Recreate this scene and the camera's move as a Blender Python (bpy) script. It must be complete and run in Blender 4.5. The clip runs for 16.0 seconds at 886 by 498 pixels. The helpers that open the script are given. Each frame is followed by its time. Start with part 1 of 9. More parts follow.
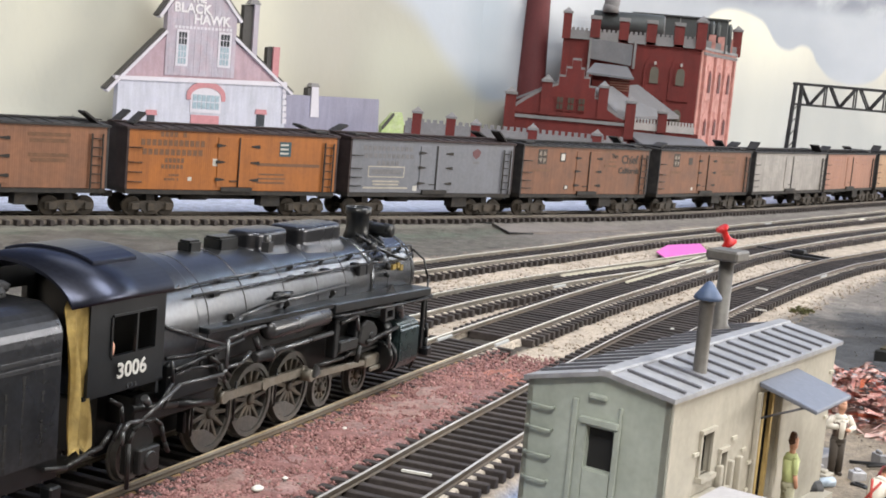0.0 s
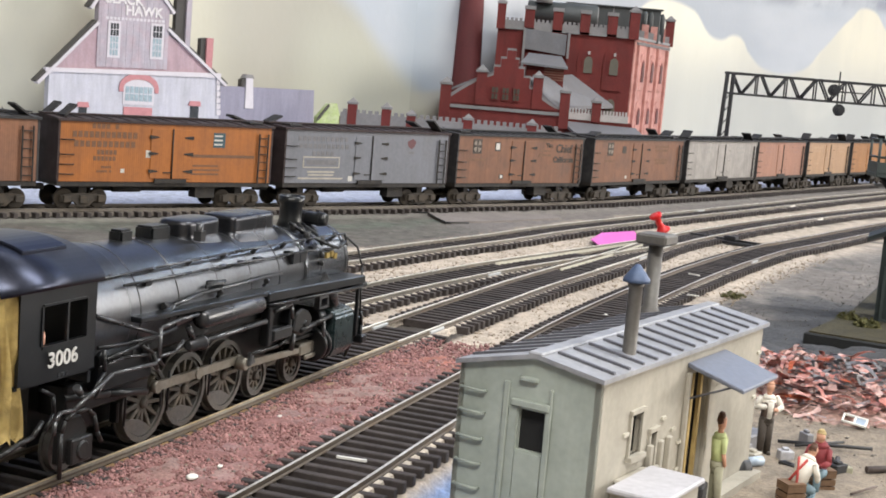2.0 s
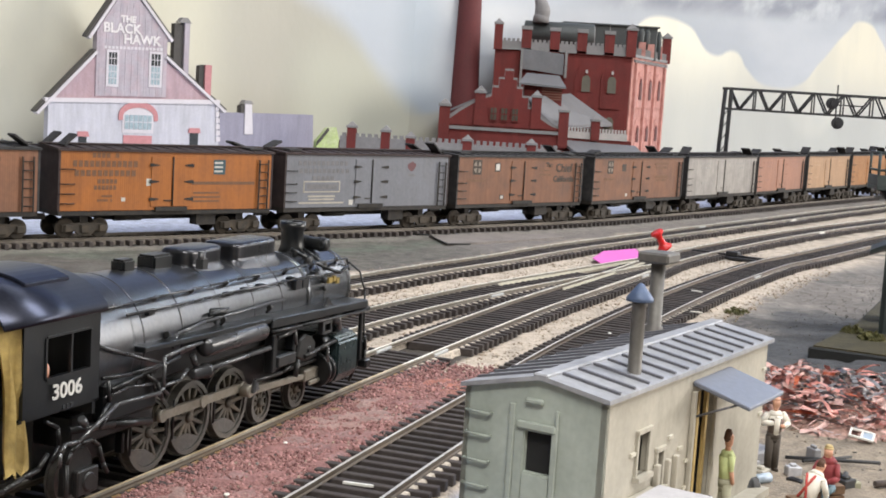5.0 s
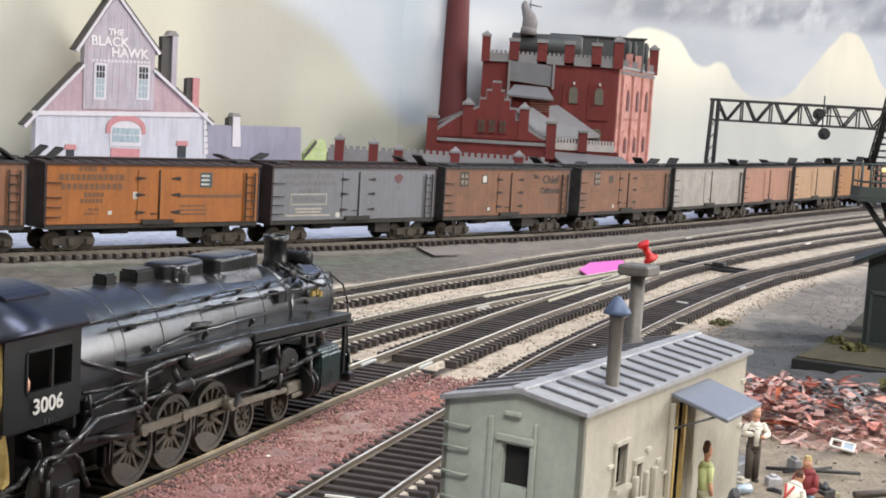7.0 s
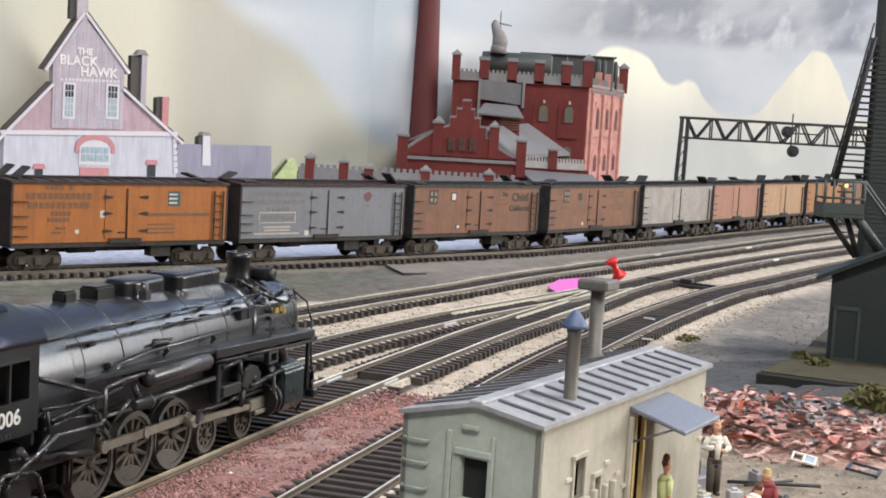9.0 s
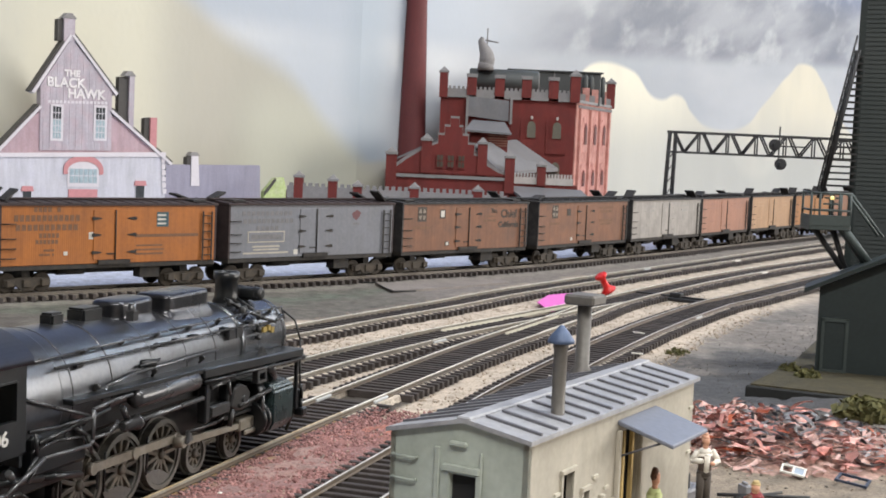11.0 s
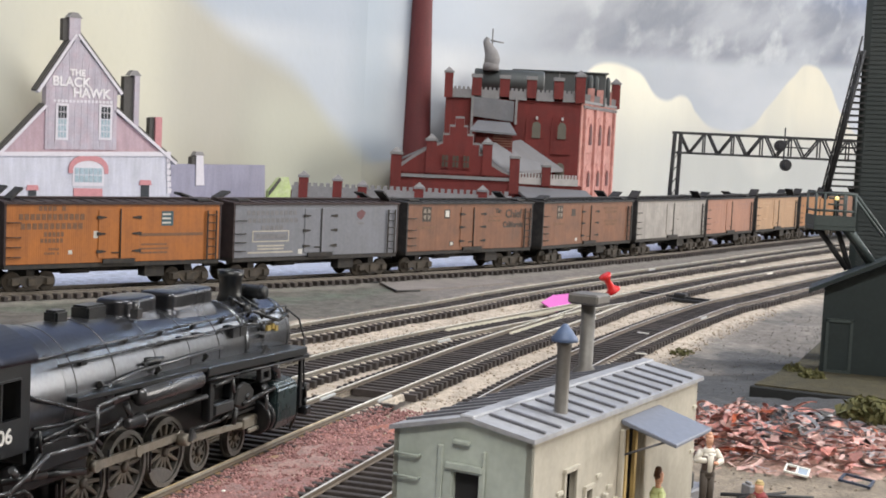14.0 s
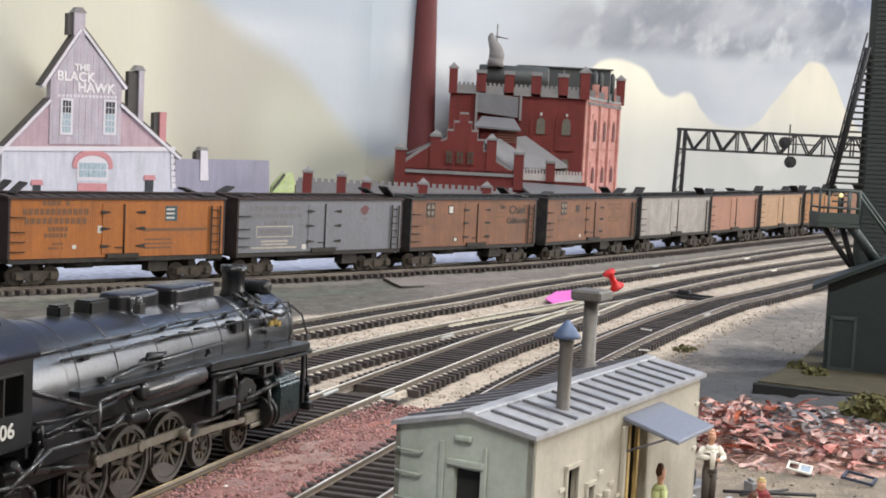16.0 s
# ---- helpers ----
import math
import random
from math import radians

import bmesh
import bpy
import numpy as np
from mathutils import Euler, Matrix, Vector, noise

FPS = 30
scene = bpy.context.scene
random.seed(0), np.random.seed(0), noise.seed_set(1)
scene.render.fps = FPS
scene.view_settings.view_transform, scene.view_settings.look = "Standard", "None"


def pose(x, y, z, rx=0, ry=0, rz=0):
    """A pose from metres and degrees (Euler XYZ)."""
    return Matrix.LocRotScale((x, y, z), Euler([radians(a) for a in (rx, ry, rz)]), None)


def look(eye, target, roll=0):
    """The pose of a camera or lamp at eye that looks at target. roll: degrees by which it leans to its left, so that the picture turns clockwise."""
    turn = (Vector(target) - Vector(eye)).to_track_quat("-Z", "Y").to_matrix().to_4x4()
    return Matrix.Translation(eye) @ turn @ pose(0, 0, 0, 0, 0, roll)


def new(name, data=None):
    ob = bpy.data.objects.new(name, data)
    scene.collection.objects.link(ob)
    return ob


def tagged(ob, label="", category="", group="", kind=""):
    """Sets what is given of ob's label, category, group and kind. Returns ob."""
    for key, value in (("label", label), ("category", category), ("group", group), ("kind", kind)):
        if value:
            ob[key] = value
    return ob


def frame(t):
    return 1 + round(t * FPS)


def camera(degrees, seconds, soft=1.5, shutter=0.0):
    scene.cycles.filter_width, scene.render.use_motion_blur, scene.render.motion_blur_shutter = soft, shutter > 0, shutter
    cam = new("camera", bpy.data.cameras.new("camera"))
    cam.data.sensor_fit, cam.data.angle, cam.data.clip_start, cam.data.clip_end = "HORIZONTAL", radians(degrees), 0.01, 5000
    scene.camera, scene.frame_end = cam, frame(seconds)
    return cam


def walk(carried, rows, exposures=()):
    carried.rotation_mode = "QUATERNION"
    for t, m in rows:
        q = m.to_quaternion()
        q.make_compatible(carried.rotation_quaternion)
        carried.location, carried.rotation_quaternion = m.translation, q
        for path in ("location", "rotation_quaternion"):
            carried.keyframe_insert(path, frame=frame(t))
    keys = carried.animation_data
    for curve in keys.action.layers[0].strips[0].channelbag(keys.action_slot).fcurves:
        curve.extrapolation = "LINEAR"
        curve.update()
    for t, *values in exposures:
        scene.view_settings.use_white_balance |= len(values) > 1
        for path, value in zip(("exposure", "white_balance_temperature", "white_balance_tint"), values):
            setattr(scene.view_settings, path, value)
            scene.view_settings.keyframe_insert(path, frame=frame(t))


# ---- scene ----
cam = camera(36.0, 16.0, soft=1.8)
PATH = [
    (0, (-0.00736, 0.00429, 0.08770), (-0.07505, 0.99361, -0.04141), 5.045),
    (0.5, (-0.00611, 0.00372, 0.08635), (-0.06093, 0.99384, -0.04274), 4.847),
    (1, (-0.00576, 0.00290, 0.08735), (-0.04784, 0.99368, -0.04143), 4.694),
    (1.5, (-0.00575, 0.00256, 0.08738), (-0.03649, 0.99367, -0.04209), 4.687),
    (2, (-0.00589, 0.00244, 0.08691), (-0.02799, 0.99353, -0.04441), 4.787),
    (2.5, (-0.00597, 0.00290, 0.08632), (-0.02345, 0.99394, -0.04606), 4.790),
    (3, (-0.00585, 0.00288, 0.08681), (-0.02323, 0.99407, -0.04455), 4.564),
    (3.5, (-0.00581, 0.00283, 0.08706), (-0.02557, 0.99442, -0.04079), 4.207),
    (4, (-0.00616, 0.00275, 0.08715), (-0.02926, 0.99490, -0.03578), 3.866),
    (6.5, (-0.00461, 0.00156, 0.08787), (-0.02702, 0.99520, -0.02252), 3.321),
    (7, (-0.00375, 0.00093, 0.08822), (-0.02202, 0.99494, -0.01952), 3.402),
    (7.5, (-0.00297, 0.00096, 0.08849), (-0.01676, 0.99540, -0.01589), 3.487),
    (8, (-0.00157, 0.00071, 0.08792), (-0.00985, 0.99557, -0.01306), 3.574),
    (8.5, (-0.00065, 0.00013, 0.08777), (-0.00454, 0.99543, -0.00897), 3.463),
    (9, (-0.00058, -0.00020, 0.08771), (-0.00081, 0.99549, -0.00508), 3.263),
    (9.5, (-0.00003, -0.00081, 0.08766), (0.00267, 0.99523, -0.00114), 3.018),
    (10, (0.00027, -0.00081, 0.08766), (0.00536, 0.99554, 0.00247), 2.838),
    (12.5, (0.00069, -0.00152, 0.08810), (0.00436, 0.99549, 0.01089), 2.325),
    (13, (0.00101, -0.00123, 0.08773), (0.00403, 0.99574, 0.01009), 2.434),
    (13.5, (0.00091, -0.00122, 0.08771), (0.00372, 0.99569, 0.00926), 2.582),
    (14, (0.00065, -0.00116, 0.08738), (0.00297, 0.99565, 0.00765), 2.675),
    (14.5, (0.00107, -0.00110, 0.08762), (0.00317, 0.99563, 0.00689), 2.741),
    (15, (0.00127, -0.00108, 0.08749), (0.00275, 0.99558, 0.00578), 2.791),
    (15.5, (0.00119, -0.00097, 0.08737), (0.00169, 0.99563, 0.00505), 2.820),
    (16, (0.00100, -0.00103, 0.08744), (0.00030, 0.99553, 0.00450), 2.838),
]
walk(cam, [(t, look(eye, target, roll)) for t, eye, target, roll in PATH], exposures=[(0, 0.29), (3.5, 0.27), (6.5, 0.25), (9.5, 0.2), (12.5, 0.16), (16, 0.17)])

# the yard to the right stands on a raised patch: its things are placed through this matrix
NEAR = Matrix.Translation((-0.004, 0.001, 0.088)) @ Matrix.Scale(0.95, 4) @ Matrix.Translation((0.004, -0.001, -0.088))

# ---- unseen light: ceiling tubes and a daylight window in the side wall ----
world = bpy.data.worlds.new("room_air")
world.use_nodes = True
world.node_tree.nodes["Background"].inputs[0].default_value = (0.6, 0.65, 0.75, 1)
world.node_tree.nodes["Background"].inputs[1].default_value = 0.05
scene.world = world


def area(name, eye, target, sx, sy, watts, colour):
    data = bpy.data.lights.new(name, "AREA")
    data.shape, data.size, data.size_y, data.energy, data.color = "RECTANGLE", sx, sy, watts, colour
    ob = new(name, data)
    ob.matrix_world = look(eye, target)
    return ob


area("unseen_tube_light", (-0.5, 0.9, 1.36), (-0.5, 0.9, 0), 1.2, 0.16, 4, (0.92, 0.95, 1.0))
area("unseen_tube_light", (0.9, 0.5, 1.36), (0.9, 0.5, 0), 1.2, 0.16, 21, (0.95, 0.97, 1.0))
area("unseen_tube_light", (0.2, -0.9, 1.36), (0.2, -0.9, 0), 1.2, 0.16, 34, (1.0, 0.97, 0.92))
# blue tube added for the sheen on boiler and smokebox
area("unseen_tube_light", (1.75, 2.6, 1.36), (1.75, 2.6, 0), 1.8, 0.07, 9, (0.50, 0.72, 1.0))
area("unseen_window_light", (3.1, 0.95, 0.66), (0, 0.8, 0.1), 1.25, 0.95, 52, (1.0, 0.94, 0.86))
# two more windows, added out of view to brighten the boiler flank
area("unseen_window_light", (2.2, 2.95, 1.08), (2.2, 0.0, 1.08), 1.75, 0.56, 13, (0.97, 0.98, 1.0))
area("unseen_window_light", (3.15, 2.3, 0.80), (0.0, 2.3, 0.80), 1.2, 1.12, 24, (1.0, 0.97, 0.94))


# ---- materials ----
def mat(name, col, rough=0.6, metal=0.0, var=0.15, s1=40, s2=700, bump=0.15, depth=0.0003, tint=None, tmix=0.0, rnd=0.0, uneven=0.1):
    """A surface with variation at two scales; tint: a second colour in stains; rnd: change from object to object."""
    m = bpy.data.materials.new(name)
    m.use_nodes = True
    nt = m.node_tree
    n, l = nt.nodes, nt.links
    bs = n["Principled BSDF"]
    geo = n.new("ShaderNodeNewGeometry")
    n1, n2 = n.new("ShaderNodeTexNoise"), n.new("ShaderNodeTexNoise")
    n1.inputs["Scale"].default_value, n2.inputs["Scale"].default_value = s1, s2
    n1.inputs["Detail"].default_value, n2.inputs["Detail"].default_value = 4, 3
    l.new(geo.outputs["Position"], n1.inputs["Vector"])
    l.new(geo.outputs["Position"], n2.inputs["Vector"])
    mr = n.new("ShaderNodeMath")
    mr.operation = "ADD"
    l.new(n1.outputs[0], mr.inputs[0])
    l.new(n2.outputs[0], mr.inputs[1])
    val = n.new("ShaderNodeMapRange")
    val.inputs["From Min"].default_value, val.inputs["From Max"].default_value = 0.6, 1.4
    val.inputs["To Min"].default_value, val.inputs["To Max"].default_value = 1 - var, 1 + var
    l.new(mr.outputs[0], val.inputs["Value"])
    src = n.new("ShaderNodeRGB")
    src.outputs[0].default_value = (*col, 1)
    out = src.outputs[0]
    if tint:
        ramp = n.new("ShaderNodeMapRange")
        ramp.inputs["From Min"].default_value, ramp.inputs["From Max"].default_value = 0.42, 0.68
        ramp.inputs["To Max"].default_value = tmix
        n3 = n.new("ShaderNodeTexNoise")
        n3.inputs["Scale"].default_value, n3.inputs["Detail"].default_value = s1 * 1.9, 5
        l.new(geo.outputs["Position"], n3.inputs["Vector"])
        l.new(n3.outputs[0], ramp.inputs["Value"])
        mx = n.new("ShaderNodeMix")
        mx.data_type = "RGBA"
        l.new(ramp.outputs[0], mx.inputs["Factor"])
        l.new(out, mx.inputs["A"])
        mx.inputs["B"].default_value = (*tint, 1)
        out = mx.outputs["Result"]
    vm = n.new("ShaderNodeVectorMath")
    vm.operation = "SCALE"
    l.new(out, vm.inputs[0])
    if rnd:
        oi = n.new("ShaderNodeObjectInfo")
        rr = n.new("ShaderNodeMapRange")
        rr.inputs["To Min"].default_value, rr.inputs["To Max"].default_value = 1 - rnd, 1 + rnd
        l.new(oi.outputs["Random"], rr.inputs["Value"])
        mm = n.new("ShaderNodeMath")
        mm.operation = "MULTIPLY"
        l.new(val.outputs[0], mm.inputs[0])
        l.new(rr.outputs[0], mm.inputs[1])
        l.new(mm.outputs[0], vm.inputs["Scale"])
    else:
        l.new(val.outputs[0], vm.inputs["Scale"])
    l.new(vm.outputs[0], bs.inputs["Base Color"])
    bs.inputs["Metallic"].default_value = metal
    rv = n.new("ShaderNodeMapRange")
    rv.inputs["To Min"].default_value, rv.inputs["To Max"].default_value = max(rough - uneven, 0.03), min(rough + uneven, 1)
    l.new(n1.outputs[0], rv.inputs["Value"])
    l.new(rv.outputs[0], bs.inputs["Roughness"])
    if bump:
        bp = n.new("ShaderNodeBump")
        bp.inputs["Strength"].default_value, bp.inputs["Distance"].default_value = bump, depth
        l.new(n2.outputs[0], bp.inputs["Height"])
        l.new(bp.outputs[0], bs.inputs["Normal"])
    return m


def streaked(m, amount, across=420.0, up=22.0):
    """Uneven weathering that runs down the surface of a thing."""
    n, l = m.node_tree.nodes, m.node_tree.links
    tc, mp, no = n.new("ShaderNodeTexCoord"), n.new("ShaderNodeMapping"), n.new("ShaderNodeTexNoise")
    mp.inputs["Scale"].default_value = (across, across, up)
    no.inputs["Scale"].default_value, no.inputs["Detail"].default_value = 1.0, 4
    l.new(tc.outputs["Object"], mp.inputs["Vector"])
    l.new(mp.outputs[0], no.inputs["Vector"])
    mr, vm = n.new("ShaderNodeMapRange"), n.new("ShaderNodeVectorMath")
    mr.inputs["From Min"].default_value, mr.inputs["From Max"].default_value = 0.3, 0.7
    mr.inputs["To Min"].default_value, mr.inputs["To Max"].default_value = 1 - amount, 1 + amount * 0.6
    l.new(no.outputs[0], mr.inputs["Value"])
    vm.operation = "SCALE"
    socket = n["Principled BSDF"].inputs["Base Color"]
    l.new(socket.links[0].from_socket, vm.inputs[0])
    l.new(mr.outputs[0], vm.inputs["Scale"])
    l.new(vm.outputs[0], socket)
    return m


def attr_mat(name, rough, var, s1, s2, bump, depth, stains=None):
    """Takes its colour from the sheet's own colour layer, and varies it."""
    m = mat(name, (1, 1, 1), rough, 0, var, s1, s2, bump, depth)
    nt = m.node_tree
    at = nt.nodes.new("ShaderNodeAttribute")
    at.attribute_name = "zone"
    rgb = next(k for k in nt.nodes if k.type == "RGB")
    for link in list(rgb.outputs[0].links):
        nt.links.new(at.outputs["Color"], link.to_socket)
    return m


BLACK = mat("loco_black", (0.004, 0.005, 0.006), 0.36, 0.0, 0.35, 90, 900, 0.08, 0.0002, (0.012, 0.012, 0.012), 0.4)
BOILER = mat("boiler_jacket", (0.122, 0.126, 0.136), 0.28, 0.9, 0.2, 60, 900, 0.02, 0.0002, (0.11, 0.106, 0.10), 0.4, uneven=0.02)
SMOKEBOX = mat("smokebox_black", (0.13, 0.137, 0.15), 0.25, 0.85, 0.25, 60, 900, 0.03, 0.0002, (0.08, 0.08, 0.08), 0.4)
GEARM = mat("gear_grey", (0.022, 0.022, 0.022), 0.40, 0.35, 0.3, 120, 1200, 0.1, 0.0002, (0.04, 0.037, 0.032), 0.35)
SATIN = mat("pipe_satin_grey", (0.11, 0.112, 0.115), 0.30, 0.6, 0.2, 120, 1200, 0.05)
TENDERM = mat("tender_black", (0.075, 0.077, 0.085), 0.28, 0.8, 0.3, 60, 900, 0.06, 0.0002, (0.035, 0.035, 0.035), 0.6, uneven=0.03)
CABROOF = mat("cab_roof_navy", (0.035, 0.039, 0.058), 0.32, 0.85, 0.25, 60, 900, 0.03, 0.0002, (0.06, 0.062, 0.08), 0.5, uneven=0.03)
DOMEM = mat("dome_black", (0.055, 0.056, 0.062), 0.28, 0.85, 0.25, 60, 900, 0.03, 0.0002, (0.07, 0.07, 0.075), 0.5, uneven=0.03)
WHEELRIM = mat("wheel_grey", (0.10, 0.098, 0.092), 0.42, 0.35, 0.3, 120, 1200, 0.1, 0.0002, (0.13, 0.11, 0.08), 0.4)
WHEEL = mat("weathered_wheel", (0.06, 0.052, 0.042), 0.6, 0.2, 0.3, 120, 1200, 0.2, 0.0002, (0.16, 0.13, 0.09), 0.5)
ROD = mat("rod_steel", (0.27, 0.25, 0.21), 0.42, 0.6, 0.2, 120, 1200, 0.1, 0.0002, (0.14, 0.11, 0.07), 0.5)
TANKM = mat("tank_grey", (0.06, 0.06, 0.062), 0.27, 0.5, 0.25, 100, 900, 0.06)
CANVAS = mat("golden_canvas", (0.50, 0.36, 0.12), 0.8, 0, 0.25, 90, 700, 0.4, 0.0005, (0.30, 0.21, 0.07), 0.6)
WHITE = mat("white_paint", (0.78, 0.76, 0.70), 0.6, 0, 0.12, 150, 900, 0.05)
YELLOW = mat("yellow_paint", (0.24, 0.165, 0.03), 0.6, 0, 0.12, 150, 900, 0.05)
# black-green casing; its teal tint stands for blue light on the edges
GREENC = mat("cylinder_teal_lit", (0.024, 0.036, 0.038), 0.28, 0.5, 0.25, 120, 900, 0.06, 0.0002, (0.06, 0.10, 0.10), 0.35)
SKINC = mat("flesh_plastic", (0.62, 0.33, 0.22), 0.6, 0, 0.1, 200, 900, 0.05)
COAL = mat("coal", (0.02, 0.02, 0.022), 0.5, 0, 0.5, 300, 1500, 0.8, 0.001)

RAIL = mat("rail_steel", (0.92, 0.90, 0.82), 0.35, 0.0, 0.1, 30, 900, 0.03, 0.0002, (0.60, 0.52, 0.40), 0.4)
RAILWORN = mat("rail_worn_steel", (0.62, 0.60, 0.57), 0.35, 0.25, 0.2, 40, 900, 0.05, 0.0002, (0.32, 0.28, 0.22), 0.5)
RAILSIDE = mat("rail_side", (0.15, 0.135, 0.11), 0.45, 0.4, 0.25, 60, 900, 0.1, 0.0002, (0.19, 0.15, 0.10), 0.6)
RAILBROWN = mat("rail_side_brown", (0.13, 0.105, 0.08), 0.5, 0.3, 0.25, 60, 900, 0.1, 0.0002, (0.13, 0.09, 0.055), 0.6)
RAILDULL = mat("rail_dull", (0.15, 0.132, 0.112), 0.55, 0.2, 0.25, 60, 900, 0.1, 0.0002, (0.18, 0.15, 0.12), 0.6)
RAILHEAD = mat("rail_head_side", (0.34, 0.32, 0.27), 0.4, 0.2, 0.3, 60, 900, 0.1, 0.0002, (0.24, 0.20, 0.15), 0.7)
RAILRUST = mat("rail_rust_dusted", (0.60, 0.50, 0.34), 0.5, 0.2, 0.35, 60, 900, 0.1, 0.0002, (0.40, 0.28, 0.12), 0.7)
RIDGEDIM = mat("sooty_ballast", (0.17, 0.145, 0.12), 0.9, 0, 0.4, 500, 1600, 0.4, 0.0003, (0.10, 0.085, 0.07), 0.8)
RIDGERUST = mat("rust_dusted_ballast", (0.24, 0.15, 0.06), 0.9, 0, 0.4, 400, 1600, 0.4, 0.0003, (0.17, 0.09, 0.06), 0.8)
TIE = mat("plastic_tie", (0.040, 0.032, 0.030), 0.8, 0, 0.25, 120, 900, 0.15, 0.0002, (0.075, 0.062, 0.056), 0.4, rnd=0.25)
JOINER = mat("joiner_plastic", (0.42, 0.43, 0.43), 0.35, 0, 0.1, 200, 900, 0.05)
BALLAST_RED = mat("red_ballast", (0.345, 0.178, 0.157), 0.9, 0, 0.5, 700, 1600, 0.3, 0.0003, (0.17, 0.085, 0.08), 0.85)
BALLAST_TAN = mat("tan_ballast", (0.45, 0.355, 0.26), 0.9, 0, 0.45, 500, 1600, 0.3, 0.0003, (0.22, 0.17, 0.13), 0.8)
RIDGE = mat("packed_ballast", (0.56, 0.49, 0.40), 0.9, 0, 0.4, 500, 1600, 0.4, 0.0003, (0.24, 0.20, 0.17), 0.8)
CINDER = mat("grey_cinder", (0.15, 0.137, 0.122), 0.9, 0, 0.4, 400, 1600, 0.3, 0.0003, (0.06, 0.06, 0.065), 0.6)
GROUND = attr_mat("scenery_ground", 0.92, 0.45, 170, 1100, 0.8, 0.0006)

# ---- mesh helpers ----


def B(bm, x0, x1, y0, y1, z0, z1):
    v = [bm.verts.new((x, y, z)) for x in (x0, x1) for y in (y0, y1) for z in (z0, z1)]
    for a in ((0, 1, 3, 2), (4, 6, 7, 5), (0, 4, 5, 1), (2, 3, 7, 6), (0, 2, 6, 4), (1, 5, 7, 3)):
        bm.faces.new([v[i] for i in a])
    return v


def C(bm, p0, p1, r0, r1=None, seg=10, caps=True):
    """A round bar from p0 to p1."""
    p0, p1 = Vector(p0), Vector(p1)
    r1 = r0 if r1 is None else r1
    d = (p1 - p0).normalized()
    a = d.orthogonal().normalized()
    b = d.cross(a)
    rings = []
    for p, r in ((p0, r0), (p1, r1)):
        rings.append([bm.verts.new(p + (a * math.cos(k) + b * math.sin(k)) * r) for k in (2 * math.pi * i / seg for i in range(seg))])
    for i in range(seg):
        j = (i + 1) % seg
        f = bm.faces.new((rings[0][i], rings[0][j], rings[1][j], rings[1][i]))
        f.smooth = True
    if caps:
        bm.faces.new(rings[0][::-1])
        bm.faces.new(rings[1])


def wire(bm, pts, r, seg=6):
    for a, b in zip(pts, pts[1:]):
        C(bm, a, b, r, seg=seg)


def lathe(bm, prof, origin=(0, 0, 0), axis="z", seg=20):
    """Turns (radius, height) pairs round an axis."""
    o = Vector(origin)
    rings = []
    for r, h in prof:
        ring = []
        for i in range(seg):
            k = 2 * math.pi * i / seg
            c, s = r * math.cos(k), r * math.sin(k)
            ring.append(bm.verts.new(o + Vector({"z": (c, s, h), "x": (h, c, s), "y": (s, h, c)}[axis])))
        rings.append(ring)
    for a, b in zip(rings, rings[1:]):
        for i in range(seg):
            j = (i + 1) % seg
            f = bm.faces.new((a[i], a[j], b[j], b[i]))
            f.smooth = True
    bm.faces.new(rings[0][::-1])
    bm.faces.new(rings[-1])


def PR(bm, poly, axis, a, b):
    """A polygon in the plane across axis, pulled from a to b."""
    put = {"x": lambda p, h: (h, p[0], p[1]), "y": lambda p, h: (p[0], h, p[1]), "z": lambda p, h: (p[0], p[1], h)}[axis]
    lo = [bm.verts.new(put(p, a)) for p in poly]
    hi = [bm.verts.new(put(p, b)) for p in poly]
    bm.faces.new(lo[::-1])
    bm.faces.new(hi)
    for i in range(len(poly)):
        j = (i + 1) % len(poly)
        bm.faces.new((lo[i], lo[j], hi[j], hi[i]))


def bevel(bm, w, seg=1):
    bmesh.ops.remove_doubles(bm, verts=bm.verts, dist=1e-7)
    bmesh.ops.bevel(bm, geom=[e for e in bm.edges if len(e.link_faces) == 2 and e.calc_face_angle(0) > 0.6], offset=w, segments=seg, affect="EDGES", clamp_overlap=True)
    return bm


def finish(name, bm, material):
    bmesh.ops.recalc_face_normals(bm, faces=bm.faces)
    me = bpy.data.meshes.new(name)
    bm.to_mesh(me)
    bm.free()
    for k in material if isinstance(material, (list, tuple)) else (material,):
        me.materials.append(k)
    return me


def part(name, bm, material, parent, label=""):
    ob = new(name, finish(name, bm, material))
    ob.parent = parent
    return tagged(ob, label)


def thing(name, m, label, category, group="", kind=""):
    ob = new(name)
    ob.empty_display_size = 0.01
    ob.matrix_world = m
    return tagged(ob, label, category, group, kind)


def solid(name, bm, material, label, category, group="", kind=""):
    return tagged(new(name, finish(name, bm, material)), label, category, group, kind)


def box_part(name, dims, material, parent, label="", bev=0.0):
    bm = bmesh.new()
    B(bm, *dims)
    if bev:
        bevel(bm, bev)
    return part(name, bm, material, parent, label)


def rod_part(name, pts, r, material, parent, label="", seg=8):
    bm = bmesh.new()
    wire(bm, pts, r, seg)
    return part(name, bm, material, parent, label)


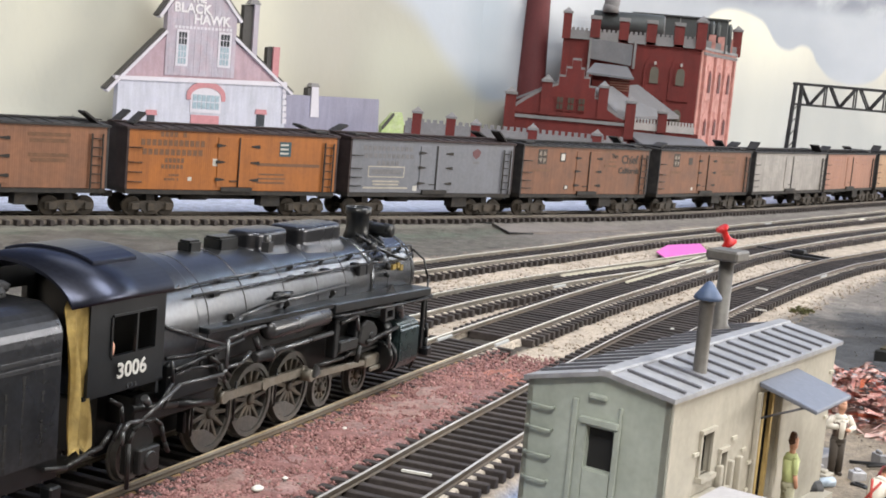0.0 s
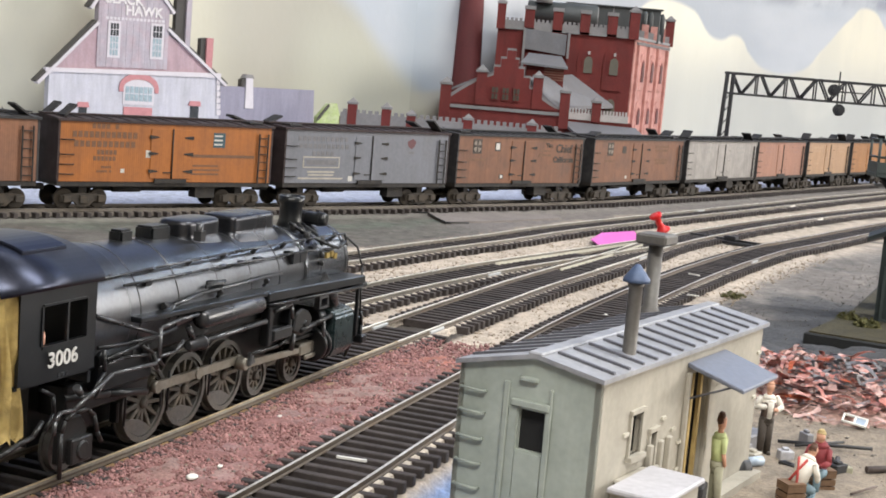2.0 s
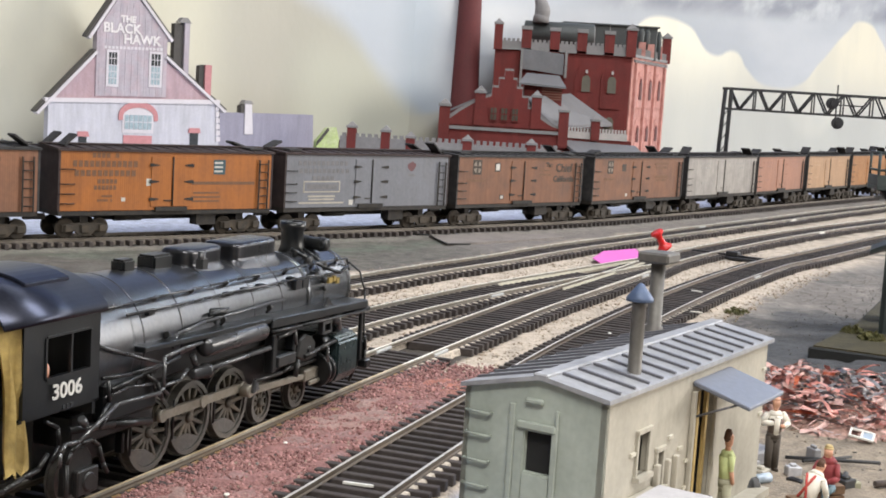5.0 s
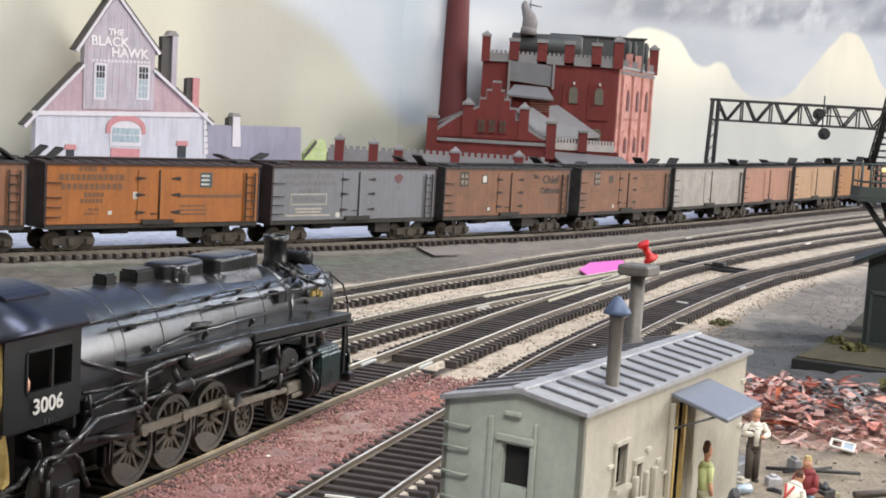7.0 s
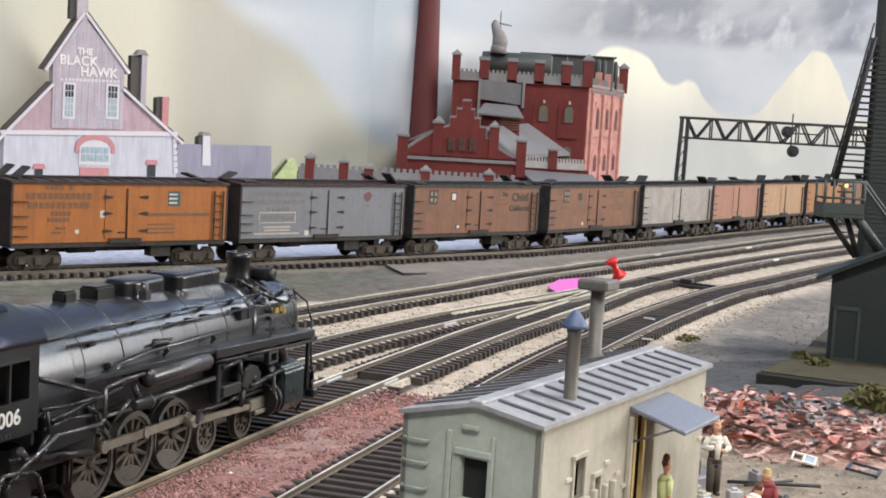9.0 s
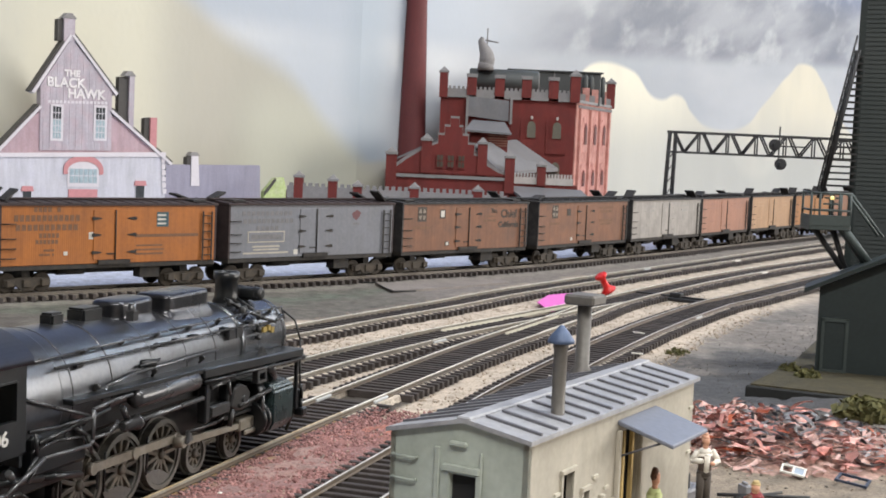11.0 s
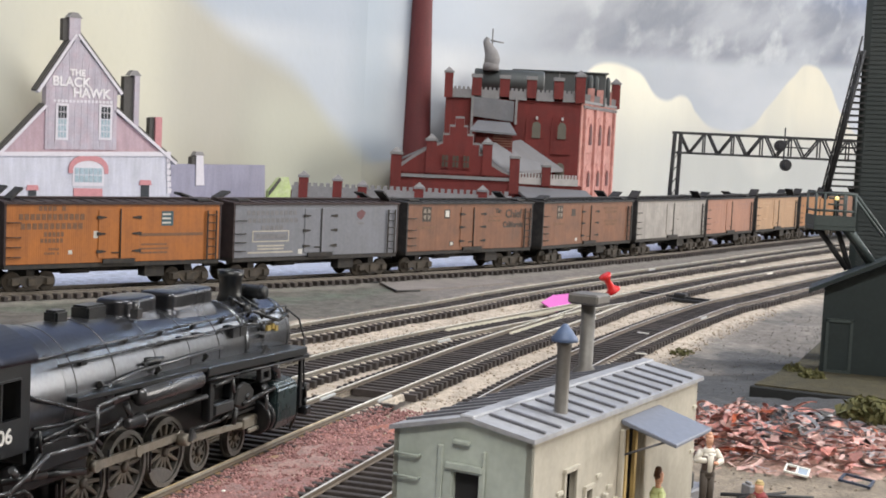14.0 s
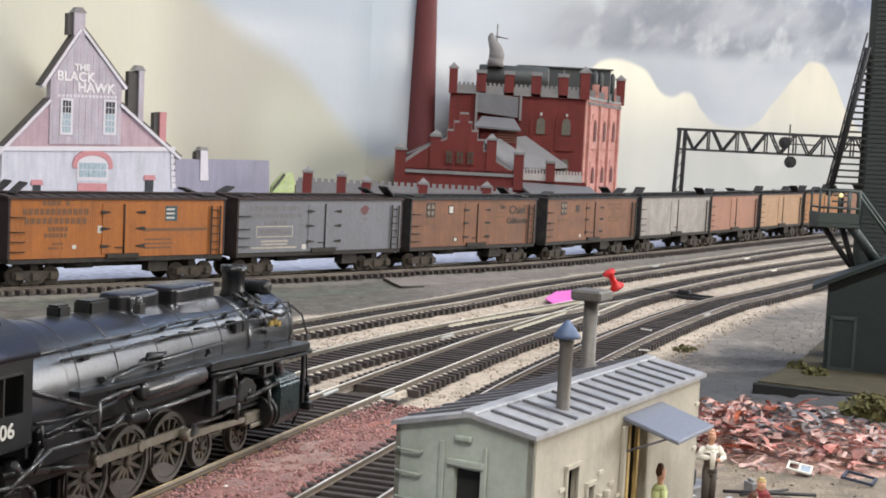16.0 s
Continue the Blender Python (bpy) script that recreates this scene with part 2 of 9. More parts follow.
def text_part(name, words, size, m, material, parent, label="", extrude=0.00008, bold=0.0):
    """Letters as a thin mesh; m places their plane under the parent."""
    cu = bpy.data.curves.new(name, "FONT")
    cu.body, cu.size, cu.extrude, cu.align_x, cu.align_y = words, size, extrude, "CENTER", "CENTER"
    cu.offset = bold
    tmp = bpy.data.objects.new(name, cu)
    me = bpy.data.meshes.new_from_object(tmp)
    bpy.data.objects.remove(tmp)
    me.materials.clear()
    me.materials.append(material)
    ob = new(name, me)
    ob.parent = parent
    ob.matrix_local = m
    return tagged(ob, label)


# ---- tracks: centre lines on the layout ----
def smooth_line(pts, step=0.002):
    P = np.array(pts, float)
    P = np.vstack([2 * P[0] - P[1], P, 2 * P[-1] - P[-2]])
    out = []
    for i in range(1, len(P) - 2):
        a, b, c, e = P[i - 1:i + 3]
        for k in range(24):
            t = k / 24
            out.append(0.5 * (2 * b + (c - a) * t + (2 * a - 5 * b + 4 * c - e) * t * t + (3 * b - a - 3 * c + e) * t ** 3))
    out = np.array(out)
    for _ in range(30):
        out[1:-1] = 0.25 * out[:-2] + 0.5 * out[1:-1] + 0.25 * out[2:]
    s = np.r_[0, np.cumsum(np.linalg.norm(np.diff(out, axis=0), axis=1))]
    q = np.arange(0, s[-1], step)
    return np.c_[np.interp(q, s, out[:, 0]), np.interp(q, s, out[:, 1])]


LINES = {
    "siding": smooth_line([(-0.13, 0.0), (-0.075, 0.158), (-0.038, 0.267), (-0.0205, 0.322), (0.002, 0.389), (0.036, 0.491), (0.077, 0.597), (0.117, 0.69), (0.163, 0.785), (0.187, 0.824), (0.247, 0.924), (0.33, 1.06), (0.46, 1.25), (0.66, 1.5)]),
    "loco": smooth_line([(-0.21, -0.06), (-0.16, 0.08), (-0.105, 0.235), (-0.077, 0.3115), (-0.0525, 0.3835), (-0.031, 0.442), (-0.013, 0.491), (0.004, 0.536), (0.024, 0.588), (0.0725, 0.702), (0.1035, 0.779), (0.146, 0.861), (0.197, 0.951), (0.263, 1.057), (0.36, 1.2), (0.5, 1.4), (0.7, 1.65)]),
    "branch": smooth_line([(-0.20, 0.14), (-0.13, 0.315), (-0.093, 0.405), (-0.056, 0.492), (-0.034, 0.542), (-0.015, 0.58), (0.007, 0.622), (0.042, 0.680), (0.078, 0.740), (0.1025, 0.779)]),
    "middle": smooth_line([(-0.33, 0.14), (-0.22, 0.33), (-0.16, 0.435), (-0.066, 0.598), (-0.031, 0.663), (0.008, 0.731), (0.042, 0.797), (0.099, 0.892), (0.178, 1.02), (0.235, 1.112), (0.32, 1.25), (0.45, 1.45), (0.62, 1.7)]),
    "main": smooth_line([(-0.75, 0.16), (-0.55, 0.37), (-0.42, 0.50), (-0.35, 0.57), (-0.29, 0.628), (-0.235, 0.683), (-0.175, 0.738), (-0.107, 0.805), (-0.066, 0.845), (-0.035, 0.88), (0.041, 0.962), (0.085, 1.019), (0.136, 1.092), (0.195, 1.176), (0.268, 1.29), (0.353, 1.42), (0.44, 1.55), (0.55, 1.70), (0.7, 1.9)]),
}


def along(name, s):
    """Point and direction s metres along a centre line."""
    q = LINES[name]
    i = min(max(int(s / 0.002), 0), len(q) - 2)
    d = q[i + 1] - q[i]
    return q[i] + d * (s / 0.002 - i), d / np.linalg.norm(d)


def nearest_s(name, x, y):
    return 0.002 * int(np.argmin(np.hypot(*(LINES[name] - (x, y)).T)))


# ---- ground: one sheet, with roadbeds, ballast and bare board ----
def value_noise(x, y, scale, seed):
    r = np.random.RandomState(seed)
    g = r.rand(64, 64)
    u, v = x * scale, y * scale
    i, j = np.floor(u).astype(int), np.floor(v).astype(int)
    a, b = u - i, v - j
    a, b = a * a * (3 - 2 * a), b * b * (3 - 2 * b)
    q = lambda p, k: g[p % 64, k % 64]
    return (q(i, j) * (1 - a) + q(i + 1, j) * a) * (1 - b) + (q(i, j + 1) * (1 - a) + q(i + 1, j + 1) * a) * b


def line_dist(name, x, y, every=3):
    q = LINES[name][::every]
    out = np.full(x.shape, 9.0)
    side = np.zeros(x.shape)
    d = np.gradient(q, axis=0)
    for k in range(len(q)):
        h = np.hypot(x - q[k, 0], y - q[k, 1])
        s = (x - q[k, 0]) * d[k, 1] - (y - q[k, 1]) * d[k, 0]
        near = h < out
        side = np.where(near, np.sign(s), side)
        out = np.minimum(out, h)
    return out * side  # positive on the right of the line


def axis_steps(lo, mid0, mid1, hi, fine, coarse):
    return np.r_[np.arange(lo, mid0, coarse), np.arange(mid0, mid1, fine), np.arange(mid1, hi, coarse)]


gx = axis_steps(-1.9, -0.26, 0.24, 3.2, 0.0022, 0.016)
gy = axis_steps(-2.4, 0.16, 0.80, 3.0, 0.0026, 0.014)
X, Y = np.meshgrid(gx, gy)
D = {k: line_dist(k, X, Y) for k in LINES}
N1, N2, N3 = value_noise(X, Y, 35, 1), value_noise(X, Y, 140, 2), value_noise(X, Y, 420, 3)
step = lambda v, a, b: np.clip((v - a) / (b - a), 0, 1) ** 2 * (3 - 2 * np.clip((v - a) / (b - a), 0, 1))
TAN, RED, GREYB = np.array((0.475, 0.40, 0.32)), np.array((0.24, 0.118, 0.110)), np.array((0.125, 0.115, 0.098))
CIND, DIRT, BLUE = np.array((0.170, 0.150, 0.132)), np.array((0.25, 0.205, 0.155)), np.array((0.22, 0.30, 0.48))
LAV, DARK = np.array((0.44, 0.47, 0.58)), np.array((0.07, 0.075, 0.085))
col = np.broadcast_to(TAN, X.shape + (3,)).copy()


def zone(mask, c):
    global col
    m = np.clip(mask, 0, 1)[..., None]
    col = col * (1 - m) + c * m


wob = (N1 - 0.5) * 0.03 + (N2 - 0.5) * 0.012
# dusty pale ballast towards the far curve
zone(step(Y + wob, 0.78, 0.95) * 0.8, np.array((0.46, 0.385, 0.30)))
# bare grey board between the middle track and the main line, lavender board behind it
zone(step(-(D["middle"] + wob * 0.5), 0.020, 0.034), GREYB)
zone(step(-(D["middle"] + wob), 0.05, 0.075) * step(N1, 0.35, 0.7) * 0.8, np.array((0.105, 0.125, 0.095)))
zone(step(-(D["middle"] + wob * 0.5), 0.02, 0.034) * step(N2 * 0.6 + N3 * 0.4, 0.5, 0.62) * 0.5, np.array((0.066, 0.056, 0.047)))
zone(step(-(D["middle"] + wob * 0.5), 0.02, 0.034) * step(value_noise(X, Y, 18, 31), 0.55, 0.75) * 0.6, np.array((0.145, 0.128, 0.117)))
zone(step(-(D["middle"] + wob * 0.5), 0.02, 0.034) * step(X + wob, -0.03, 0.0) * 0.75, np.array((0.20, 0.175, 0.16)))
zone(step(-D["main"], 0.018, 0.03), LAV)
zone(step(0.02 - np.abs(np.abs(D["main"]) - 0.016), 0.0, 0.012) * 0.6, np.array((0.25, 0.23, 0.20)))
# roadbed colour darkened under the ties, for the shade in their gaps
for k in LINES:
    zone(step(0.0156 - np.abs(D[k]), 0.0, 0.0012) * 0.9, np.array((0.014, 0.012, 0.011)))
# red ballast between the locomotive's track and the siding, up to where it thins out
red = step(D["loco"], 0.0095, 0.0125) * step(-D["siding"], 0.0110, 0.0150) * step(0.440 + wob * 0.7 - Y, 0.0, 0.03)
zone(red, RED)
zone(red * step(N1 * 0.5 + N2 * 0.5, 0.5, 0.66) * 0.6, np.array((0.26, 0.18, 0.175)))
zone(red * step(value_noise(X, Y, 60, 12), 0.62, 0.8) * 0.25, np.array((0.38, 0.28, 0.22)))
zone(red * step(Y, 0.385, 0.41) * 0.8, np.array((0.36, 0.13, 0.085)))
# ochre rust dust along the locomotive's near rail
zone(step(D["loco"], 0.0090, 0.0100) * step(0.0128 + wob * 0.25 - D["loco"], 0, 0.0015) * step(Y, 0.20, 0.26) * step(0.46 - Y, 0, 0.03) * step(N2, 0.25, 0.5) * 0.8, np.array((0.26, 0.17, 0.05)))
# ground beyond the siding: cinder, dirt round the hut, blue board edge
right = step(D["siding"], 0.020, 0.034)
zone(right, CIND)
zone(right * step(N1 * 0.6 + N2 * 0.4, 0.42, 0.62) * 0.7, np.array((0.24, 0.215, 0.19)))
zone(right * step(value_noise(D["siding"] + 1.0, Y, 40, 21) * 0.55 + value_noise(X + Y * 0.5, Y, 150, 22) * 0.25 + N3 * 0.2, 0.52, 0.64) * 0.65, np.array((0.095, 0.09, 0.085)))
zone(right * step(value_noise(X, Y, 22, 9) * 0.6 + N3 * 0.4, 0.55, 0.7) * 0.75, np.array((0.085, 0.08, 0.078)))
zone(right * step(D["siding"] + wob, 0.035, 0.055) * step(0.62 + 2 * wob - Y, 0, 0.1) * step(N1, 0.3, 0.6) * 0.8, DARK)
zone(right * step(D["siding"], 0.05, 0.07) * step(0.452 + wob - Y, 0, 0.03), DIRT)
zone(right * step(D["siding"] + wob, 0.055, 0.08) * step(N3 * 0.5 + N2 * 0.5, 0.45, 0.65) * step(0.45 - Y, 0, 0.03) * 0.5, np.array((0.15, 0.125, 0.10)))
# darker ground along the tower's plinth and behind the yard hut
plinth_dist = np.minimum(np.hypot(X - np.clip(X, 0.122, 0.30), Y - (0.510 - 0.45 * (np.clip(X, 0.122, 0.30) - 0.122))), np.hypot(X - (0.122 + 0.53 * (np.clip(Y, 0.51, 0.60) - 0.51)), Y - np.clip(Y, 0.51, 0.60)))
zone(right * step(0.048 + 1.3 * wob - plinth_dist, 0, 0.018) * 0.8, np.array((0.055, 0.055, 0.058)))
zone(step(D["siding"], 0.0165, 0.0185) * step(0.345 + wob * 0.3 - Y, 0, 0.01) * step(0.042 - D["siding"], 0, 0.006), BLUE)
Z = -0.0042 + (N2 - 0.5) * 0.0007 + (N3 - 0.5) * 0.0008
Z += red * (0.0022 + (N3 - 0.5) * 0.0008)
Z -= right * 0.001
rise = lambda ds, y, w=0: step(ds, 0.044, 0.058) * step(0.505 + w - y, 0, 0.03)
Z += right * step(D["siding"], 0.05, 0.09) * (N1 - 0.5) * 0.0016
Z += rise(D["siding"], Y, wob) * 0.0042
Z -= step(D["siding"], 0.0165, 0.0185) * step(0.345 - Y, 0, 0.01) * step(0.042 - D["siding"], 0, 0.006) * 0.003
ny, nx = X.shape
verts = np.c_[X.ravel(), Y.ravel(), Z.ravel()]
idx = np.arange(nx * ny).reshape(ny, nx)
quads = np.stack([idx[:-1, :-1], idx[:-1, 1:], idx[1:, 1:], idx[1:, :-1]], -1).reshape(-1, 4)


def big_mesh(name, verts, faces, material, smooth=False):
    """A mesh from arrays; faces all of one size."""
    me = bpy.data.meshes.new(name)
    k = faces.shape[1]
    me.vertices.add(len(verts))
    me.vertices.foreach_set("co", np.ascontiguousarray(verts, np.float32).ravel())
    me.loops.add(faces.size)
    me.loops.foreach_set("vertex_index", np.ascontiguousarray(faces, np.int32).ravel())
    me.polygons.add(len(faces))
    me.polygons.foreach_set("loop_start", np.arange(0, faces.size, k, dtype=np.int32))
    me.materials.append(material)
    me.update(calc_edges=True)
    me.validate()
    if smooth:
        me.polygons.foreach_set("use_smooth", np.ones(len(faces), bool))
    return me


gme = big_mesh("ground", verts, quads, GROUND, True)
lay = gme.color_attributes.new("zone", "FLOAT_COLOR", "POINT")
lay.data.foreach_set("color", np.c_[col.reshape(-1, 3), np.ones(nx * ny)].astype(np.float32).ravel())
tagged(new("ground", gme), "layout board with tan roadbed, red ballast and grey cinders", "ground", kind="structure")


def scatter(name, n, place, size, material, label, seed):
    """Loose stones, each a small uneven lump."""
    r = np.random.RandomState(seed)
    base = np.array([(1, 0, 0), (-1, 0, 0), (0, 1, 0), (0, -1, 0), (0, 0, 1), (0, 0, -1)], float)
    tri = np.array([(0, 2, 4), (2, 1, 4), (1, 3, 4), (3, 0, 4), (2, 0, 5), (1, 2, 5), (3, 1, 5), (0, 3, 5)])
    P = place(r, n)
    n = len(P)
    sc = size * r.uniform(0.5, 1.35, (n, 1, 1)) * r.uniform(0.55, 1.25, (n, 1, 3))
    ang = r.uniform(0, 6.28, n)
    V = base[None] * sc + r.normal(0, 0.18 * size, (n, 6, 3))
    c, s = np.cos(ang)[:, None], np.sin(ang)[:, None]
    V = np.stack([V[..., 0] * c - V[..., 1] * s, V[..., 0] * s + V[..., 1] * c, V[..., 2] * 0.8], -1) + P[:, None]
    F = (tri[None] + 6 * np.arange(n)[:, None, None]).reshape(-1, 3)
    return tagged(new(name, big_mesh(name, V.reshape(-1, 3), F, material)), label, "ballast", kind="stuff")


def red_place(r, n):
    s = r.uniform(0.15, 0.56, n)
    q = np.array([along("loco", k)[0] for k in s])
    d = np.array([along("loco", k)[1] for k in s])
    w = r.uniform(0.010, 0.052, n)
    p = q + np.c_[d[:, 1], -d[:, 0]] * w[:, None]
    ds = line_dist("siding", p[:, 0], p[:, 1])
    keep = (ds < -0.0125 - 0.004 * r.rand(n)) & (p[:, 1] < 0.440 + r.uniform(-0.03, 0.008, n))
    return np.c_[p, np.full(n, -0.0022) + r.uniform(-0.0004, 0.0003, n)][keep]


def edge_place(r, n):
    """Chips over the tie ends on the near side of the locomotive's track."""
    s = r.uniform(0.15, 0.56, n)
    q = np.array([along("loco", k)[0] for k in s])
    d = np.array([along("loco", k)[1] for k in s])
    p = q + np.c_[d[:, 1], -d[:, 0]] * r.uniform(0.0104, 0.0170, n)[:, None]
    return np.c_[p, np.full(n, -0.0017) + r.uniform(-0.0003, 0.0002, n)][p[:, 1] < 0.440 + r.uniform(-0.03, 0.008, n)]


def tan_place(r, n):
    y = r.uniform(0.42, 0.86, n) ** 1.0
    x = r.uniform(-0.09, 0.2, n)
    ds = line_dist("siding", x, y)
    dm = line_dist("middle", x, y)
    keep = (ds < 0.032) & (dm > -0.030) & (np.abs(ds) > 0.015)
    for k in ("loco", "branch", "middle"):
        keep &= np.abs(line_dist(k, x, y)) > 0.014
    return np.c_[x, y, np.full(n, -0.0042)][keep]


def cinder_place(r, n):
    x, y = r.uniform(0.05, 0.26, n), r.uniform(0.40, 0.8, n)
    ds = line_dist("siding", x, y)
    return np.c_[x, y, np.full(n, -0.0052) + r.uniform(0, 0.0006, n) + 0.0042 * rise(ds, y)][ds > 0.035 + r.uniform(0, 0.02, n)]


def stone_tones(m, dark, pale):
    """Each loose stone takes a tone of its own between two colours."""
    n, l = m.node_tree.nodes, m.node_tree.links
    geo, mx = n.new("ShaderNodeNewGeometry"), n.new("ShaderNodeMix")
    mx.data_type = "RGBA"
    mx.inputs["A"].default_value, mx.inputs["B"].default_value = (*dark, 1), (*pale, 1)
    l.new(geo.outputs["Random Per Island"], mx.inputs["Factor"])
    rgb = next(k for k in n if k.type == "RGB")
    for link in list(rgb.outputs[0].links):
        l.new(mx.outputs["Result"], link.to_socket)


stone_tones(BALLAST_RED, (0.20, 0.09, 0.085), (0.43, 0.235, 0.215))
stone_tones(BALLAST_TAN, (0.30, 0.24, 0.18), (0.52, 0.435, 0.335))
CLOD = mat("dirt_clod", (0.27, 0.22, 0.17), 0.9, 0, 0.5, 700, 1600, 0.3, 0.0003, (0.15, 0.12, 0.095), 0.8)
scatter("tan_chips", 1700, red_place, 0.0005, BALLAST_TAN, "pale tan chips mixed into the red ballast", 15)
scatter("dark_chips", 2600, red_place, 0.00055, CINDER, "dark chips mixed into the red ballast", 16)
scatter("red_ballast", 76000, red_place, 0.0005, BALLAST_RED, "loose dull red ballast chips between two tracks", 5)
scatter("red_edge_ballast", 7000, edge_place, 0.0005, BALLAST_RED, "dull red chips spilt over the tie ends", 17)
scatter("coarse_red_ballast", 9000, red_place, 0.00085, BALLAST_RED, "coarser dull red ballast chips", 18)
scatter("tan_ballast", 16000, tan_place, 0.00055, BALLAST_TAN, "fine tan ballast between the tracks", 6)


def clod_place(r, n):
    x, y = r.uniform(0.03, 0.20, n), r.uniform(0.25, 0.46, n)
    ds = line_dist("siding", x, y)
    return np.c_[x, y, np.full(n, -0.0012) + r.uniform(-0.0005, 0.0002, n)][ds > 0.052 + r.uniform(0, 0.02, n)]


scatter("dirt_clods", 2600, clod_place, 0.00042, CLOD, "small clods and chips on the yard dirt", 8)
scatter("dark_clods", 900, clod_place, 0.0005, CINDER, "dark crumbs on the yard dirt", 9)
scatter("cinders", 3500, cinder_place, 0.0004, CINDER, "scattered grey cinder lumps on the yard ground", 7)


# ---- room shell, backdrop ----
# unseen room: wall and ceiling tones set dark for deeper shade and bluish reflections
PLASTER = mat("room_plaster", (0.42, 0.41, 0.39), 0.9, 0, 0.06, 3, 60, 0.1, 0.002)
CEIL = mat("ceiling_grey", (0.22, 0.235, 0.27), 0.9, 0, 0.04, 3, 60, 0.1, 0.002)
FRAMEW = mat("white_frame", (0.80, 0.80, 0.79), 0.6, 0, 0.04, 3, 60, 0.1, 0.002)
FLOORM = mat("floor_grey", (0.22, 0.21, 0.20), 0.6, 0, 0.15, 5, 80, 0.1, 0.002)


def shell(name, dims, material, label, category):
    bm = bmesh.new()
    B(bm, *dims)
    return solid(name, bm, material, label, category, kind="structure")


shell("floor", (-2.0, 3.4, -2.5, 3.1, -1.1, -1.0), FLOORM, "plain grey room floor", "floor")
shell("ceiling", (-2.0, 3.4, -2.5, 3.1, 1.45, 1.55), CEIL, "unseen grey-blue room ceiling", "ceiling")
shell("wall_north", (-2.0, 3.4, 3.0, 3.1, -1.0, 1.45), PLASTER, "pale plaster room wall", "wall")
shell("wall_south", (-2.0, 3.4, -2.5, -2.4, -1.0, 1.45), PLASTER, "pale plaster room wall", "wall")
shell("wall_west", (-2.0, -1.9, -2.4, 3.0, -1.0, 1.45), PLASTER, "pale plaster room wall", "wall")
shell("wall_east", (3.2, 3.3, -2.4, 3.0, -1.0, 1.45), PLASTER, "pale plaster room wall", "wall")


def mural_material():
    """Hand-painted mural: u metres along the wall, v metres up. Sky, cloud bands and soft hills."""
    m = bpy.data.materials.new("painted_mural")
    m.use_nodes = True
    n, l = m.node_tree.nodes, m.node_tree.links
    bs = n["Principled BSDF"]
    uv = n.new("ShaderNodeUVMap")
    sep = n.new("ShaderNodeSeparateXYZ")
    l.new(uv.outputs[0], sep.inputs[0])
    U, V = sep.outputs[0], sep.outputs[1]

    def math_node(op, a, b=None, clamp=False):
        k = n.new("ShaderNodeMath")
        k.operation, k.use_clamp = op, clamp
        for i, v in enumerate((a, b)):
            if v is None:
                continue
            if isinstance(v, (int, float)):
                k.inputs[i].default_value = v
            else:
                l.new(v, k.inputs[i])
        return k.outputs[0]

    def smooth(v, a, b):
        k = n.new("ShaderNodeMapRange")
        k.interpolation_type = "SMOOTHSTEP"
        k.inputs["From Min"].default_value, k.inputs["From Max"].default_value = a, b
        l.new(v, k.inputs["Value"])
        return k.outputs[0]

    def mix(f, a, b):
        k = n.new("ShaderNodeMix")
        k.data_type = "RGBA"
        if isinstance(f, (int, float)):
            k.inputs["Factor"].default_value = f
        else:
            l.new(f, k.inputs["Factor"])
        for s, v in (("A", a), ("B", b)):
            if isinstance(v, tuple):
                k.inputs[s].default_value = (*v, 1)
            else:
                l.new(v, k.inputs[s])
        return k.outputs["Result"]

    def noise_at(su, sv, detail=3, off=0.0, slant=0.0):
        cm = n.new("ShaderNodeCombineXYZ")
        l.new(math_node("MULTIPLY", math_node("ADD", U, math_node("MULTIPLY", V, slant)), su), cm.inputs[0])
        l.new(math_node("MULTIPLY", V, sv), cm.inputs[1])
        cm.inputs[2].default_value = off
        k = n.new("ShaderNodeTexNoise")
        k.inputs["Scale"].default_value, k.inputs["Detail"].default_value = 1, detail
        l.new(cm.outputs[0], k.inputs["Vector"])
        return k.outputs[0]

    def ridge(points, top=0.5):
        """Height of a hill line over u, from 0 to 3 m."""
        k = n.new("ShaderNodeFloatCurve")
        cv = k.mapping.curves[0]
        cv.points[0].location, cv.points[1].location = (0, points[0][1] / top), (1, points[-1][1] / top)
        for u, h in points:
            p = cv.points.new(u / 3.0, h / top)
            p.handle_type = "AUTO"
        k.mapping.update()
        l.new(math_node("DIVIDE", U, 3.0), k.inputs["Value"])
        return math_node("MULTIPLY", k.outputs[0], top)

    under = lambda pts, soft: smooth(math_node("SUBTRACT", ridge(pts), V), -soft, soft)
    # sky: pale, with a slanting grey-blue cloud band above and streaks
    clouds, streak = noise_at(4, 9, 4), noise_at(5.0, 9.0, 5, 3.0, -1.6)
    sky = mix(smooth(clouds, 0.35, 0.65), (0.44, 0.48, 0.53), (0.53, 0.555, 0.58))
    band = smooth(math_node("SUBTRACT", V, math_node("ADD", 0.115, math_node("MULTIPLY", U, 0.052))), -0.012, 0.012)
    puff = noise_at(11.0, 15.0, 5, 5.0, -0.5)
    grey = mix(smooth(streak, 0.38, 0.66), (0.155, 0.17, 0.205), (0.30, 0.315, 0.345))
    grey = mix(math_node("MULTIPLY", smooth(puff, 0.50, 0.72), 0.8), grey, (0.44, 0.455, 0.47))
    sky = mix(math_node("MULTIPLY", smooth(U, 1.30, 1.5), 0.85), sky, mix(smooth(clouds, 0.3, 0.7), (0.295, 0.315, 0.345), (0.365, 0.38, 0.405)))
    sky = mix(math_node("MULTIPLY", band, smooth(U, 1.35, 1.75)), sky, grey)
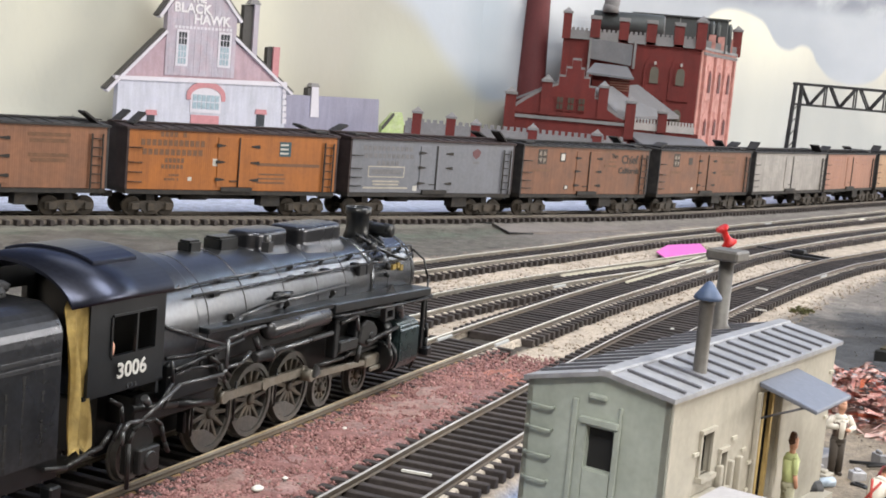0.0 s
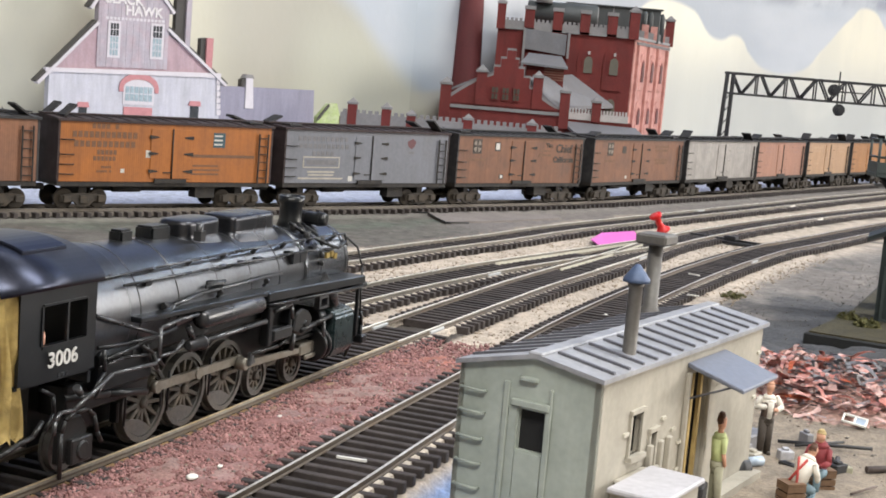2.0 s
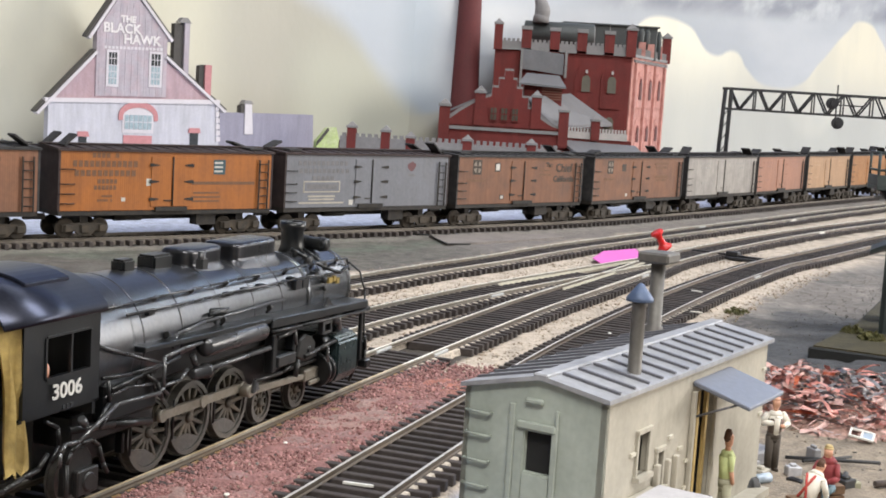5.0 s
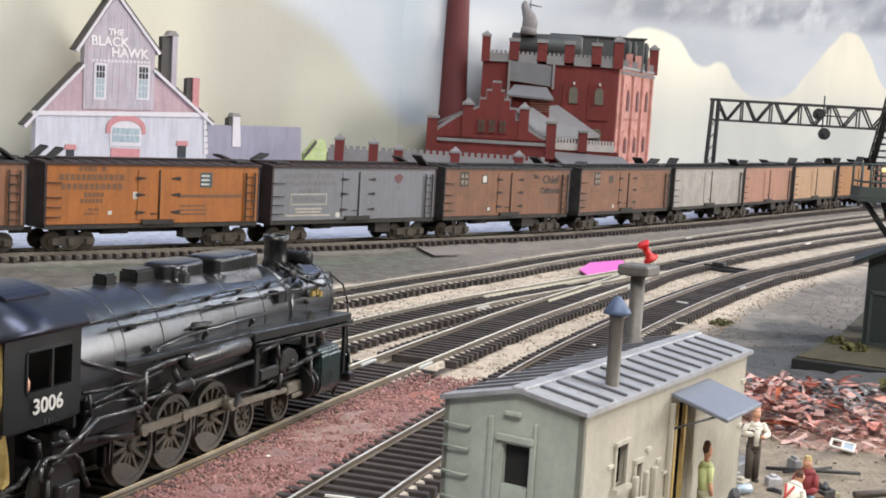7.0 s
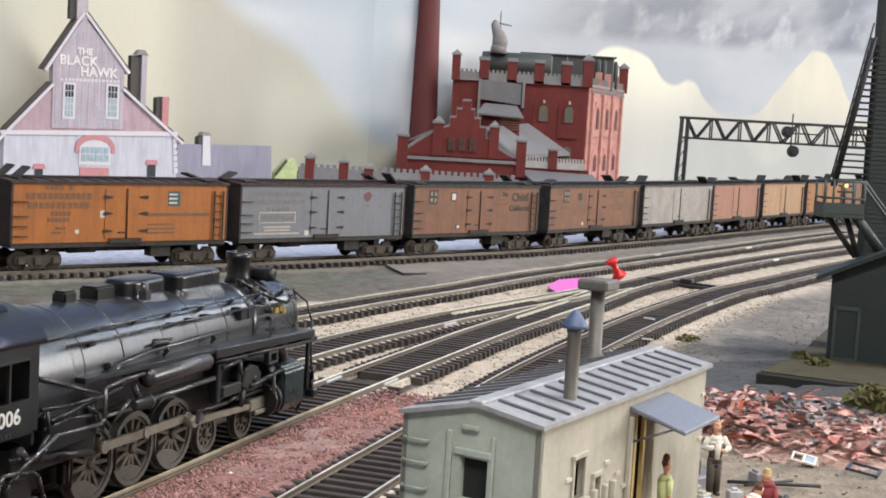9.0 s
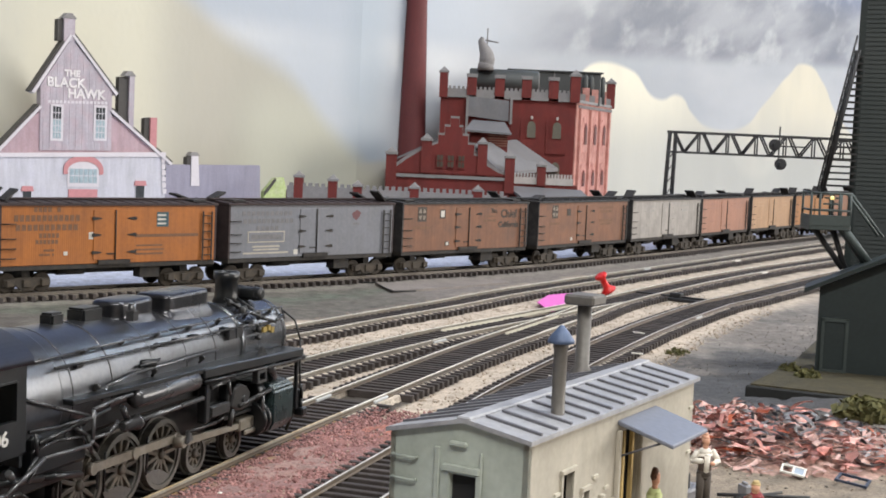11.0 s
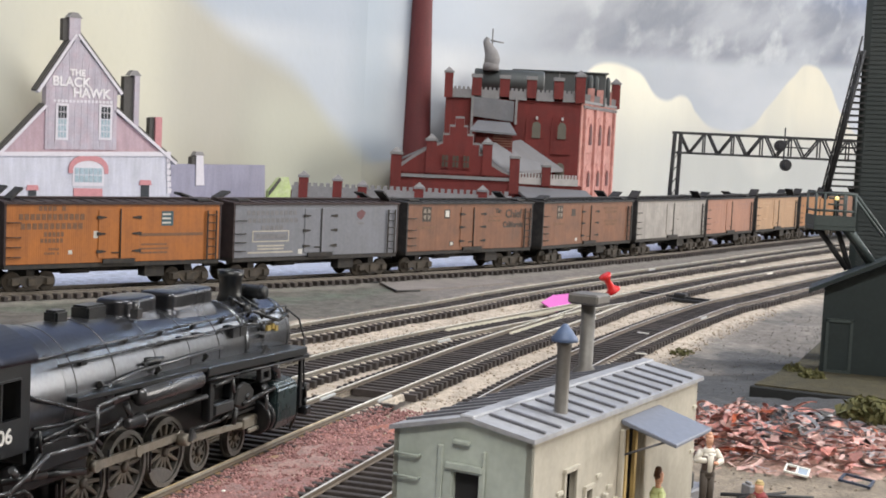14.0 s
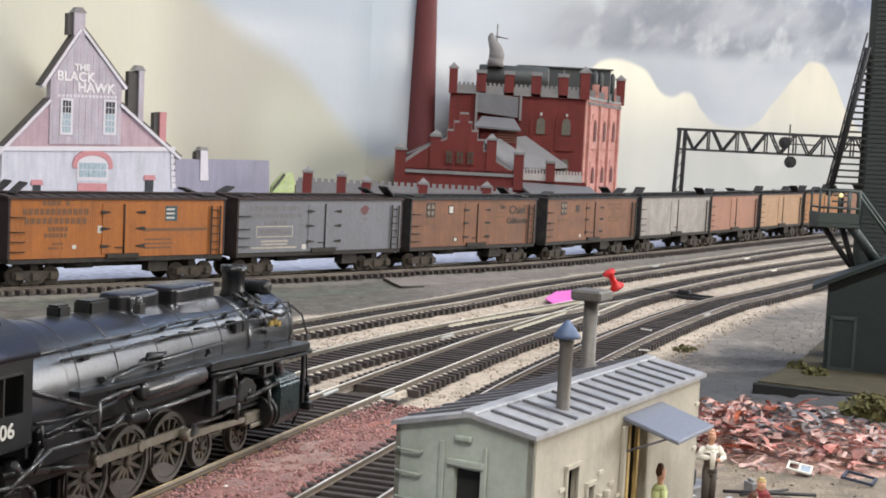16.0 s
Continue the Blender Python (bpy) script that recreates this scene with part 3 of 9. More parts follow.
    sky = mix(math_node("MULTIPLY", math_node("MULTIPLY", smooth(V, 0.17, 0.20), math_node("SUBTRACT", 1.0, smooth(U, 1.3, 1.6))), 0.75), sky, (0.36, 0.41, 0.48))
    # deep blue added on the unseen wall above the clouds, for the boiler's reflections
    sky = mix(smooth(V, 0.31, 0.46), sky, (0.09, 0.15, 0.34))
    # shade of bend and chimney put into the colour: darker blue in the wall's bend
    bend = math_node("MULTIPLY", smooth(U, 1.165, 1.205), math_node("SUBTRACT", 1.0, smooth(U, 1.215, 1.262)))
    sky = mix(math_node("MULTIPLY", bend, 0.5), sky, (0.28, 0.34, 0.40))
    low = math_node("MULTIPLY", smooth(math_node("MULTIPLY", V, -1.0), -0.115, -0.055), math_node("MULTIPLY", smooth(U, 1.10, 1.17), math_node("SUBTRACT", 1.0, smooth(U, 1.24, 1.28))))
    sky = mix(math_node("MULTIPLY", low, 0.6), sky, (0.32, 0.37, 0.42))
    # far cream hills on the long wall, hazier away from the bend
    wash = noise_at(9, 4, 4, 7.0)
    cream = mix(smooth(wash, 0.35, 0.7), (0.69, 0.655, 0.53), (0.60, 0.575, 0.48))
    cream = mix(smooth(U, 1.82, 2.05), cream, mix(smooth(wash, 0.35, 0.7), (0.57, 0.53, 0.42), (0.50, 0.475, 0.39)))
    cream = mix(math_node("MULTIPLY", smooth(math_node("MULTIPLY", V, -1.0), -0.19, -0.07), 0.8), cream, mix(smooth(noise_at(7, 2.2, 3, 9.0), 0.35, 0.65), (0.40, 0.405, 0.375), (0.335, 0.34, 0.325)))
    pale = mix(smooth(wash, 0.3, 0.65), (0.60, 0.58, 0.47), (0.53, 0.52, 0.44))
    far = under([(0.0, 0.0), (1.50, 0.10), (1.60, 0.157), (1.674, 0.193), (1.752, 0.187), (1.832, 0.154), (1.884, 0.163), (1.928, 0.141), (2.004, 0.12), (2.082, 0.122), (2.176, 0.162), (2.276, 0.217), (2.335, 0.237), (2.415, 0.215), (2.498, 0.161), (2.70, 0.107), (3.0, 0.11)], 0.004)
    c = mix(far, sky, cream)
    fold = under([(0.0, 0.0), (1.80, 0.0), (1.90, 0.10), (2.0, 0.115), (2.05, 0.10), (2.16, 0.05), (2.3, 0.09), (2.6, 0.09), (3.0, 0.05)], 0.012)
    c = mix(math_node("MULTIPLY", fold, 0.45), c, (0.33, 0.335, 0.315))
    # big near hill behind the card building
    near = under([(0.0, 0.20), (0.75, 0.25), (0.95, 0.225), (1.057, 0.170), (1.113, 0.144), (1.167, 0.094), (1.203, 0.067), (1.24, 0.045), (1.35, 0.0), (3.0, 0.0)], 0.016)
    olive = mix(smooth(U, 0.955, 1.03), pale, mix(smooth(wash, 0.3, 0.7), (0.375, 0.36, 0.305), (0.44, 0.42, 0.355)))
    olive = mix(math_node("MULTIPLY", smooth(U, 1.04, 1.10), smooth(math_node("MULTIPLY", V, -1.0), -0.16, -0.09)), olive, (0.46, 0.46, 0.38))
    c = mix(near, c, olive)
    # brush grain and small scuffs
    grain = noise_at(160, 90, 3, 1.0)
    c = mix(math_node("MULTIPLY", smooth(grain, 0.5, 0.8), 0.08), c, (0.40, 0.40, 0.38))
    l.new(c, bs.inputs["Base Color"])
    bs.inputs["Roughness"].default_value = 0.55
    bp = n.new("ShaderNodeBump")
    bp.inputs["Strength"].default_value, bp.inputs["Distance"].default_value = 0.15, 0.001
    l.new(grain, bp.inputs["Height"])
    l.new(bp.outputs[0], bs.inputs["Normal"])
    return m


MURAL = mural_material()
WALL = [Vector((-1.9, -0.189)), Vector((-1.0, 0.566)), Vector((-0.08, 1.338)), Vector((0.85, 2.60)), Vector((1.15, 3.0))]


def backdrop():
    bm = bmesh.new()
    uvl = bm.loops.layers.uv.new("UVMap")
    u = -(WALL[1] - WALL[0]).length
    for a, b in zip(WALL, WALL[1:]):
        d = (b - a).normalized()
        back = Vector((-d.y, d.x)) * 0.012
        w = (b - a).length
        q = [(a, u), (b, u + w)]
        front = [bm.verts.new((p.x, p.y, z)) for p, _ in q for z in (-0.05, 1.45)]
        rear = [bm.verts.new((p.x + back.x, p.y + back.y, z)) for p, _ in q for z in (-0.05, 1.45)]
        f = bm.faces.new((front[0], front[2], front[3], front[1]))
        for lp, t in zip(f.loops, ((u, -0.05), (u + w, -0.05), (u + w, 1.45), (u, 1.45))):
            lp[uvl].uv = t
        bm.faces.new((rear[0], rear[1], rear[3], rear[2]))
        bm.faces.new((front[1], front[3], rear[3], rear[1]))
        u += w
    me = bpy.data.meshes.new("backdrop")
    bm.to_mesh(me)
    bm.free()
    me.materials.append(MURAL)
    tagged(new("backdrop", me), "wall painted with cream hills, pale sky and grey clouds", "backdrop", kind="structure")


backdrop()

# ---- locomotive ----
CABW = mat("dulled_white_number", (0.50, 0.49, 0.46), 0.6, 0, 0.15, 200, 900, 0.05)
LD = Vector((0.334, 0.9426, 0)).normalized()
LOCO_M = Matrix.Translation((-0.0525, 0.3835, 0)) @ Matrix.Rotation(math.atan2(LD.y, LD.x), 4, "Z")


def ring(bm, r0, r1, y0, y1, seg=32):
    """A flat hoop in the x-z plane."""
    rings = [[bm.verts.new((p * math.cos(2 * math.pi * i / seg), h, p * math.sin(2 * math.pi * i / seg))) for i in range(seg)] for p, h in ((r1, y0), (r1, y1), (r0, y1), (r0, y0))]
    for a, b in zip(rings, rings[1:] + rings[:1]):
        for i in range(seg):
            j = (i + 1) % seg
            bm.faces.new((a[i], a[j], b[j], b[i]))


def wheel_parts(r, width, spokes, weight):
    """Meshes of a spoked wheel in the x-z plane, its face towards -y: rim with tyre, hub, one spoke, counterweight."""
    rim = bmesh.new()
    ring(rim, r - 0.0011, r, 0.0, width)
    ring(rim, r - 0.0018, r - 0.0010, 0.0005, width - 0.0003)
    ring(rim, r - 0.0003, r + 0.0006, width - 0.0005, width)
    hub = bmesh.new()
    lathe(hub, [(0.0006, -0.0003), (0.0010, -0.0002), (0.0013, 0.0002), (0.0014, width)], (0, 0, 0), "y", 16)
    spoke = bmesh.new()
    PR(spoke, [(0.0011, -0.00058), (0.0011, 0.00058), (r - 0.0012, 0.00042), (r - 0.0012, -0.00042)], "y", 0.0005, width - 0.0006)
    bevel(spoke, 0.00015)
    block = None
    if weight:
        block = bmesh.new()
        a = [math.radians(222 + 9.6 * i) for i in range(11)]
        PR(block, [((r - 0.0013) * math.cos(k), (r - 0.0013) * math.sin(k)) for k in a] + [(0.0032, -0.0042), (0, -0.0037), (-0.0032, -0.0042)], "y", 0.0003, width - 0.0004)
    return finish("rim", rim, WHEELRIM), finish("hub", hub, WHEEL), finish("spoke", spoke, WHEEL), block and finish("counterweight", block, WHEELRIM)


def put_wheel(name, parent, m, meshes, spokes, turn=0.0):
    """A wheel whose rim carries its hub, spokes and counterweight."""
    rim, hub, spoke, block = meshes
    w = new(name, rim)
    w.parent, w.matrix_local = parent, m
    for mesh, label in ((hub, "hub"), (block, "counterweight")):
        if mesh:
            o = new(label, mesh)
            o.parent, o.matrix_local = w, Matrix.Rotation(turn, 4, "Y")
    for k in range(spokes):
        o = new("spoke", spoke)
        o.parent, o.matrix_local = w, Matrix.Rotation(turn + 2 * math.pi * (k + 0.5) / spokes, 4, "Y")


def locomotive():
    e = thing("steam_locomotive", LOCO_M, "black model steam locomotive with weathered rods on the inner track", "locomotive")
    side = -1  # the near side lies towards -y
    # boiler with taper, smokebox and bands
    bm = bmesh.new()
    lathe(bm, [(0.0108, -0.0200), (0.0110, -0.0240), (0.0117, -0.042), (0.0124, -0.060), (0.0137, -0.094), (0.01405, -0.108), (0.0143, -0.1225)], (0, 0, 0.0302), "x", 36)
    part("boiler", bm, BOILER, e, "dark grey boiler with a soft sheen")
    bm = bmesh.new()
    lathe(bm, [(0.0090, 0.0062), (0.0102, 0.0058), (0.0105, 0.0050), (0.0105, 0.0046), (0.0106, -0.0198), (0.0107, -0.0201), (0.0112, -0.0202), (0.0113, -0.0204), (0.0114, -0.0224), (0.0113, -0.0226), (0.0107, -0.0228)], (0, 0, 0.0302), "x", 36)
    part("smokebox", bm, SMOKEBOX, e, "darker matt smokebox")
    for s, r in ((0.0035, 0.0107), (-0.0120, 0.0106), (-0.038, 0.01165), (-0.0535, 0.0122), (-0.070, 0.01285), (-0.088, 0.0136), (-0.1035, 0.0140)):
        bm = bmesh.new()
        lathe(bm, [(r - 0.0004, s - 0.0003), (r, s - 0.0002), (r, s + 0.0002), (r - 0.0004, s + 0.0003)], (0, 0, 0.0302), "x", 36)
        part("boiler_band", bm, TANKM, e)
    bm = bmesh.new()
    lathe(bm, [(0.0088, 0.0060), (0.0086, 0.0072), (0.006, 0.0080), (0.002, 0.0085)], (0, 0, 0.0302), "x", 28)
    C(bm, (0.008, 0, 0.0302), (0.0115, 0, 0.0302), 0.0026, 0.0028, 16)
    part("smokebox_door", bm, BLACK, e)
    # firebox flanks under the boiler
    bm = bmesh.new()
    PR(bm, [(-0.0124, 0.033), (-0.0134, 0.021), (0.0134, 0.021), (0.0124, 0.033)], "x", -0.1225, -0.100)
    part("firebox", bevel(bm, 0.0006), BLACK, e)
    # added black box standing for the running board's shade under the boiler
    bm = bmesh.new()
    PR(bm, [(-0.0126, 0.0215), (-0.0126, 0.0262), (0.0126, 0.0262), (0.0126, 0.0215)], "x", -0.100, -0.048)
    part("belly_shade", bevel(bm, 0.0004), BLACK, e)
    # chimney
    bm = bmesh.new()
    lathe(bm, [(0.0042, 0.0395), (0.0032, 0.0425), (0.0031, 0.0466), (0.0036, 0.0472), (0.0036, 0.0490), (0.0026, 0.0490), (0.0025, 0.045)], (-0.012, 0, 0), "z", 20)
    part("smokestack", bm, BLACK, e)
    # feedwater heater drum across the smokebox top
    bm = bmesh.new()
    lathe(bm, [(0.0010, -0.0066), (0.0018, -0.0064), (0.0019, -0.0058), (0.0019, 0.0058), (0.0018, 0.0064), (0.0010, 0.0066)], (-0.0030, 0, 0.0424), "y", 18)
    part("feedwater_heater", bm, BLACK, e)
    for y in (-0.0045, 0.0, 0.0045):
        bm = bmesh.new()
        ring(bm, 0.0018, 0.0021, -0.0004, 0.0004, 18)
        bmesh.ops.translate(bm, verts=bm.verts, vec=(-0.0030, y, 0.0424))
        part("drum_strap", bm, GEARM, e)

    def dome(name, s0, s1, w, z0, z1, label="", box=0.5):
        # rounded box rings, flared at the foot and domed on top
        bm = bmesh.new()
        rings = []
        h = (s1 - s0) / 2
        for grow, z in ((0.0016, z0 - 0.004), (0.0012, z0 - 0.0010), (0.0003, z0 + 0.0003), (0, z0 + 0.0010), (0, z0 + 0.0013), (0, z1 - 0.0011), (0, z1 - 0.0008), (-0.0002, z1 - 0.0003), (-0.0006, z1), (-0.0010, z1 + 0.0001), (-0.0035, z1 + 0.0004)):
            a = [2 * math.pi * i / 32 for i in range(32)]
            rings.append([bm.verts.new(((s0 + s1) / 2 + (h + grow) * math.copysign(abs(math.cos(k)) ** box, math.cos(k)), (w + grow) * math.copysign(abs(math.sin(k)) ** (box + 0.1), math.sin(k)), z)) for k in a])
        for p, q in zip(rings, rings[1:]):
            for i in range(32):
                bm.faces.new((p[i], p[(i + 1) % 32], q[(i + 1) % 32], q[i])).smooth = True
        bm.faces.new(rings[-1])
        return part(name, bm, DOMEM, e, label)

    dome("sand_dome", -0.0510, -0.0300, 0.0052, 0.0416, 0.0464, box=0.22)
    dome("steam_dome", -0.0720, -0.0555, 0.0048, 0.0420, 0.0466)
    for s0, s1, w in ((-0.0832, -0.0755, 0.0024), (-0.0942, -0.0896, 0.0018)):
        bm = bmesh.new()
        B(bm, s0, s1, -w, w, 0.041, 0.0462)
        part("turret_box", bevel(bm, 0.0005, 2), BLACK, e)
    bm = bmesh.new()
    C(bm, (-0.0700, -0.0066, 0.043), (-0.0700, -0.0066, 0.0465), 0.0009)
    B(bm, -0.0712, -0.0690, -0.0078, -0.0058, 0.0425, 0.0448)
    part("safety_valve", bm, TANKM, e, "pale grey valve on the dome")
    # hand rail with stanchions along the boiler
    bm = bmesh.new()
    rz, ry = 0.0388, side * 0.0092
    wire(bm, [(-0.121, side * 0.0122, 0.0394), (-0.10, side * 0.0116, 0.0394), (-0.06, side * 0.0104, 0.0393), (-0.02, ry, rz), (0.004, ry, rz - 0.0005), (0.0075, side * 0.0085, 0.0345)], 0.00032)
    part("handrail", bm, TANKM, e)
    for i in range(8):
        s = -0.112 + i * 0.0158
        rod_part("handrail_post", [(s, side * (0.0080 - (s + 0.01) * 0.018), 0.0372 - (s + 0.01) * 0.008), (s, side * (0.0094 - (s + 0.01) * 0.027), 0.0391 - (s + 0.01) * 0.006)], 0.0005, TANKM, e)
    rod_part("handrail", [(-0.121, 0.0112, 0.0372), (-0.02, 0.0098, 0.0378), (0.005, 0.0095, 0.0375)], 0.00032, TANKM, e)
    # pipes on the boiler flank
    rod_part("pipe", [(-0.094, side * 0.0148, 0.0285), (-0.092, side * 0.0146, 0.0312), (-0.080, side * 0.0142, 0.0322), (-0.040, side * 0.0132, 0.0324)], 0.0004, SATIN, e)
    rod_part("pipe", [(-0.110, side * 0.0138, 0.0376), (-0.0676, side * 0.0126, 0.0370), (-0.0250, side * 0.0113, 0.0362), (-0.006, side * 0.0108, 0.0352)], 0.00034, TANKM, e)
    for s in (-0.1015, -0.0670, -0.0580, -0.0500, -0.0340, -0.0200):
        bm = bmesh.new()
        B(bm, s, s + 0.0022, side * (0.0110 - s * 0.024), side * 0.0100, 0.0363, 0.0370)
        part("bracket", bm, BLACK, e)
    # fittings that run down the smokebox from the chimney
    for x, y, z, r in ((-0.0185, -0.0046, 0.0412, 0.0009), (-0.0165, -0.0062, 0.0402, 0.0007), (-0.0172, -0.0078, 0.0392, 0.0010), (-0.0140, -0.0070, 0.0396, 0.0006), (-0.0105, -0.0092, 0.0378, 0.0009), (-0.0130, -0.0108, 0.0340, 0.0008), (-0.0132, -0.0110, 0.0318, 0.0006)):
        bm = bmesh.new()
        lathe(bm, [(r * 0.7, -r), (r, -r * 0.6), (r, r * 0.7), (r * 0.5, r * 1.3)], (x, y, z), "z", 10)
        part("fitting", bm, GEARM, e)
    rod_part("pipe", [(-0.0195, side * 0.0036, 0.0425), (-0.0175, side * 0.0072, 0.0402), (-0.0120, side * 0.0108, 0.0372), (-0.0040, side * 0.0112, 0.0352), (0.0020, side * 0.0106, 0.0362)], 0.0005, BLACK, e)
    rod_part("pipe", [(-0.0130, side * 0.0040, 0.0420), (-0.0120, side * 0.0085, 0.0392), (-0.0128, side * 0.0106, 0.0366)], 0.0004, BLACK, e)
    bm = bmesh.new()
    C(bm, (-0.075, side * 0.0120, 0.0335), (-0.0715, side * 0.0142, 0.0335), 0.0009)
    C(bm, (-0.0775, side * 0.0137, 0.0333), (-0.069, side * 0.0137, 0.0338), 0.0004)
    part("check_valve", bm, BLACK, e)
    for s in (-0.0315, -0.0275):
        box_part("inspection_plate", (s, s + 0.0034, side * 0.01185, side * 0.0100, 0.0335, 0.0360), BOILER, e)
    # running boards, stepping down towards the front
    bm = bmesh.new()
    PR(bm, [(-0.1075, 0.0297), (-0.1075, 0.0309), (-0.0520, 0.0297), (-0.0520, 0.0284)], "y", side * 0.0168, side * 0.0105)
    part("running_board", bevel(bm, 0.0002), BLACK, e)
    bm = bmesh.new()
    PR(bm, [(-0.0535, 0.0270), (-0.0535, 0.0294), (-0.0500, 0.0295), (0.0030, 0.0275), (0.0030, 0.0252)], "y", side * 0.0172, side * 0.0100)
    part("running_board", bevel(bm, 0.0003), BLACK, e)
    rod_part("pipe", [(-0.0535, side * 0.0172, 0.0264), (-0.0380, side * 0.0172, 0.0258), (0.0010, side * 0.0172, 0.0246)], 0.0004, BLACK, e)
    for s in (-0.0955, -0.0720, -0.0500):
        bm = bmesh.new()
        C(bm, (s, side * 0.0135, 0.0303), (s, side * 0.0146, 0.0318), 0.0004, seg=10)
        C(bm, (s - 0.0005, side * 0.0144, 0.0316), (s + 0.0005, side * 0.0144, 0.0316), 0.0007, 0.0007, 10)
        part("pipe_clamp", bm, GEARM, e)
    box_part("running_board", (-0.100, 0.010, 0.0105, 0.0168, 0.0270, 0.0278), BLACK, e)
    # air tank and lubricator pipes
    bm = bmesh.new()
    lathe(bm, [(0.0006, -0.0835), (0.0019, -0.0830), (0.0023, -0.0822), (0.0023, -0.0565), (0.0019, -0.0557), (0.0006, -0.0552)], (0, side * 0.0158, 0.0270), "x", 16)
    part("air_tank", bm, TANKM, e, "smooth grey air reservoir")
    # main frame bars
    box_part("frame", (-0.128, 0.004, -0.0052, 0.0052, 0.0060, 0.0215), BLACK, e)
    box_part("frame", (-0.125, -0.096, side * 0.0118, 0.0118, 0.0125, 0.0190), BLACK, e, bev=0.0004)
    # drivers, both sides
    wheel, small = wheel_parts(0.0086, 0.0024, 13, True), wheel_parts(0.0050, 0.0020, 9, False)
    for y, turn in ((side * 0.0094, 0), (0.0094, math.pi)):
        for s, k in ((-0.0932, 0.35), (-0.0767, 0.15), (-0.0590, 0.25)):
            put_wheel("driving_wheel", e, Matrix.Translation((s, y, 0.0088)) @ Matrix.Rotation(turn, 4, "Z"), wheel, 13, k)
        for s in (-0.0420, -0.0225, -0.1210):
            put_wheel("pilot_wheel" if s > -0.1 else "trailing_wheel", e, Matrix.Translation((s, y * 0.95, 0.0054)) @ Matrix.Rotation(turn, 4, "Z"), small, 9)
    for s in (-0.0932, -0.0767, -0.0590):
        rod_part("axle", [(s, -0.008, 0.0088), (s, 0.008, 0.0088)], 0.0012, BLACK, e)
        box_part("brake_shoe", (s - 0.0100, s - 0.0091, side * 0.0092, side * 0.0070, 0.0062, 0.0108), BLACK, e, bev=0.0003)
        rod_part("brake_hanger", [(s - 0.0094, side * 0.0108, 0.0150), (s - 0.0098, side * 0.0108, 0.0060)], 0.0003, BLACK, e)
    # coupling rod, main rod, crosshead and guides
    yr = side * 0.0108
    bm = bmesh.new()
    for a, b in ((-0.0915, -0.0745), (-0.0745, -0.0545)):
        B(bm, a, b, yr - 0.0005, yr + 0.0005, 0.0114, 0.0134)
    for s in (-0.0915, -0.0745, -0.0560):
        C(bm, (s, yr - 0.0009, 0.0124), (s, yr + 0.0007, 0.0124), 0.0014, seg=14)
    part("coupling_rod", bm, ROD, e, "worn pale steel side rod")
    bm = bmesh.new()
    PR(bm, [(-0.0572, 0.0108), (-0.0552, 0.0104), (-0.0270, 0.0094), (-0.0270, 0.0108), (-0.0552, 0.0126), (-0.0572, 0.0126)], "y", yr - 0.0024, yr - 0.0013)
    C(bm, (-0.0562, yr - 0.0030, 0.0117), (-0.0562, yr, 0.0117), 0.0016, seg=14)
    part("main_rod", bevel(bm, 0.0002), ROD, e, "worn pale steel main rod")
    bm = bmesh.new()
    PR(bm, [(-0.0566, 0.0112), (-0.0536, 0.0118), (-0.0549, 0.0146), (-0.0558, 0.0146)], "y", yr - 0.0040, yr - 0.0028)
    part("eccentric_crank", bevel(bm, 0.0003), SATIN, e, "bright steel crank")
    rod_part("eccentric_rod", [(-0.0556, yr - 0.0036, 0.0142), (-0.0420, yr - 0.0034, 0.0140), (-0.0335, yr - 0.0030, 0.0150)], 0.0005, GEARM, e)
    bm = bmesh.new()
    B(bm, -0.0274, -0.0165, yr - 0.0028, yr + 0.0004, 0.0086, 0.0118)
    B(bm, -0.0255, -0.0185, yr - 0.0034, yr - 0.0026, 0.0074, 0.0088)
    part("crosshead", bevel(bm, 0.0004), ROD, e)
    for z in (0.0130, 0.0143):
        box_part("guide_bar", (-0.0350, -0.0120, yr - 0.0022, yr, z, z + 0.0009), GEARM, e, bev=0.0002)
    # valve gear: hanger frame with its dark opening, link, rods
    bm = bmesh.new()
    for d in ((-0.0500, -0.0478, 0.0152, 0.0250), (-0.0478, -0.0375, 0.0236, 0.0250), (-0.0478, -0.0375, 0.0160, 0.0192), (-0.0390, -0.0375, 0.0192, 0.0236)):
        B(bm, d[0], d[1], side * 0.0158, side * 0.0132, d[2], d[3])
    part("gear_hanger", bevel(bm, 0.0003), BLACK, e)
    box_part("hanger_plate", (-0.0474, -0.0380, side * 0.0162, side * 0.0156, 0.0163, 0.0189), GEARM, e, bev=0.0002)
    bm = bmesh.new()
    PR(bm, [(-0.0368, 0.0172), (-0.0352, 0.0216), (-0.0320, 0.0226), (-0.0282, 0.0214), (-0.0262, 0.0196), (-0.0268, 0.0168), (-0.0300, 0.0152), (-0.0330, 0.0158)], "y", side * 0.0158, side * 0.0142)
    part("expansion_link", bevel(bm, 0.0004), GEARM, e, "grey irregular valve gear plate")
    bm = bmesh.new()
    C(bm, (-0.0300, side * 0.0164, 0.0182), (-0.0300, side * 0.0142, 0.0182), 0.0011, seg=12)
    part("link_pin", bm, BLACK, e)
    rod_part("radius_rod", [(-0.0330, side * 0.0160, 0.0168), (-0.0250, side * 0.0160, 0.0176), (-0.0150, side * 0.0160, 0.0184)], 0.0006, GEARM, e)
    rod_part("combination_lever", [(-0.0196, side * 0.0160, 0.0180), (-0.0190, side * 0.0160, 0.0120), (-0.0174, side * 0.0156, 0.0090)], 0.0005, SATIN, e)
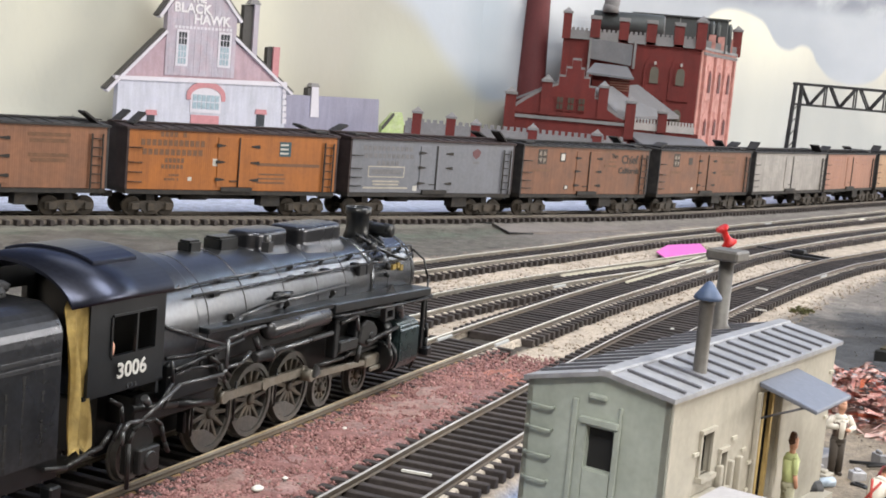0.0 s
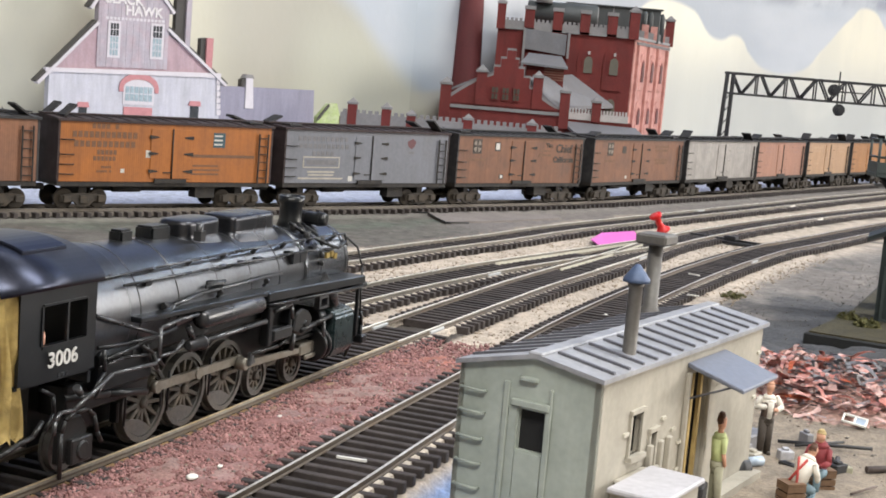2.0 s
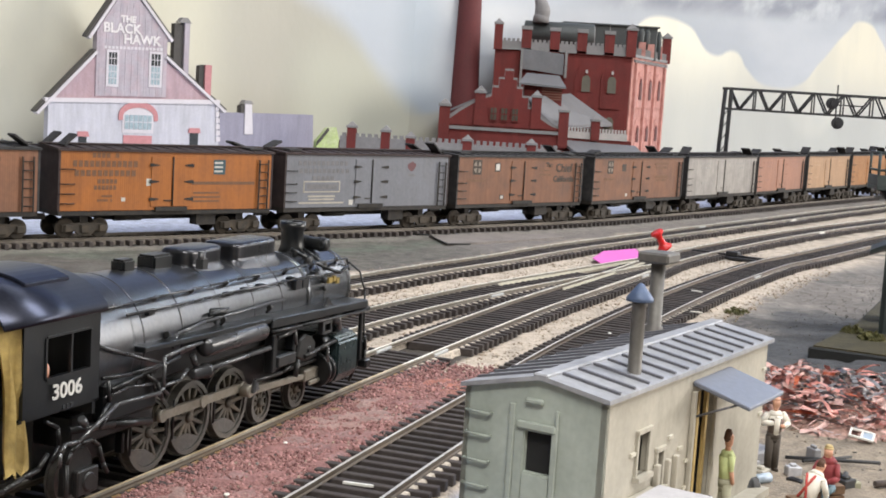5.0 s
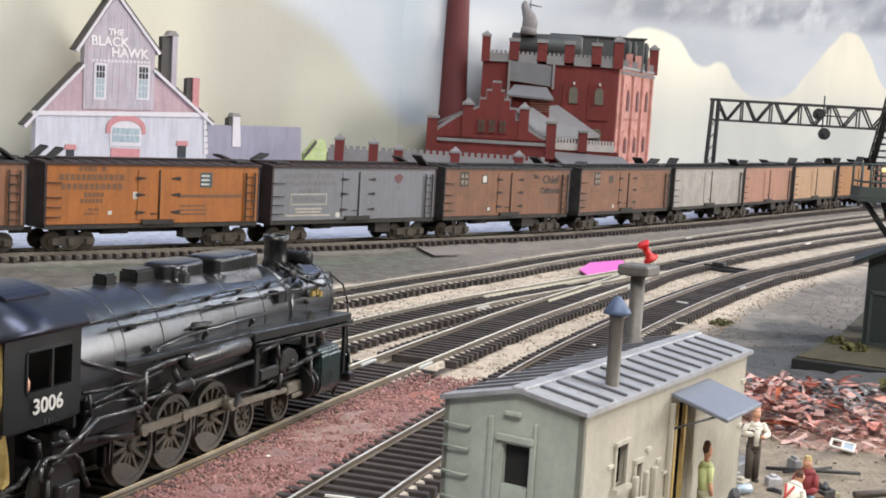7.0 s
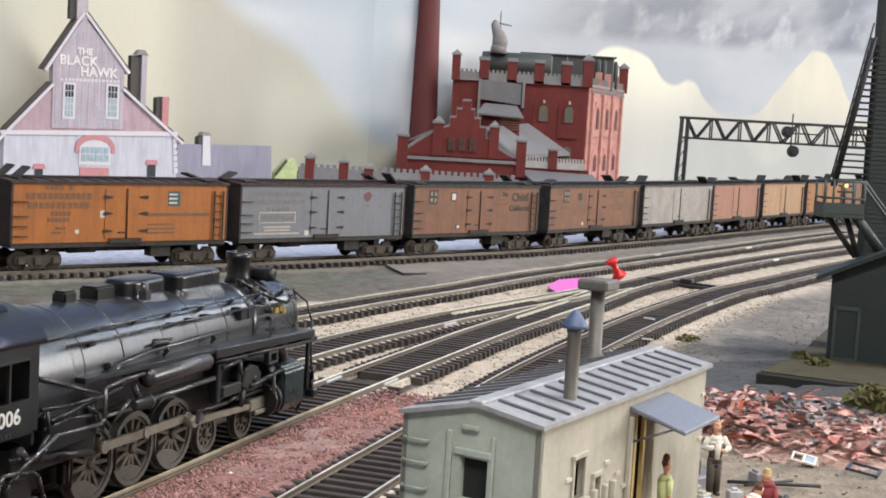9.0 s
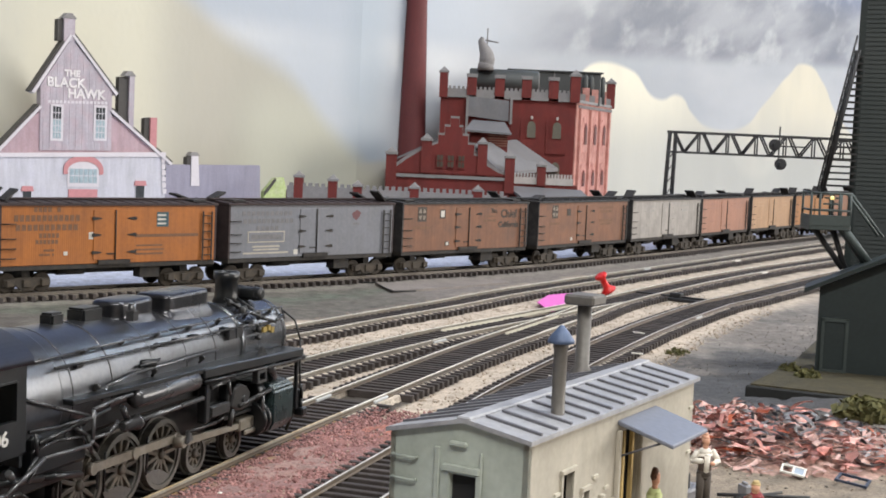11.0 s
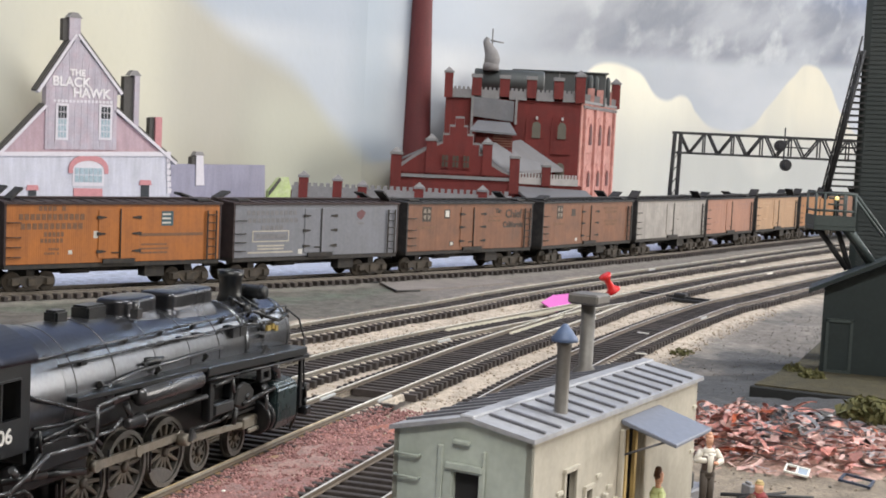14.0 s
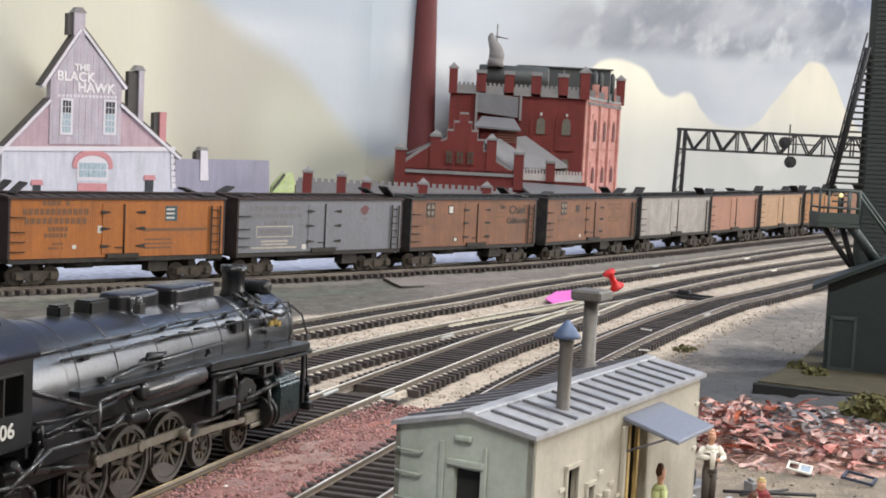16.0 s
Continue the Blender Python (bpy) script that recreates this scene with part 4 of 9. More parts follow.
    rod_part("union_link", [(-0.0350, side * 0.0152, 0.0162), (-0.0362, side * 0.0152, 0.0120)], 0.0007, GEARM, e)
    rod_part("lift_arm", [(-0.0380, side * 0.0160, 0.0208), (-0.0392, side * 0.0160, 0.0248), (-0.0480, side * 0.0160, 0.0240)], 0.0005, SATIN, e)
    bm = bmesh.new()
    for d in ((-0.0222, -0.0168, 0.0236, 0.0246), (-0.0222, -0.0168, 0.0208, 0.0216), (-0.0222, -0.0212, 0.0216, 0.0236), (-0.0178, -0.0168, 0.0216, 0.0236)):
        B(bm, d[0], d[1], side * 0.0158, side * 0.0140, d[2], d[3])
    part("valve_yoke", bevel(bm, 0.0002), SATIN, e, "small pale open frame")
    bm = bmesh.new()
    lathe(bm, [(0.0009, 0), (0.0013, 0.0006), (0.0013, 0.0032), (0.0016, 0.0034), (0.0016, 0.0044), (0.0010, 0.0050)], (0, 0, 0), "z", 14)
    bmesh.ops.transform(bm, matrix=Matrix.Translation((-0.0115, side * 0.0150, 0.0205)) @ Matrix.Rotation(-0.55, 4, "Y"), verts=bm.verts)
    part("steam_elbow", bm, SATIN, e, "pale grey slanting steam elbow")
    rod_part("drain_pipe", [(-0.0170, side * 0.0150, 0.0245), (-0.0125, side * 0.0160, 0.0250), (-0.0060, side * 0.0160, 0.0240)], 0.0004, GEARM, e)
    # cylinder block and valve chest
    bm = bmesh.new()
    PR(bm, [(side * 0.0120, 0.0055), (side * 0.0158, 0.0066), (side * 0.0170, 0.0090), (side * 0.0170, 0.0178), (side * 0.0160, 0.0192), (side * 0.0120, 0.0198), (0.0120, 0.0198), (0.0168, 0.0180), (0.0168, 0.0090), (0.0120, 0.0055)], "x", -0.0150, -0.0022)
    part("cylinder_block", bevel(bm, 0.0006, 2), GREENC, e, "dark green-grey cylinder casing with teal light in its colour")
    for i, (s, r) in enumerate(((-0.0150, 0.0042), (-0.0163, 0.0047), (-0.0176, 0.0042), (-0.0189, 0.0047))):
        bm = bmesh.new()
        lathe(bm, [(r - 0.0004, s - 0.0008), (r, s - 0.0005), (r, s + 0.0002), (r - 0.0004, s + 0.0004)], (0, side * 0.0125, 0.0106), "x", 22)
        part("cylinder_flange", bm, BLACK, e)
    bm = bmesh.new()
    lathe(bm, [(0.0022, -0.0195), (0.0026, -0.0185), (0.0026, -0.0160), (0.0020, -0.0155)], (0, side * 0.0125, 0.0178), "x", 16)
    part("valve_head", bm, BLACK, e)
    rod_part("pipe", [(-0.0105, side * 0.0105, 0.028), (-0.0105, side * 0.0138, 0.0235), (-0.0105, side * 0.0142, 0.0200)], 0.0012, BLACK, e)
    # pilot deck, beam, steps, coupler, front braces
    box_part("pilot_deck", (-0.004, 0.0062, -0.0165, 0.0165, 0.0238, 0.0252), BLACK, e, bev=0.0003)
    box_part("pilot_beam", (0.0045, 0.0070, -0.0150, 0.0150, 0.0090, 0.0150), BLACK, e, bev=0.0004)
    for y in (-0.0155, 0.0155):
        box_part("deck_post", (0.0014, 0.0028, y - 0.0005, y + 0.0005, 0.0100, 0.0246), BLACK, e, bev=0.0002)
        rod_part("front_brace", [(0.0050, y * 0.60, 0.0372), (0.0066, y * 0.80, 0.0345), (0.0072, y * 0.9, 0.0290), (0.0068, y * 0.95, 0.0110)], 0.0003, BLACK, e)
        box_part("step", (0.0040, 0.0072, y - 0.0015, y + 0.0015, 0.0075, 0.0100), BLACK, e, bev=0.0004)
        rod_part("step_hanger", [(0.0056, y, 0.0165), (0.0062, y, 0.0125), (0.0056, y, 0.0090)], 0.0005, BLACK, e)
    for i in range(9):
        y = -0.013 + i * 0.00325
        rod_part("cowcatcher_bar", [(0.0068, y, 0.0088), (0.0120 - abs(y) * 0.25, y * 0.75, 0.0022)], 0.0005, BLACK, e, seg=6)
    bm = bmesh.new()
    B(bm, 0.0098, 0.0160, -0.0014, 0.0014, 0.0088, 0.0118)
    B(bm, 0.0150, 0.0180, -0.0022, 0.0020, 0.0075, 0.0130)
    part("coupler", bevel(bm, 0.0004), BLACK, e)
    bm = bmesh.new()
    PR(bm, [(-0.0215, 0.0284), (-0.0194, 0.0306), (-0.0168, 0.0282)], "y", side * 0.0156, side * 0.0148)
    part("marker_plate", bm, TANKM, e, "small pale triangular plate")
    for x0, x1, z0 in ((-0.0100, -0.0078, 0.0328), (-0.0070, -0.0056, 0.0330), (-0.0050, -0.0034, 0.0322)):
        box_part("number_plate", (x0, x1, side * 0.01085, side * 0.0100, z0, z0 + 0.0015), YELLOW, e, "small yellow number board")
    for pts, r in (([(-0.121, side * 0.0150, 0.0330), (-0.112, side * 0.0158, 0.0300), (-0.100, side * 0.0162, 0.0262)], 0.0004), ([(-0.119, side * 0.0152, 0.0222), (-0.112, side * 0.0158, 0.0232), (-0.101, side * 0.0160, 0.0222), (-0.097, side * 0.0160, 0.0190)], 0.00035), ([(-0.121, side * 0.0158, 0.0165), (-0.1185, side * 0.0160, 0.0190), (-0.1185, side * 0.0160, 0.0228)], 0.0003), ([(-0.104, side * 0.0160, 0.0250), (-0.102, side * 0.0162, 0.0205), (-0.099, side * 0.0162, 0.0180)], 0.00035)):
        rod_part("pipe", pts, r, TANKM, e)
    # lower pipe run and injector gear ahead of the cab
    rod_part("pipe", [(-0.1345, side * 0.0165, 0.0120), (-0.1344, side * 0.0165, 0.0148), (-0.1329, side * 0.0165, 0.0161), (-0.1287, side * 0.0166, 0.0158), (-0.1169, side * 0.0168, 0.0208), (-0.1012, side * 0.0168, 0.0203), (-0.1001, side * 0.0168, 0.0212), (-0.1001, side * 0.0168, 0.0277), (-0.0930, side * 0.0168, 0.0284), (-0.0849, side * 0.0166, 0.0285)], 0.00042, SATIN, e)
    rod_part("pipe", [(-0.1001, side * 0.0168, 0.0215), (-0.0935, side * 0.0166, 0.0215), (-0.0895, side * 0.0160, 0.0232)], 0.0004, SATIN, e)
    rod_part("pipe", [(-0.1215, side * 0.0162, 0.0268), (-0.1120, side * 0.0166, 0.0262), (-0.1010, side * 0.0166, 0.0262)], 0.0004, BLACK, e)
    rod_part("pipe", [(-0.1195, side * 0.0164, 0.0262), (-0.1190, side * 0.0164, 0.0215), (-0.1230, side * 0.0164, 0.0180)], 0.0004, BLACK, e)
    rod_part("pipe", [(-0.1065, side * 0.0164, 0.0250), (-0.1020, side * 0.0164, 0.0226), (-0.1000, side * 0.0164, 0.0190)], 0.0004, GEARM, e)
    bm = bmesh.new()
    lathe(bm, [(0.0008, -0.0030), (0.0013, -0.0026), (0.0014, 0.0020), (0.0018, 0.0022), (0.0018, 0.0032), (0.0008, 0.0036)], (0, 0, 0), "x", 14)
    bmesh.ops.transform(bm, matrix=Matrix.Translation((-0.0845, side * 0.0160, 0.0216)), verts=bm.verts)
    part("steam_pump", bm, TANKM, e, "small grey pump body")
    rod_part("pipe", [(-0.0880, side * 0.0160, 0.0262), (-0.0862, side * 0.0162, 0.0232)], 0.0007, TANKM, e)
    rod_part("reach_rod", [(-0.0812, side * 0.0162, 0.0218), (-0.0525, side * 0.0162, 0.0222)], 0.0006, SATIN, e)
    rod_part("pipe", [(-0.118, side * 0.0160, 0.0238), (-0.108, side * 0.0164, 0.0252), (-0.094, side * 0.0166, 0.0268)], 0.0005, BLACK, e)
    box_part("ash_pan", (-0.1180, -0.0995, side * 0.0150, side * 0.0100, 0.0165, 0.0250), BLACK, e, bev=0.0008)
    for s in (-0.1140, -0.1105, -0.1070, -0.1035):
        bm = bmesh.new()
        C(bm, (s, side * 0.0149, 0.0232), (s, side * 0.0153, 0.0232), 0.0008, seg=12)
        part("wash_plug", bm, BLACK, e)
    rod_part("ash_pan_beam", [(-0.1290, side * 0.0140, 0.0176), (-0.1140, side * 0.0140, 0.0158), (-0.1005, side * 0.0140, 0.0136)], 0.0008, BLACK, e, seg=14)
    rod_part("drain_valve", [(-0.1275, side * 0.0160, 0.0200), (-0.1262, side * 0.0160, 0.0185)], 0.0008, SATIN, e)
    rod_part("pipe", [(-0.1380, side * 0.0155, 0.0215), (-0.1340, side * 0.0155, 0.0195), (-0.1335, side * 0.0155, 0.0160), (-0.1360, side * 0.0155, 0.0130)], 0.0004, BLACK, e)
    # trailing truck
    arch = [(-0.1300, 0.0020), (-0.1302, 0.0112), (-0.1290, 0.0134), (-0.1262, 0.0145), (-0.1222, 0.0144), (-0.1198, 0.0128), (-0.1184, 0.0090), (-0.1168, 0.0066)]
    rod_part("truck_frame", [(x, side * 0.0148, z) for x, z in arch], 0.0005, GEARM, e)
    bm = bmesh.new()
    PR(bm, [(-0.1290, 0.0040), (-0.1288, 0.0110), (-0.1262, 0.0134), (-0.1222, 0.0132), (-0.1202, 0.0105), (-0.1200, 0.0040)], "y", side * 0.0138, side * 0.0118)
    part("truck_plate", bevel(bm, 0.0004), GEARM, e)
    bm = bmesh.new()
    B(bm, -0.1268, -0.1200, side * 0.0152, side * 0.0136, 0.0038, 0.0090)
    C(bm, (-0.1234, side * 0.0156, 0.0064), (-0.1234, side * 0.0150, 0.0064), 0.0020, seg=14)
    part("axle_box", bevel(bm, 0.0004), GEARM, e)
    # cab: walls with a real window opening, arched roof
    cab = thing("cab", LOCO_M, "", "")
    cab.parent = e
    cab.matrix_world = LOCO_M
    s0, s1, z0, z1 = -0.1455, -0.1225, 0.0232, 0.0420
    w0, w1, wz0, wz1 = -0.1390, -0.1258, 0.0299, 0.0374
    for y in (side * 0.0162, 0.0162):
        bm = bmesh.new()
        a, b = (y, y + 0.0008) if y < 0 else (y - 0.0008, y)
        B(bm, s0, s1, a, b, z0, wz0)
        B(bm, s0, s1, a, b, wz1, z1)
        B(bm, s0, w0, a, b, wz0, wz1)
        B(bm, w1, s1, a, b, wz0, wz1)
        part("cab_wall", bm, BLACK, cab)
        bm = bmesh.new()
        q = a - 0.0003 if y < 0 else b
        for d in ((w0 - 0.0005, w0, wz0, wz1), (w1, w1 + 0.0005, wz0, wz1), (w0, w1, wz0 - 0.0006, wz0), (w0, w1, wz1, wz1 + 0.0004), ((w0 + w1) / 2 + 0.0005, (w0 + w1) / 2 + 0.001, wz0, wz1)):
            B(bm, d[0], d[1], q, q + 0.0006, d[2], d[3])
        part("window_frame", bm, BLACK, cab)
    box_part("cab_front", (s1 - 0.0008, s1 + 0.0001, -0.0154, 0.0154, 0.0200, 0.0400), BLACK, cab)
    box_part("cab_floor", (s0, s1, -0.0154, 0.0154, 0.0224, 0.0232), BLACK, cab)
    bm = bmesh.new()
    arc = [(0.0170 * u, 0.0412 + 0.0068 * (1 - abs(u) ** 2.3) ** 0.72) for u in [math.sin(math.pi * (i / 28 - 0.5)) for i in range(29)]]
    PR(bm, arc + [(y, z - 0.0007) for y, z in reversed(arc)], "x", -0.1520, -0.1212)
    bm.normal_update()
    for f in bm.faces:
        f.smooth = abs(f.normal.x) < 0.5
    part("cab_roof", bm, CABROOF, cab, "arched dark blue-black cab roof")
    bm = bmesh.new()
    vent = [(y, z + 0.0007) for y, z in arc if abs(y) < 0.0118]
    PR(bm, vent + [(y, z - 0.0012) for y, z in reversed(vent)], "x", -0.1385, -0.1252)
    part("roof_vent", bevel(bm, 0.0002), CABROOF, cab, "raised curved roof vent")
    bm = bmesh.new()
    lathe(bm, [(0.0138, -0.1230), (0.0145, -0.1229), (0.0146, -0.1226), (0.0146, -0.1223), (0.01455, -0.1150), (0.0145, -0.1082), (0.0145, -0.1080), (0.01445, -0.1078), (0.0138, -0.1077)], (0, 0, 0.0302), "x", 40)
    part("firebox_wrapper", bm, BOILER, e, "smooth firebox casing with a cool sheen")
    text_part("cab_number", "3006", 0.0041, Matrix.Translation((-0.1336, side * 0.01705, 0.0270)) @ Matrix.Rotation(math.pi / 2, 4, "X") @ Matrix.Diagonal((1.12, 1, 1, 1)), CABW, cab, "white painted number", bold=0.00007)
    for i in range(3):
        box_part("small_mark", (-0.1338 + i * 0.0012, -0.1330 + i * 0.0012, side * 0.01632, side * 0.0160, 0.0222 + 0.0009, 0.0222 + 0.0017), TANKM, cab)
    bm = bmesh.new()
    lathe(bm, [(0.0004, 0.0290), (0.0014, 0.0298), (0.0015, 0.0312), (0.0011, 0.0322), (0.0003, 0.0326)], (-0.1368, side * 0.0135, 0), "z", 10)
    B(bm, -0.1385, -0.1350, side * 0.0150, side * 0.0115, 0.0262, 0.0292)
    part("cab_figure", bm, SKINC, cab, "small flesh-coloured plastic shape in the cab window")
    # canvas curtain behind the cab
    bm = bmesh.new()
    rows = []
    for i in range(9):
        s = -0.1500 + 0.0068 * i / 8
        rows.append([bm.verts.new((s + 0.0005 * math.sin(z * 260 + i * 0.5) - (z - 0.027) * 0.06, side * (0.0152 + 0.0008 * math.sin(i * 1.9 + z * 90)), z)) for z in [0.0125 + 0.0012 * (i % 2) + k * 0.0028 for k in range(11)]])
    for a, b in zip(rows, rows[1:]):
        for i in range(10):
            bm.faces.new((a[i], a[i + 1], b[i + 1], b[i])).smooth = True
    bmesh.ops.solidify(bm, geom=bm.faces[:], thickness=0.0005)
    part("curtain", bm, CANVAS, e, "golden-brown canvas storm curtain")
    rod_part("hose", [(-0.156, side * 0.0158, 0.0122), (-0.1500, side * 0.0160, 0.0112), (-0.1445, side * 0.0160, 0.0124), (-0.1400, side * 0.0158, 0.0128), (-0.1368, side * 0.0154, 0.0150)], 0.0005, GEARM, e)


def tender():
    e = thing("tender", LOCO_M, "black coal tender with a rounded top edge, coupled behind the locomotive", "tender")
    bm = bmesh.new()
    arc = [(0.0158, 0.0136)] + [(0.0158 - 0.0062 * (1 - math.cos(a)), 0.0352 + 0.0062 * math.sin(a)) for a in [math.pi / 2 * i / 8 for i in range(9)]]
    PR(bm, arc + [(-y, z) for y, z in reversed(arc)], "x", -0.330, -0.1525)
    part("tank", bm, TENDERM, e)
    for z in (0.0322, 0.0308):
        box_part("rivet_strip", (-0.329, -0.1530, -0.0161, -0.0156, z, z + 0.0007), TANKM, e)
    rr = random.Random(9)
    for x, w, top in ((-0.1570, 0.0007, 0.0305), (-0.1620, 0.0006, 0.0300), (-0.1662, 0.0008, 0.0296), (-0.1715, 0.0006, 0.0300), (-0.1772, 0.0007, 0.0290), (-0.1835, 0.0006, 0.0300)):
        z = top
        while z > 0.0146:
            h = rr.uniform(0.0003, 0.0014)
            if rr.random() < 0.72:
                box_part("paint_drip", (x - w * rr.uniform(0.3, 0.6), x + w * rr.uniform(0.3, 0.6), -0.01586, -0.0157, z - h, z), GEARM, e)
            z -= h + rr.uniform(0.0, 0.0005)
    bm = bmesh.new()
    r = random.Random(4)
    for i in range(120):
        x, y = r.uniform(-0.25, -0.156), r.uniform(-0.008, 0.008)
        lathe(bm, [(0.0004, -0.0012), (r.uniform(0.0012, 0.0020), -0.0004), (r.uniform(0.0010, 0.0018), 0.0008), (0.0003, 0.0014)], (x, y, 0.0418 + r.uniform(0, 0.0016)), "z", 6)
    part("coal_load", bm, COAL, e)
    box_part("frame", (-0.330, -0.1515, -0.0150, 0.0150, 0.0096, 0.0137), BLACK, e)
    bm = bmesh.new()
    B(bm, -0.1545, -0.1515, -0.0165, -0.0140, 0.0020, 0.0085)
    B(bm, -0.1565, -0.1500, -0.0168, -0.0135, 0.0012, 0.0022)
    part("step", bevel(bm, 0.0003), BLACK, e)
    for s in (-0.172, -0.190):
        bm = bmesh.new()
        C(bm, (s, -0.0106, 0.0052), (s, 0.0106, 0.0052), 0.0052, seg=20)
        part("wheel_set", bm, WHEEL, e)
    box_part("truck_frame", (-0.200, -0.162, -0.0145, -0.0120, 0.0035, 0.0078), BLACK, e, bev=0.0006)


locomotive()
tender()

# ---- freight train on the main line ----
CARDWHITE = mat("dulled_white_card", (0.48, 0.46, 0.42), 0.7, 0, 0.2, 300, 1200, 0)
INK = mat("faded_black_lettering", (0.055, 0.043, 0.036), 0.8, 0, 0.3, 300, 1500, 0)
INK_LIGHT = mat("worn_lettering", (0.145, 0.075, 0.042), 0.8, 0, 0.3, 300, 1500, 0)
INK_GREY = mat("grey_car_lettering", (0.15, 0.145, 0.15), 0.8, 0, 0.3, 300, 1500, 0)
ROOFM = mat("car_roof", (0.022, 0.021, 0.022), 0.75, 0, 0.3, 120, 1200, 0.2, 0.0002, (0.07, 0.06, 0.055), 0.4)
ROOF_RED = mat("car_roof_maroon", (0.028, 0.016, 0.016), 0.75, 0, 0.3, 120, 1200, 0.2, 0.0002, (0.06, 0.04, 0.037), 0.4)
UNDER = mat("underframe", (0.016, 0.014, 0.013), 0.75, 0, 0.35, 120, 1200, 0.2, 0.0002, (0.06, 0.045, 0.032), 0.4)
TRUCKM = mat("truck_rust", (0.040, 0.033, 0.026), 0.75, 0.1, 0.4, 150, 1400, 0.3, 0.0002, (0.085, 0.062, 0.04), 0.5)
BLUEP = mat("faded_blue_shield", (0.035, 0.07, 0.085), 0.7, 0, 0.2, 300, 1200, 0)
REDP = mat("dull_red_emblem", (0.12, 0.05, 0.055), 0.7, 0, 0.2, 300, 1200, 0)


def siding_mat(name, col, tint, tmix=0.55, streak=0.16):
    m = mat(name, col, 0.62, 0, 0.14, 45, 500, 0.0, 0.0002, tint, tmix)
    nt = m.node_tree
    # narrow upright boards
    geo = nt.nodes.new("ShaderNodeTexCoord")
    w = nt.nodes.new("ShaderNodeTexWave")
    w.wave_type, w.bands_direction = "BANDS", "X"
    w.inputs["Scale"].default_value = 260
    w.inputs["Distortion"].default_value = 0.0
    nt.links.new(geo.outputs["Object"], w.inputs["Vector"])
    bp = nt.nodes.new("ShaderNodeBump")
    bp.inputs["Strength"].default_value, bp.inputs["Distance"].default_value = 0.14, 0.0002
    nt.links.new(w.outputs[1], bp.inputs["Height"])
    nt.links.new(bp.outputs[0], nt.nodes["Principled BSDF"].inputs["Normal"])
    return streaked(m, streak)


PAINT = {
    "brown": siding_mat("weathered_tan_brown_boards", (0.22, 0.098, 0.052), (0.14, 0.072, 0.047)),
    "rust": siding_mat("brown_orange_boards", (0.175, 0.072, 0.034), (0.10, 0.048, 0.030)),
    "orange": siding_mat("yellow_orange_boards", (0.32, 0.105, 0.018), (0.25, 0.088, 0.024)),
    "grey": siding_mat("cool_grey_boards", (0.15, 0.156, 0.178), (0.13, 0.13, 0.138), 0.4, 0.07),
    "white": siding_mat("dirty_white_boards", (0.31, 0.285, 0.262), (0.20, 0.185, 0.17), 0.6),
    "salmon": siding_mat("salmon_boards", (0.31, 0.15, 0.098), (0.25, 0.13, 0.093), 0.5),
    "cream": siding_mat("cream_yellow_boards", (0.36, 0.22, 0.125), (0.31, 0.185, 0.10), 0.6),
    "amber": siding_mat("amber_boards", (0.29, 0.13, 0.04), (0.22, 0.09, 0.028), 0.5),
}
FAINT = {k: siding_mat("faint_lettering_" + k, c, t) for k, c, t in (("orange", (0.22, 0.09, 0.03), (0.17, 0.07, 0.03)), ("brown", (0.15, 0.07, 0.04), (0.11, 0.055, 0.035)), ("white", (0.28, 0.265, 0.25), (0.24, 0.22, 0.20)), ("salmon", (0.28, 0.14, 0.10), (0.25, 0.13, 0.10)), ("cream", (0.38, 0.25, 0.15), (0.34, 0.21, 0.13)), ("amber", (0.30, 0.14, 0.05), (0.25, 0.11, 0.04)))}
WID, FLOOR_Z, EAVE, PEAK = 0.0160, 0.0146, 0.0460, 0.0482


def truck_meshes():
    bm = bmesh.new()
    PR(bm, [(-0.0128, 0.0072), (-0.0128, 0.0036), (-0.0095, 0.0030), (-0.0060, 0.0040), (-0.0032, 0.0016), (0.0032, 0.0016), (0.0060, 0.0040), (0.0095, 0.0030), (0.0128, 0.0036), (0.0128, 0.0072), (0.0055, 0.0082), (-0.0055, 0.0082)], "y", -0.0122, -0.0106)
    PR(bm, [(-0.0024, 0.0072), (-0.0024, 0.0030), (0.0024, 0.0030), (0.0024, 0.0072)], "y", -0.0132, -0.0122)
    for s in (-0.0095, 0.0095):
        B(bm, s - 0.0020, s + 0.0020, -0.0136, -0.0122, 0.0036, 0.0072)
    bevel(bm, 0.0003)
    frame_m = finish("side_frame", bm, TRUCKM)
    bm = bmesh.new()
    lathe(bm, [(0.0046, -0.0090), (0.0052, -0.0088), (0.0052, -0.0072), (0.0012, -0.0068), (0.0012, 0.0068), (0.0052, 0.0072), (0.0052, 0.0088), (0.0046, 0.0090)], (0, 0, 0.0052), "y", 20)
    wheel_m = finish("wheel_set", bm, TRUCKM)
    bm = bmesh.new()
    B(bm, -0.0022, 0.0022, -0.0105, 0.0105, 0.0055, 0.0122)
    bolster_m = finish("bolster", bm, UNDER)
    return frame_m, wheel_m, bolster_m


SHARED = {}
TRUCK = truck_meshes()


SIDE_Y, LIFT = -WID, 0.0032  # near side of a car, and how far its lettering stands over the nominal lines


def bar(e, x, z, w, h, material, name="lettering_bar", y=SIDE_Y):
    """A line of unreadable lettering as a bar on the near side."""
    return box_part(name, (x - w / 2, x + w / 2, y - 0.00012, y + 0.0001, z + LIFT - h / 2, z + LIFT + h / 2), material, e)


